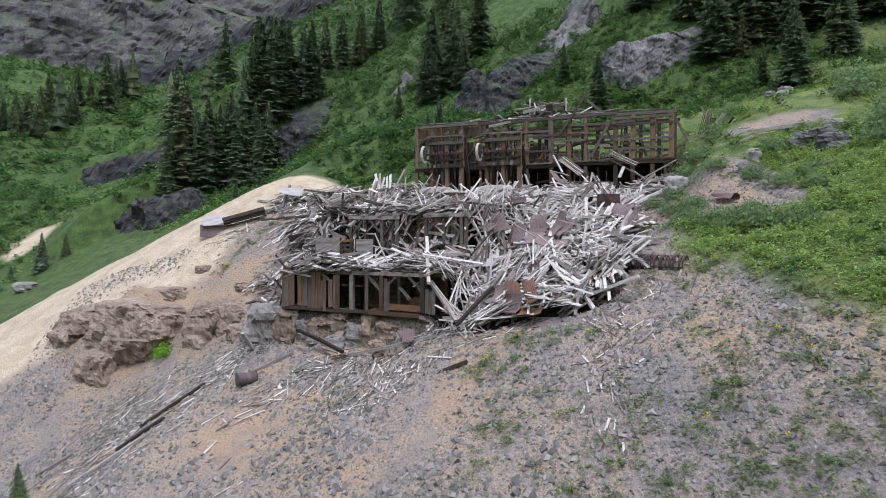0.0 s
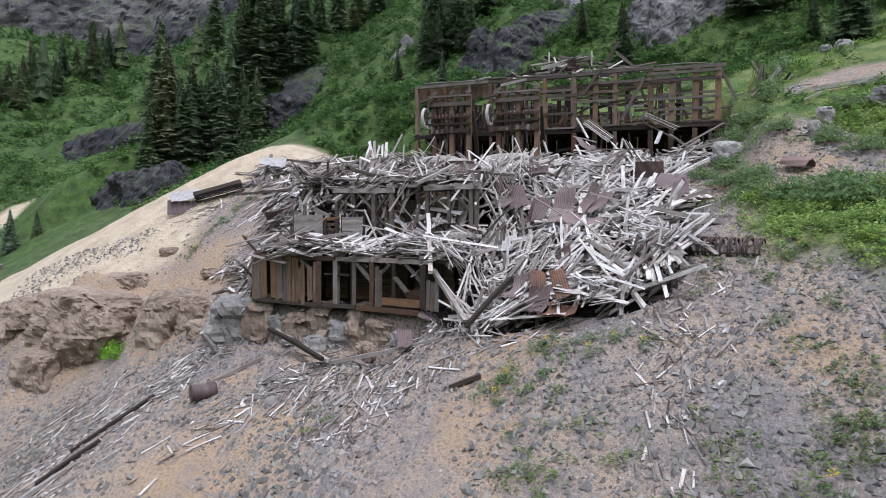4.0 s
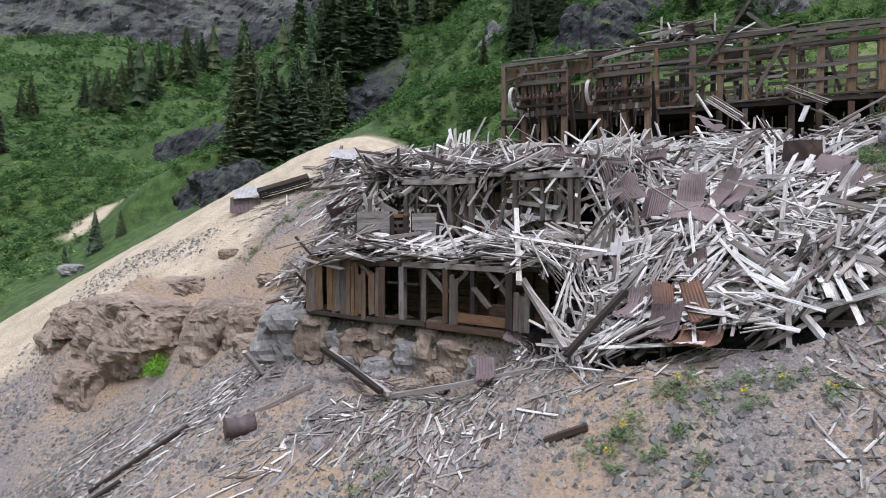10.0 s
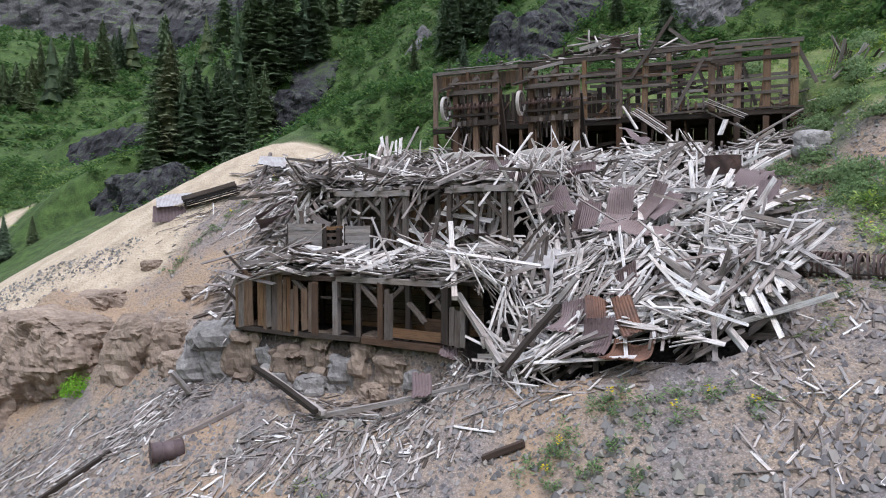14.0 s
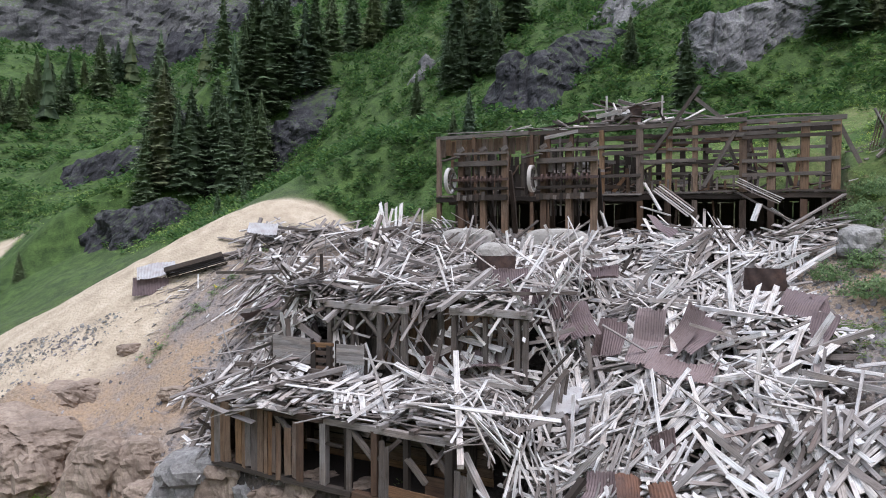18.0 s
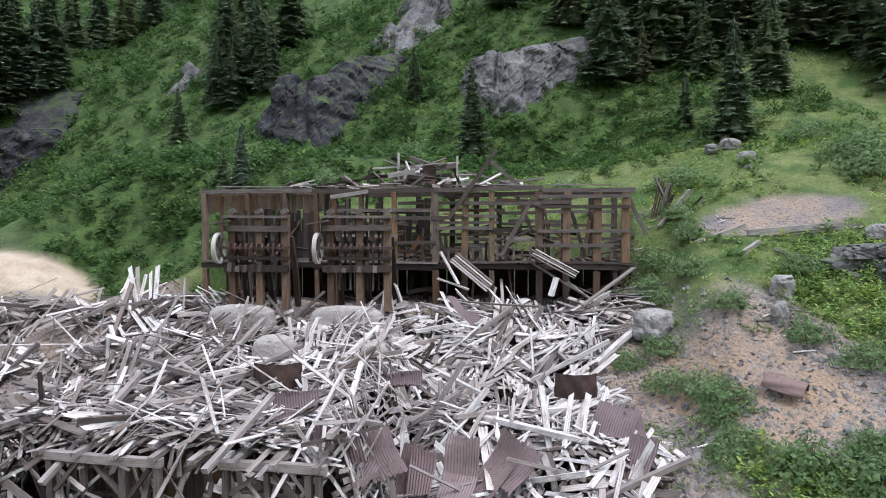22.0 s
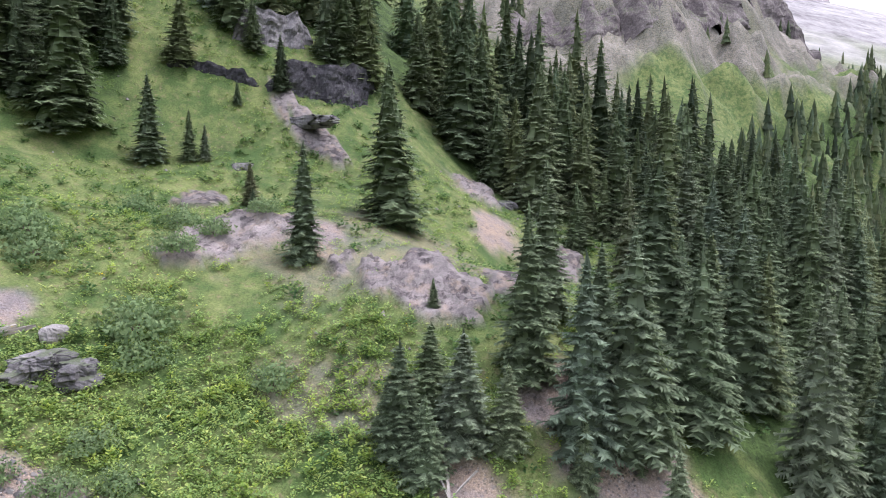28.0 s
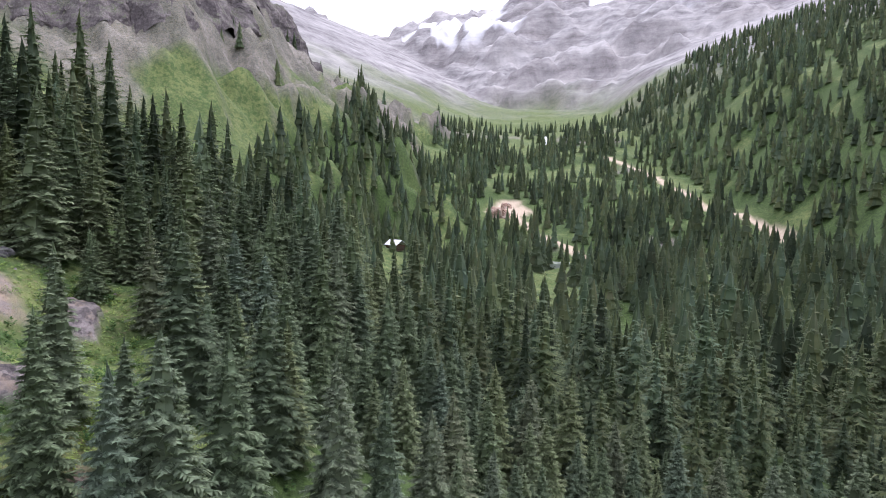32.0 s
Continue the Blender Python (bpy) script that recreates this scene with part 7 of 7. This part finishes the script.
for k, (x, y, z, w, n, turn, tilt) in enumerate(SHEETS):
    iron_sheet(x, y, z + 0.1, w, n, turn - 25, tilt, wreck_rng.uniform(-15, 15), M_RUST, "purple-brown rusted corrugated iron sheet in the heap", wreck_rng.uniform(-0.1, 0.5), wreck_rng.uniform(0.04, 0.11), k)
for k, (x, y, z, w, n, turn, tilt) in enumerate(RED_SHEETS):
    iron_sheet(x, y, z, 0.85 * w, 0.9 * n, turn - 10, tilt, wreck_rng.uniform(-12, 12), M_RUST_RED if k % 2 else M_RUST, "orange-brown rusted corrugated iron sheet, folded", 0.4, 0.11, 50 + k)
iron_sheet(3.2, 21.0, -3.75, 1.3, 0.9, -20, 38, 0, M_ZINC, "pale grey boarded panel lying on the heap", 0, 0.01, 70, False)
iron_sheet(-2.75, 23.5, -3.5, 0.8, 0.95, -10, 62, 8, M_ZINC, "pale corrugated sheet leaning on the roof edge", 0.05, 0.01, 71)
iron_sheet(-15.0, 37.2, lay(-15.0, 37.2) + 0.75, 1.9, 1.3, 20, 26, -10, M_ZINC, "pale crumpled iron roof of the small shed", 0.1, 0.03, 72)
iron_sheet(-15.1, 36.7, lay(-15.1, 36.7) + 0.35, 1.7, 0.9, 15, 74, 0, M_RUST, "purple-brown iron side of the small shed", 0.05, 0.03, 73)
iron_sheet(-9.6, 37.6, 0.9, 1.5, 0.9, 10, 35, 5, M_ZINC, "grey corrugated sheet beside the tailings", 0.05, 0.02, 74)
crib2 = tagged(new("fallen_launder"), "dark collapsed timber launder beside the small shed", "trough")
for k in range(5):
    stick("board", (-14.4, 37.3 - 0.16 * k, lay(-14.4, 37.3) + 0.1 + 0.12 * k), (-11.4, 37.4 - 0.18 * k, lay(-11.4, 37.4) + 0.1 + 0.12 * k), 0.22, 0.05, M_UMBER_SHADED, crib2, 20 * k)
fallen("plank_on_sand", (-22.1, 48.2, lay(-22.1, 48.2) + 0.05), (-19.8, 47.6, lay(-19.8, 47.6) + 0.05), 0.3, 0.08, M_UMBER_SHADED, "dark plank lying on pale tailings", "planks on the tailings")
fallen("plank_on_sand", (-21.5, 30.0, lay(-21.5, 30.0) + 0.03), (-19.3, 31.0, lay(-19.3, 31.0) + 0.05), 0.3, 0.08, M_UMBER_SHADED, "dark plank along the edge of the tailings", "planks on the tailings")


def shell(name, x, y, z, radius, long, arc, turn, tilt, mat, label, roll=0.0, category="tank"):
    """Part of a rusted plate cylinder, with ribs."""
    v, f = [], []
    nu, nv = 30, 7
    for layer in (0.0, -0.012):
        for j in range(nv):
            for i in range(nu):
                a = radians(arc) * (i / (nu - 1) - 0.5)
                r = radius + layer + 0.02 * math.sin(9 * a + j) + (0.015 if j in (2, 4) else 0)
                v.append((r * math.sin(a), (j / (nv - 1) - 0.5) * long, r * math.cos(a)))
    n = nu * nv
    for j in range(nv - 1):
        for i in range(nu - 1):
            a = j * nu + i
            f.append((a, a + 1, a + nu + 1, a + nu))
            f.append((n + a + nu, n + a + nu + 1, n + a + 1, n + a))
    ob = new(name, quick_mesh(name, v, f, mat, True))
    ob.matrix_world = pose(x, y, z, tilt, roll, turn)
    return tagged(ob, label, category)


shell("tank_shell", 1.9, 26.9, -0.35, 0.75, 0.7, 150, -22, 90, M_RUST_DARK, "rusted curved tank plate among fallen boards", 180)
shell("tank_shell", 10.2, 24.0, -0.6, 0.7, 0.7, 120, -22, 90, M_RUST_DARK, "rusted curved tank plate among pale boards", 180)
shell("culvert_pipe", 15.4, 21.4, lay(15.4, 21.4) + 0.12, 0.4, 1.1, 170, 35, 12, M_RUST, "half-buried rusted half pipe on bare earth", 0, "pipe")
shell("stove_pipe", 2.05, 22.35, -2.6, 0.14, 0.75, 355, 0, 80, M_ZINC, "grey iron stove pipe hanging from the opening", 0, "pipe")

# the drum
drum = tagged(new("steel_drum"), "dented rust-brown steel drum lying on scree", "drum")
drum.matrix_world = pose(-7.75, 18.3, lay(-7.75, 18.3) + 0.27, 0, 0, 32)
v, f = [], []
for j, (x, r) in enumerate(((-0.44, 0.02), (-0.44, 0.28), (-0.43, 0.3), (-0.15, 0.29), (-0.14, 0.315), (-0.12, 0.29), (0.12, 0.285), (0.14, 0.315), (0.16, 0.29), (0.42, 0.3), (0.43, 0.28), (0.42, 0.02))):
    for i in range(24):
        a = 2 * math.pi * i / 24
        dent = 1 - 0.12 * math.exp(-((a - 1.8) ** 2) * 3) * (1 if 2 < j < 9 else 0.3)
        v.append((x, r * dent * math.cos(a), r * dent * math.sin(a)))
for j in range(11):
    for i in range(24):
        n = (i + 1) % 24
        f.append((j * 24 + i, j * 24 + n, j * 24 + 24 + n, j * 24 + 24 + i))
body = new("body", quick_mesh("body", v, f, M_RUST, True))
body.parent = drum
for x in (-0.43, 0.42):
    v, f = ring_arrays(0.312, 0.03, 0.03)
    hoop = new("hoop", quick_mesh("hoop", v, f, M_RUST_DARK))
    hoop.parent = body
    hoop.matrix_local = pose(x, 0, 0, 0, 0, 90)

# hoops of a rotted stave pipe
coil = tagged(new("pipe_hoops"), "row of rusted iron hoops from a stave pipe", "hoops")
coil.matrix_world = pose(9.25, 17.15, lay(9.25, 17.15) + 0.4, 0, -1, -42)
hoop_v, hoop_f = ring_arrays(0.42, 0.05, 0.045, 0, 24)
hoop_mesh = quick_mesh("hoop", hoop_v, hoop_f, M_RUST_DARK)
for k in range(26):
    hoop = new("hoop", hoop_mesh)
    hoop.parent = coil
    hoop.matrix_local = pose(0.105 * k, timber_rng.uniform(-0.03, 0.03), -0.004 * k, timber_rng.uniform(-5, 5), timber_rng.uniform(-8, 8), 90 + timber_rng.uniform(-14, 14))
for k in range(7):
    a = math.pi * (1.08 + 0.14 * k)
    stick("stave", (-0.1, 0.38 * math.cos(a), 0.38 * math.sin(a)), (2.7, 0.38 * math.cos(a), 0.38 * math.sin(a) - 0.1), 0.13, 0.04, M_UMBER_SHADED, coil)

# small wrecked hut at the right end of the mill house
hut = tagged(new("collapsed_hut"), "collapsed red-brown board hut beside the mill house", "hut")
hut.matrix_world = pose(18.0, 31.9, lay(18.0, 31.9) + 0.1, 0, 0, -22)
for k in range(7):
    stick("wall_board", (0.12 * k, 0.1 * k, -0.2), (0.45 + 0.1 * k, 0.25, 1.75 - 0.12 * k), 0.2, 0.03, M_BROWN, hut)
for k in range(6):
    stick("roof_board", (0.5 + 0.28 * k, 0.2, 0.2), (0.45 + 0.34 * k + timber_rng.uniform(0, 0.5), -0.1 + timber_rng.uniform(-0.3, 0.3), 1.5 - 0.15 * k), 0.16, 0.04, (M_GREY, M_UMBER_SHADED, M_SILVER)[k % 3], hut)
stick("prop", (0.2, -0.8, -0.4), (1.7, 0.1, 1.2), 0.14, 0.1, M_GREY, hut)
stick("ridge_board", (0.2, 0.1, 1.8), (0.9, 0.2, 0.3), 0.2, 0.06, M_GREY, hut)

# driftwood by the track
for k, (a, b, w) in enumerate((((19.4, 27.6, 0), (22.4, 26.0, 0), 0.22), ((20.8, 26.9, 0), (22.9, 25.6, 0), 0.16), ((19.6, 26.4, 0), (20.9, 23.9, 0), 0.12), ((17.9, 28.6, 0), (20.0, 28.4, 0), 0.14), ((18.4, 26.7, 0), (19.4, 26.9, 0), 0.16))):
    fallen("driftwood_log", (a[0], a[1], lay(a[0], a[1]) + w / 2), (b[0], b[1], lay(b[0], b[1]) + w / 2), w, w, M_SNAG, "bleached log lying on a bare track", "logs by the track")

for k, (dx, dy, n) in enumerate(((1.6, 0.5, 0.1), (1.2, 1.0, 0.07), (0.9, -0.8, 0.06))):
    z = lay(22.4, 9.6) + 0.1
    fallen("dead_branch", (22.4, 9.6, z), (22.4 + dx, 9.6 + dy, lay(22.4 + dx, 9.6 + dy) + 0.5), n, n, M_SNAG, "bleached dead branch under small firs", "dead branches")

# a low board pallet and a broken trough on the scree
pallet = tagged(new("board_pallet"), "broken grey pallet of short boards on scree", "pallet")
pallet.matrix_world = pose(-6.0, 16.9, lay(-6.0, 16.9) + 0.08, 18, 8, 5)
for k in range(7):
    stick("slat", (0.14 * k, 0, 0), (0.14 * k + 0.05, 0.6, 0.02), 0.12, 0.03, M_SILVER, pallet)
for y in (0.05, 0.55):
    stick("bearer", (-0.1, y, -0.05), (1.1, y, -0.05), 0.08, 0.06, M_GREY, pallet)

# scree stones
def stones(name, label, count, x0, x1, y0, y1, want, lo, hi, seed, mat=M_PEBBLE, few=4):
    rng = np.random.default_rng(seed)
    x, y = rng.uniform(x0, x1, count), rng.uniform(y0, y1, count)
    keep = rng.random(count) < want(x, y)
    x, y = x[keep], y[keep]
    z = ground_z(x, y)
    n = len(x)
    size = lo + (hi - lo) * rng.random(n) ** few
    shape = np.array([(1, 0, 0.1), (0.2, 0.9, -0.1), (-0.9, 0.3, 0.1), (-0.2, -0.9, 0.0), (0.15, 0.1, 1.0), (0.5, -0.5, 0.75)])
    v = shape[None] * rng.uniform(0.65, 1.35, (n, 6, 3))
    a = rng.uniform(0, 6.28, n)
    c, s = np.cos(a)[:, None], np.sin(a)[:, None]
    v = np.stack([v[..., 0] * c - v[..., 1] * s, v[..., 0] * s + v[..., 1] * c, v[..., 2]], -1) * size[:, None, None] * 0.5
    v += np.stack([x, y, z - 0.1 * size], -1)[:, None]
    tri = np.array([(0, 1, 4), (1, 2, 4), (2, 3, 4), (3, 5, 4), (5, 0, 4), (3, 0, 5), (0, 3, 2), (0, 2, 1)])
    f = (tri[None] + 6 * np.arange(n)[:, None, None]).reshape(-1, 3)
    return tagged(new(name, quick_mesh(name, v.reshape(-1, 3), f, mat)), label, "stones", kind="stuff")


def off_bank(x, y):
    """0 on the rocky bank, where no loose stone stays."""
    return 1 - 0.85 * smoothstep(0.3, 0.6, np.maximum.reduce([bump(x, y, -17.5, 30.0, 6.0, 3.6, -30, 2), bump(x, y, -12.0, 27.0, 2.6, 3.4, 0, 2), bump(x, y, -13, 33, 4, 4, 0, 2)]))


stones("scree", "loose grey and brown stones on the bare slope", 130000, -24, 19, 0, 36, lambda x, y: bare_earth(x, y) * (1 - wreck(x, y)) * off_bank(x, y) * smoothstep(-0.7, 0.5, fractal(x, y, 4, 3, 61)), 0.05, 0.26, 1)
stones("scree_blocks", "larger grey blocks on the bare slope", 30000, -22, 18, 1, 30, lambda x, y: bare_earth(x, y) * (1 - wreck(x, y)) * off_bank(x, y) * smoothstep(0.1, 0.8, fractal(x, y, 3, 3, 63) + 0.5 * smoothstep(16, 9, y)), 0.1, 0.36, 2, M_PEBBLE, 2)
stones("rock_streams", "streams of grey angular blocks down the bare slope", 9000, -14, 14, 2, 22, lambda x, y: bare_earth(x, y) * (1 - wreck(x, y)) * smoothstep(0.35, 0.7, np.maximum.reduce([bump(x, y, cx, cy, rx, ry, turn) for cx, cy, rx, ry, turn in ((-2.1, 12.0, 1.6, 1.0, -20), (4.4, 12.2, 0.8, 3.0, 8), (4.1, 7.6, 1.2, 2.6, 8), (7.8, 8.6, 1.0, 3.0, 12), (9.6, 7.0, 0.9, 2.4, 15), (-8.5, 12.6, 2.6, 1.2, -30), (-12.5, 14.5, 3.0, 1.4, -35), (0.8, 7.5, 1.6, 1.4, 0))]) + 0.3 * fractal(x, y, 1.5, 3, 66)), 0.1, 0.42, 7, M_PEBBLE, 2)
stones("meadow_stones", "scattered pale stones in the meadow", 900, 14, 60, -4, 50, lambda x, y: 0.4 * green(x, y), 0.12, 0.5, 3)


# short boards over a dark gap at the front corner of the heap
stall = tagged(new("propped_boards"), "row of short grey boards leaning over a dark gap", "boards")
stall.matrix_world = pose(6.6, 16.9, 0, 0, 0, -22)
for k in range(9):
    u = 0.3 * k + timber_rng.uniform(-0.06, 0.06)
    z = lay(6.6 + u * 0.927, 16.9 - u * 0.375) - 0.1
    stick("board", (u, -0.35, z), (u + timber_rng.uniform(-0.15, 0.15), 0.1, z + 1.0), 0.13, 0.03, M_GREY if k % 2 else M_UMBER_SHADED, stall, 90)
z = lay(7.8, 16.4)
stick("rail", (-0.2, 0.15, z + 1.0), (2.9, 0.15, z + 0.95), 0.16, 0.12, M_SILVER, stall)

# ---- far down the valley ----
red = Nodes("red mine bank")
M_RED = red.done(red.ramp(red.noise(red.place("Position"), 0.35, 5), [(0.35, (0.24, 0.15, 0.11)), (0.5, (0.36, 0.25, 0.19)), (0.65, (0.45, 0.38, 0.32))]), 0.95, red.noise(red.place("Position"), 1.2, 5), 0.4)
for x, y, w, h, turn in ((386, -236, 16, 11, 40), (398, -240, 10, 8, 10), (412, -258, 12, 7, -30)):
    bank = new("mine_bank", rock_mesh("mine_bank", w, w * 0.6, h, x, M_RED, 0.35, 0, 16))
    bank.matrix_world = pose(x, y, lay(x, y), 0, 0, turn)
    tagged(bank, "eroded red earth bank beside the pale diggings", "bank", "red banks")

water = Nodes("pond water")
M_POND = water.done((0.38, 0.41, 0.37, 1), 0.08)
ring = [(286 + 9 * math.cos(a) * (1 + 0.15 * math.sin(3 * a)) + 5 * math.sin(a), -208 - 8 * math.cos(a) + 6 * math.sin(a)) for a in [k * 0.196 for k in range(32)]]
level = sum(lay(x, y) for x, y in ring) / len(ring) + 0.1
me = bpy.data.meshes.new("pond")
me.from_pydata([(x, y, level) for x, y in ring] + [(x, y, level - 3) for x, y in ring], [], [tuple(range(32))] + [(k + 32, (k + 1) % 32 + 32, (k + 1) % 32, k) for k in range(32)])
me.materials.append(M_POND)
tagged(new("pond", me), "small still pond reflecting the bright sky", "pond", kind="structure")

cabin = tagged(new("cabin"), "small log cabin with a white metal roof", "cabin")
cabin.matrix_world = pose(300.6, -125.9, lay(300.6, -125.9) - 0.4, 0, 0, 20)
for k in range(7):
    for y in (-2.6, 2.6):
        stick("log", (-3.6, y, 0.5 + 0.4 * k), (3.6, y, 0.5 + 0.4 * k), 0.36, 0.38, M_BROWN, cabin)
    for x in (-3.4, 3.4):
        stick("log", (x, -2.8, 0.55 + 0.4 * k), (x, 2.8, 0.55 + 0.4 * k), 0.36, 0.38, M_BROWN, cabin)
M_WHITE = rust_material("white painted roof iron", [(0.0, (0.75, 0.75, 0.76)), (1.0, (0.8, 0.8, 0.8))], 0.5, (0.6, 0.6, 0.6))
for side in (-1, 1):
    slope = new("roof_slope", quick_mesh("roof_slope", [(-4.2, 0, 5.4), (4.2, 0, 5.4), (4.2, side * 3.5, 3.0), (-4.2, side * 3.5, 3.0), (-4.2, 0, 5.28), (4.2, 0, 5.28), (4.2, side * 3.5, 2.88), (-4.2, side * 3.5, 2.88)], [(0, 1, 2, 3), (7, 6, 5, 4), (2, 6, 7, 3), (0, 4, 5, 1), (1, 5, 6, 2), (3, 7, 4, 0)], M_WHITE))
    slope.parent = cabin
stick("chimney", (1.5, 0.8, 4.2), (1.5, 0.8, 6.2), 0.5, 0.5, M_STONE, slope)

foam = Nodes("white falling water")
M_FOAM = foam.done(foam.ramp(foam.noise(foam.place("Position", (1, 1, 0.2)), 1.5, 4), [(0.35, (0.55, 0.58, 0.6)), (0.55, (0.85, 0.87, 0.88))]), 0.4)
fall_v = []
for k in range(9):
    for off in (-1, 0, 1):
        w = 1.6 + 0.25 * k
        x, y = 648 - 1.4 * k + off * w * 0.58, -460 + 1.0 * k + off * w * 0.81
        fall_v.append((x, y, lay(648, -460) + 7 - 2.0 * k + (0.5 if off == 0 else 0)))
fall_f = [(3 * k + j, 3 * k + j + 1, 3 * k + j + 4, 3 * k + j + 3) for k in range(8) for j in range(2)]
tagged(new("waterfall", quick_mesh("waterfall", fall_v, fall_f, M_FOAM, True)), "narrow white waterfall over a rock step", "waterfall", kind="structure")
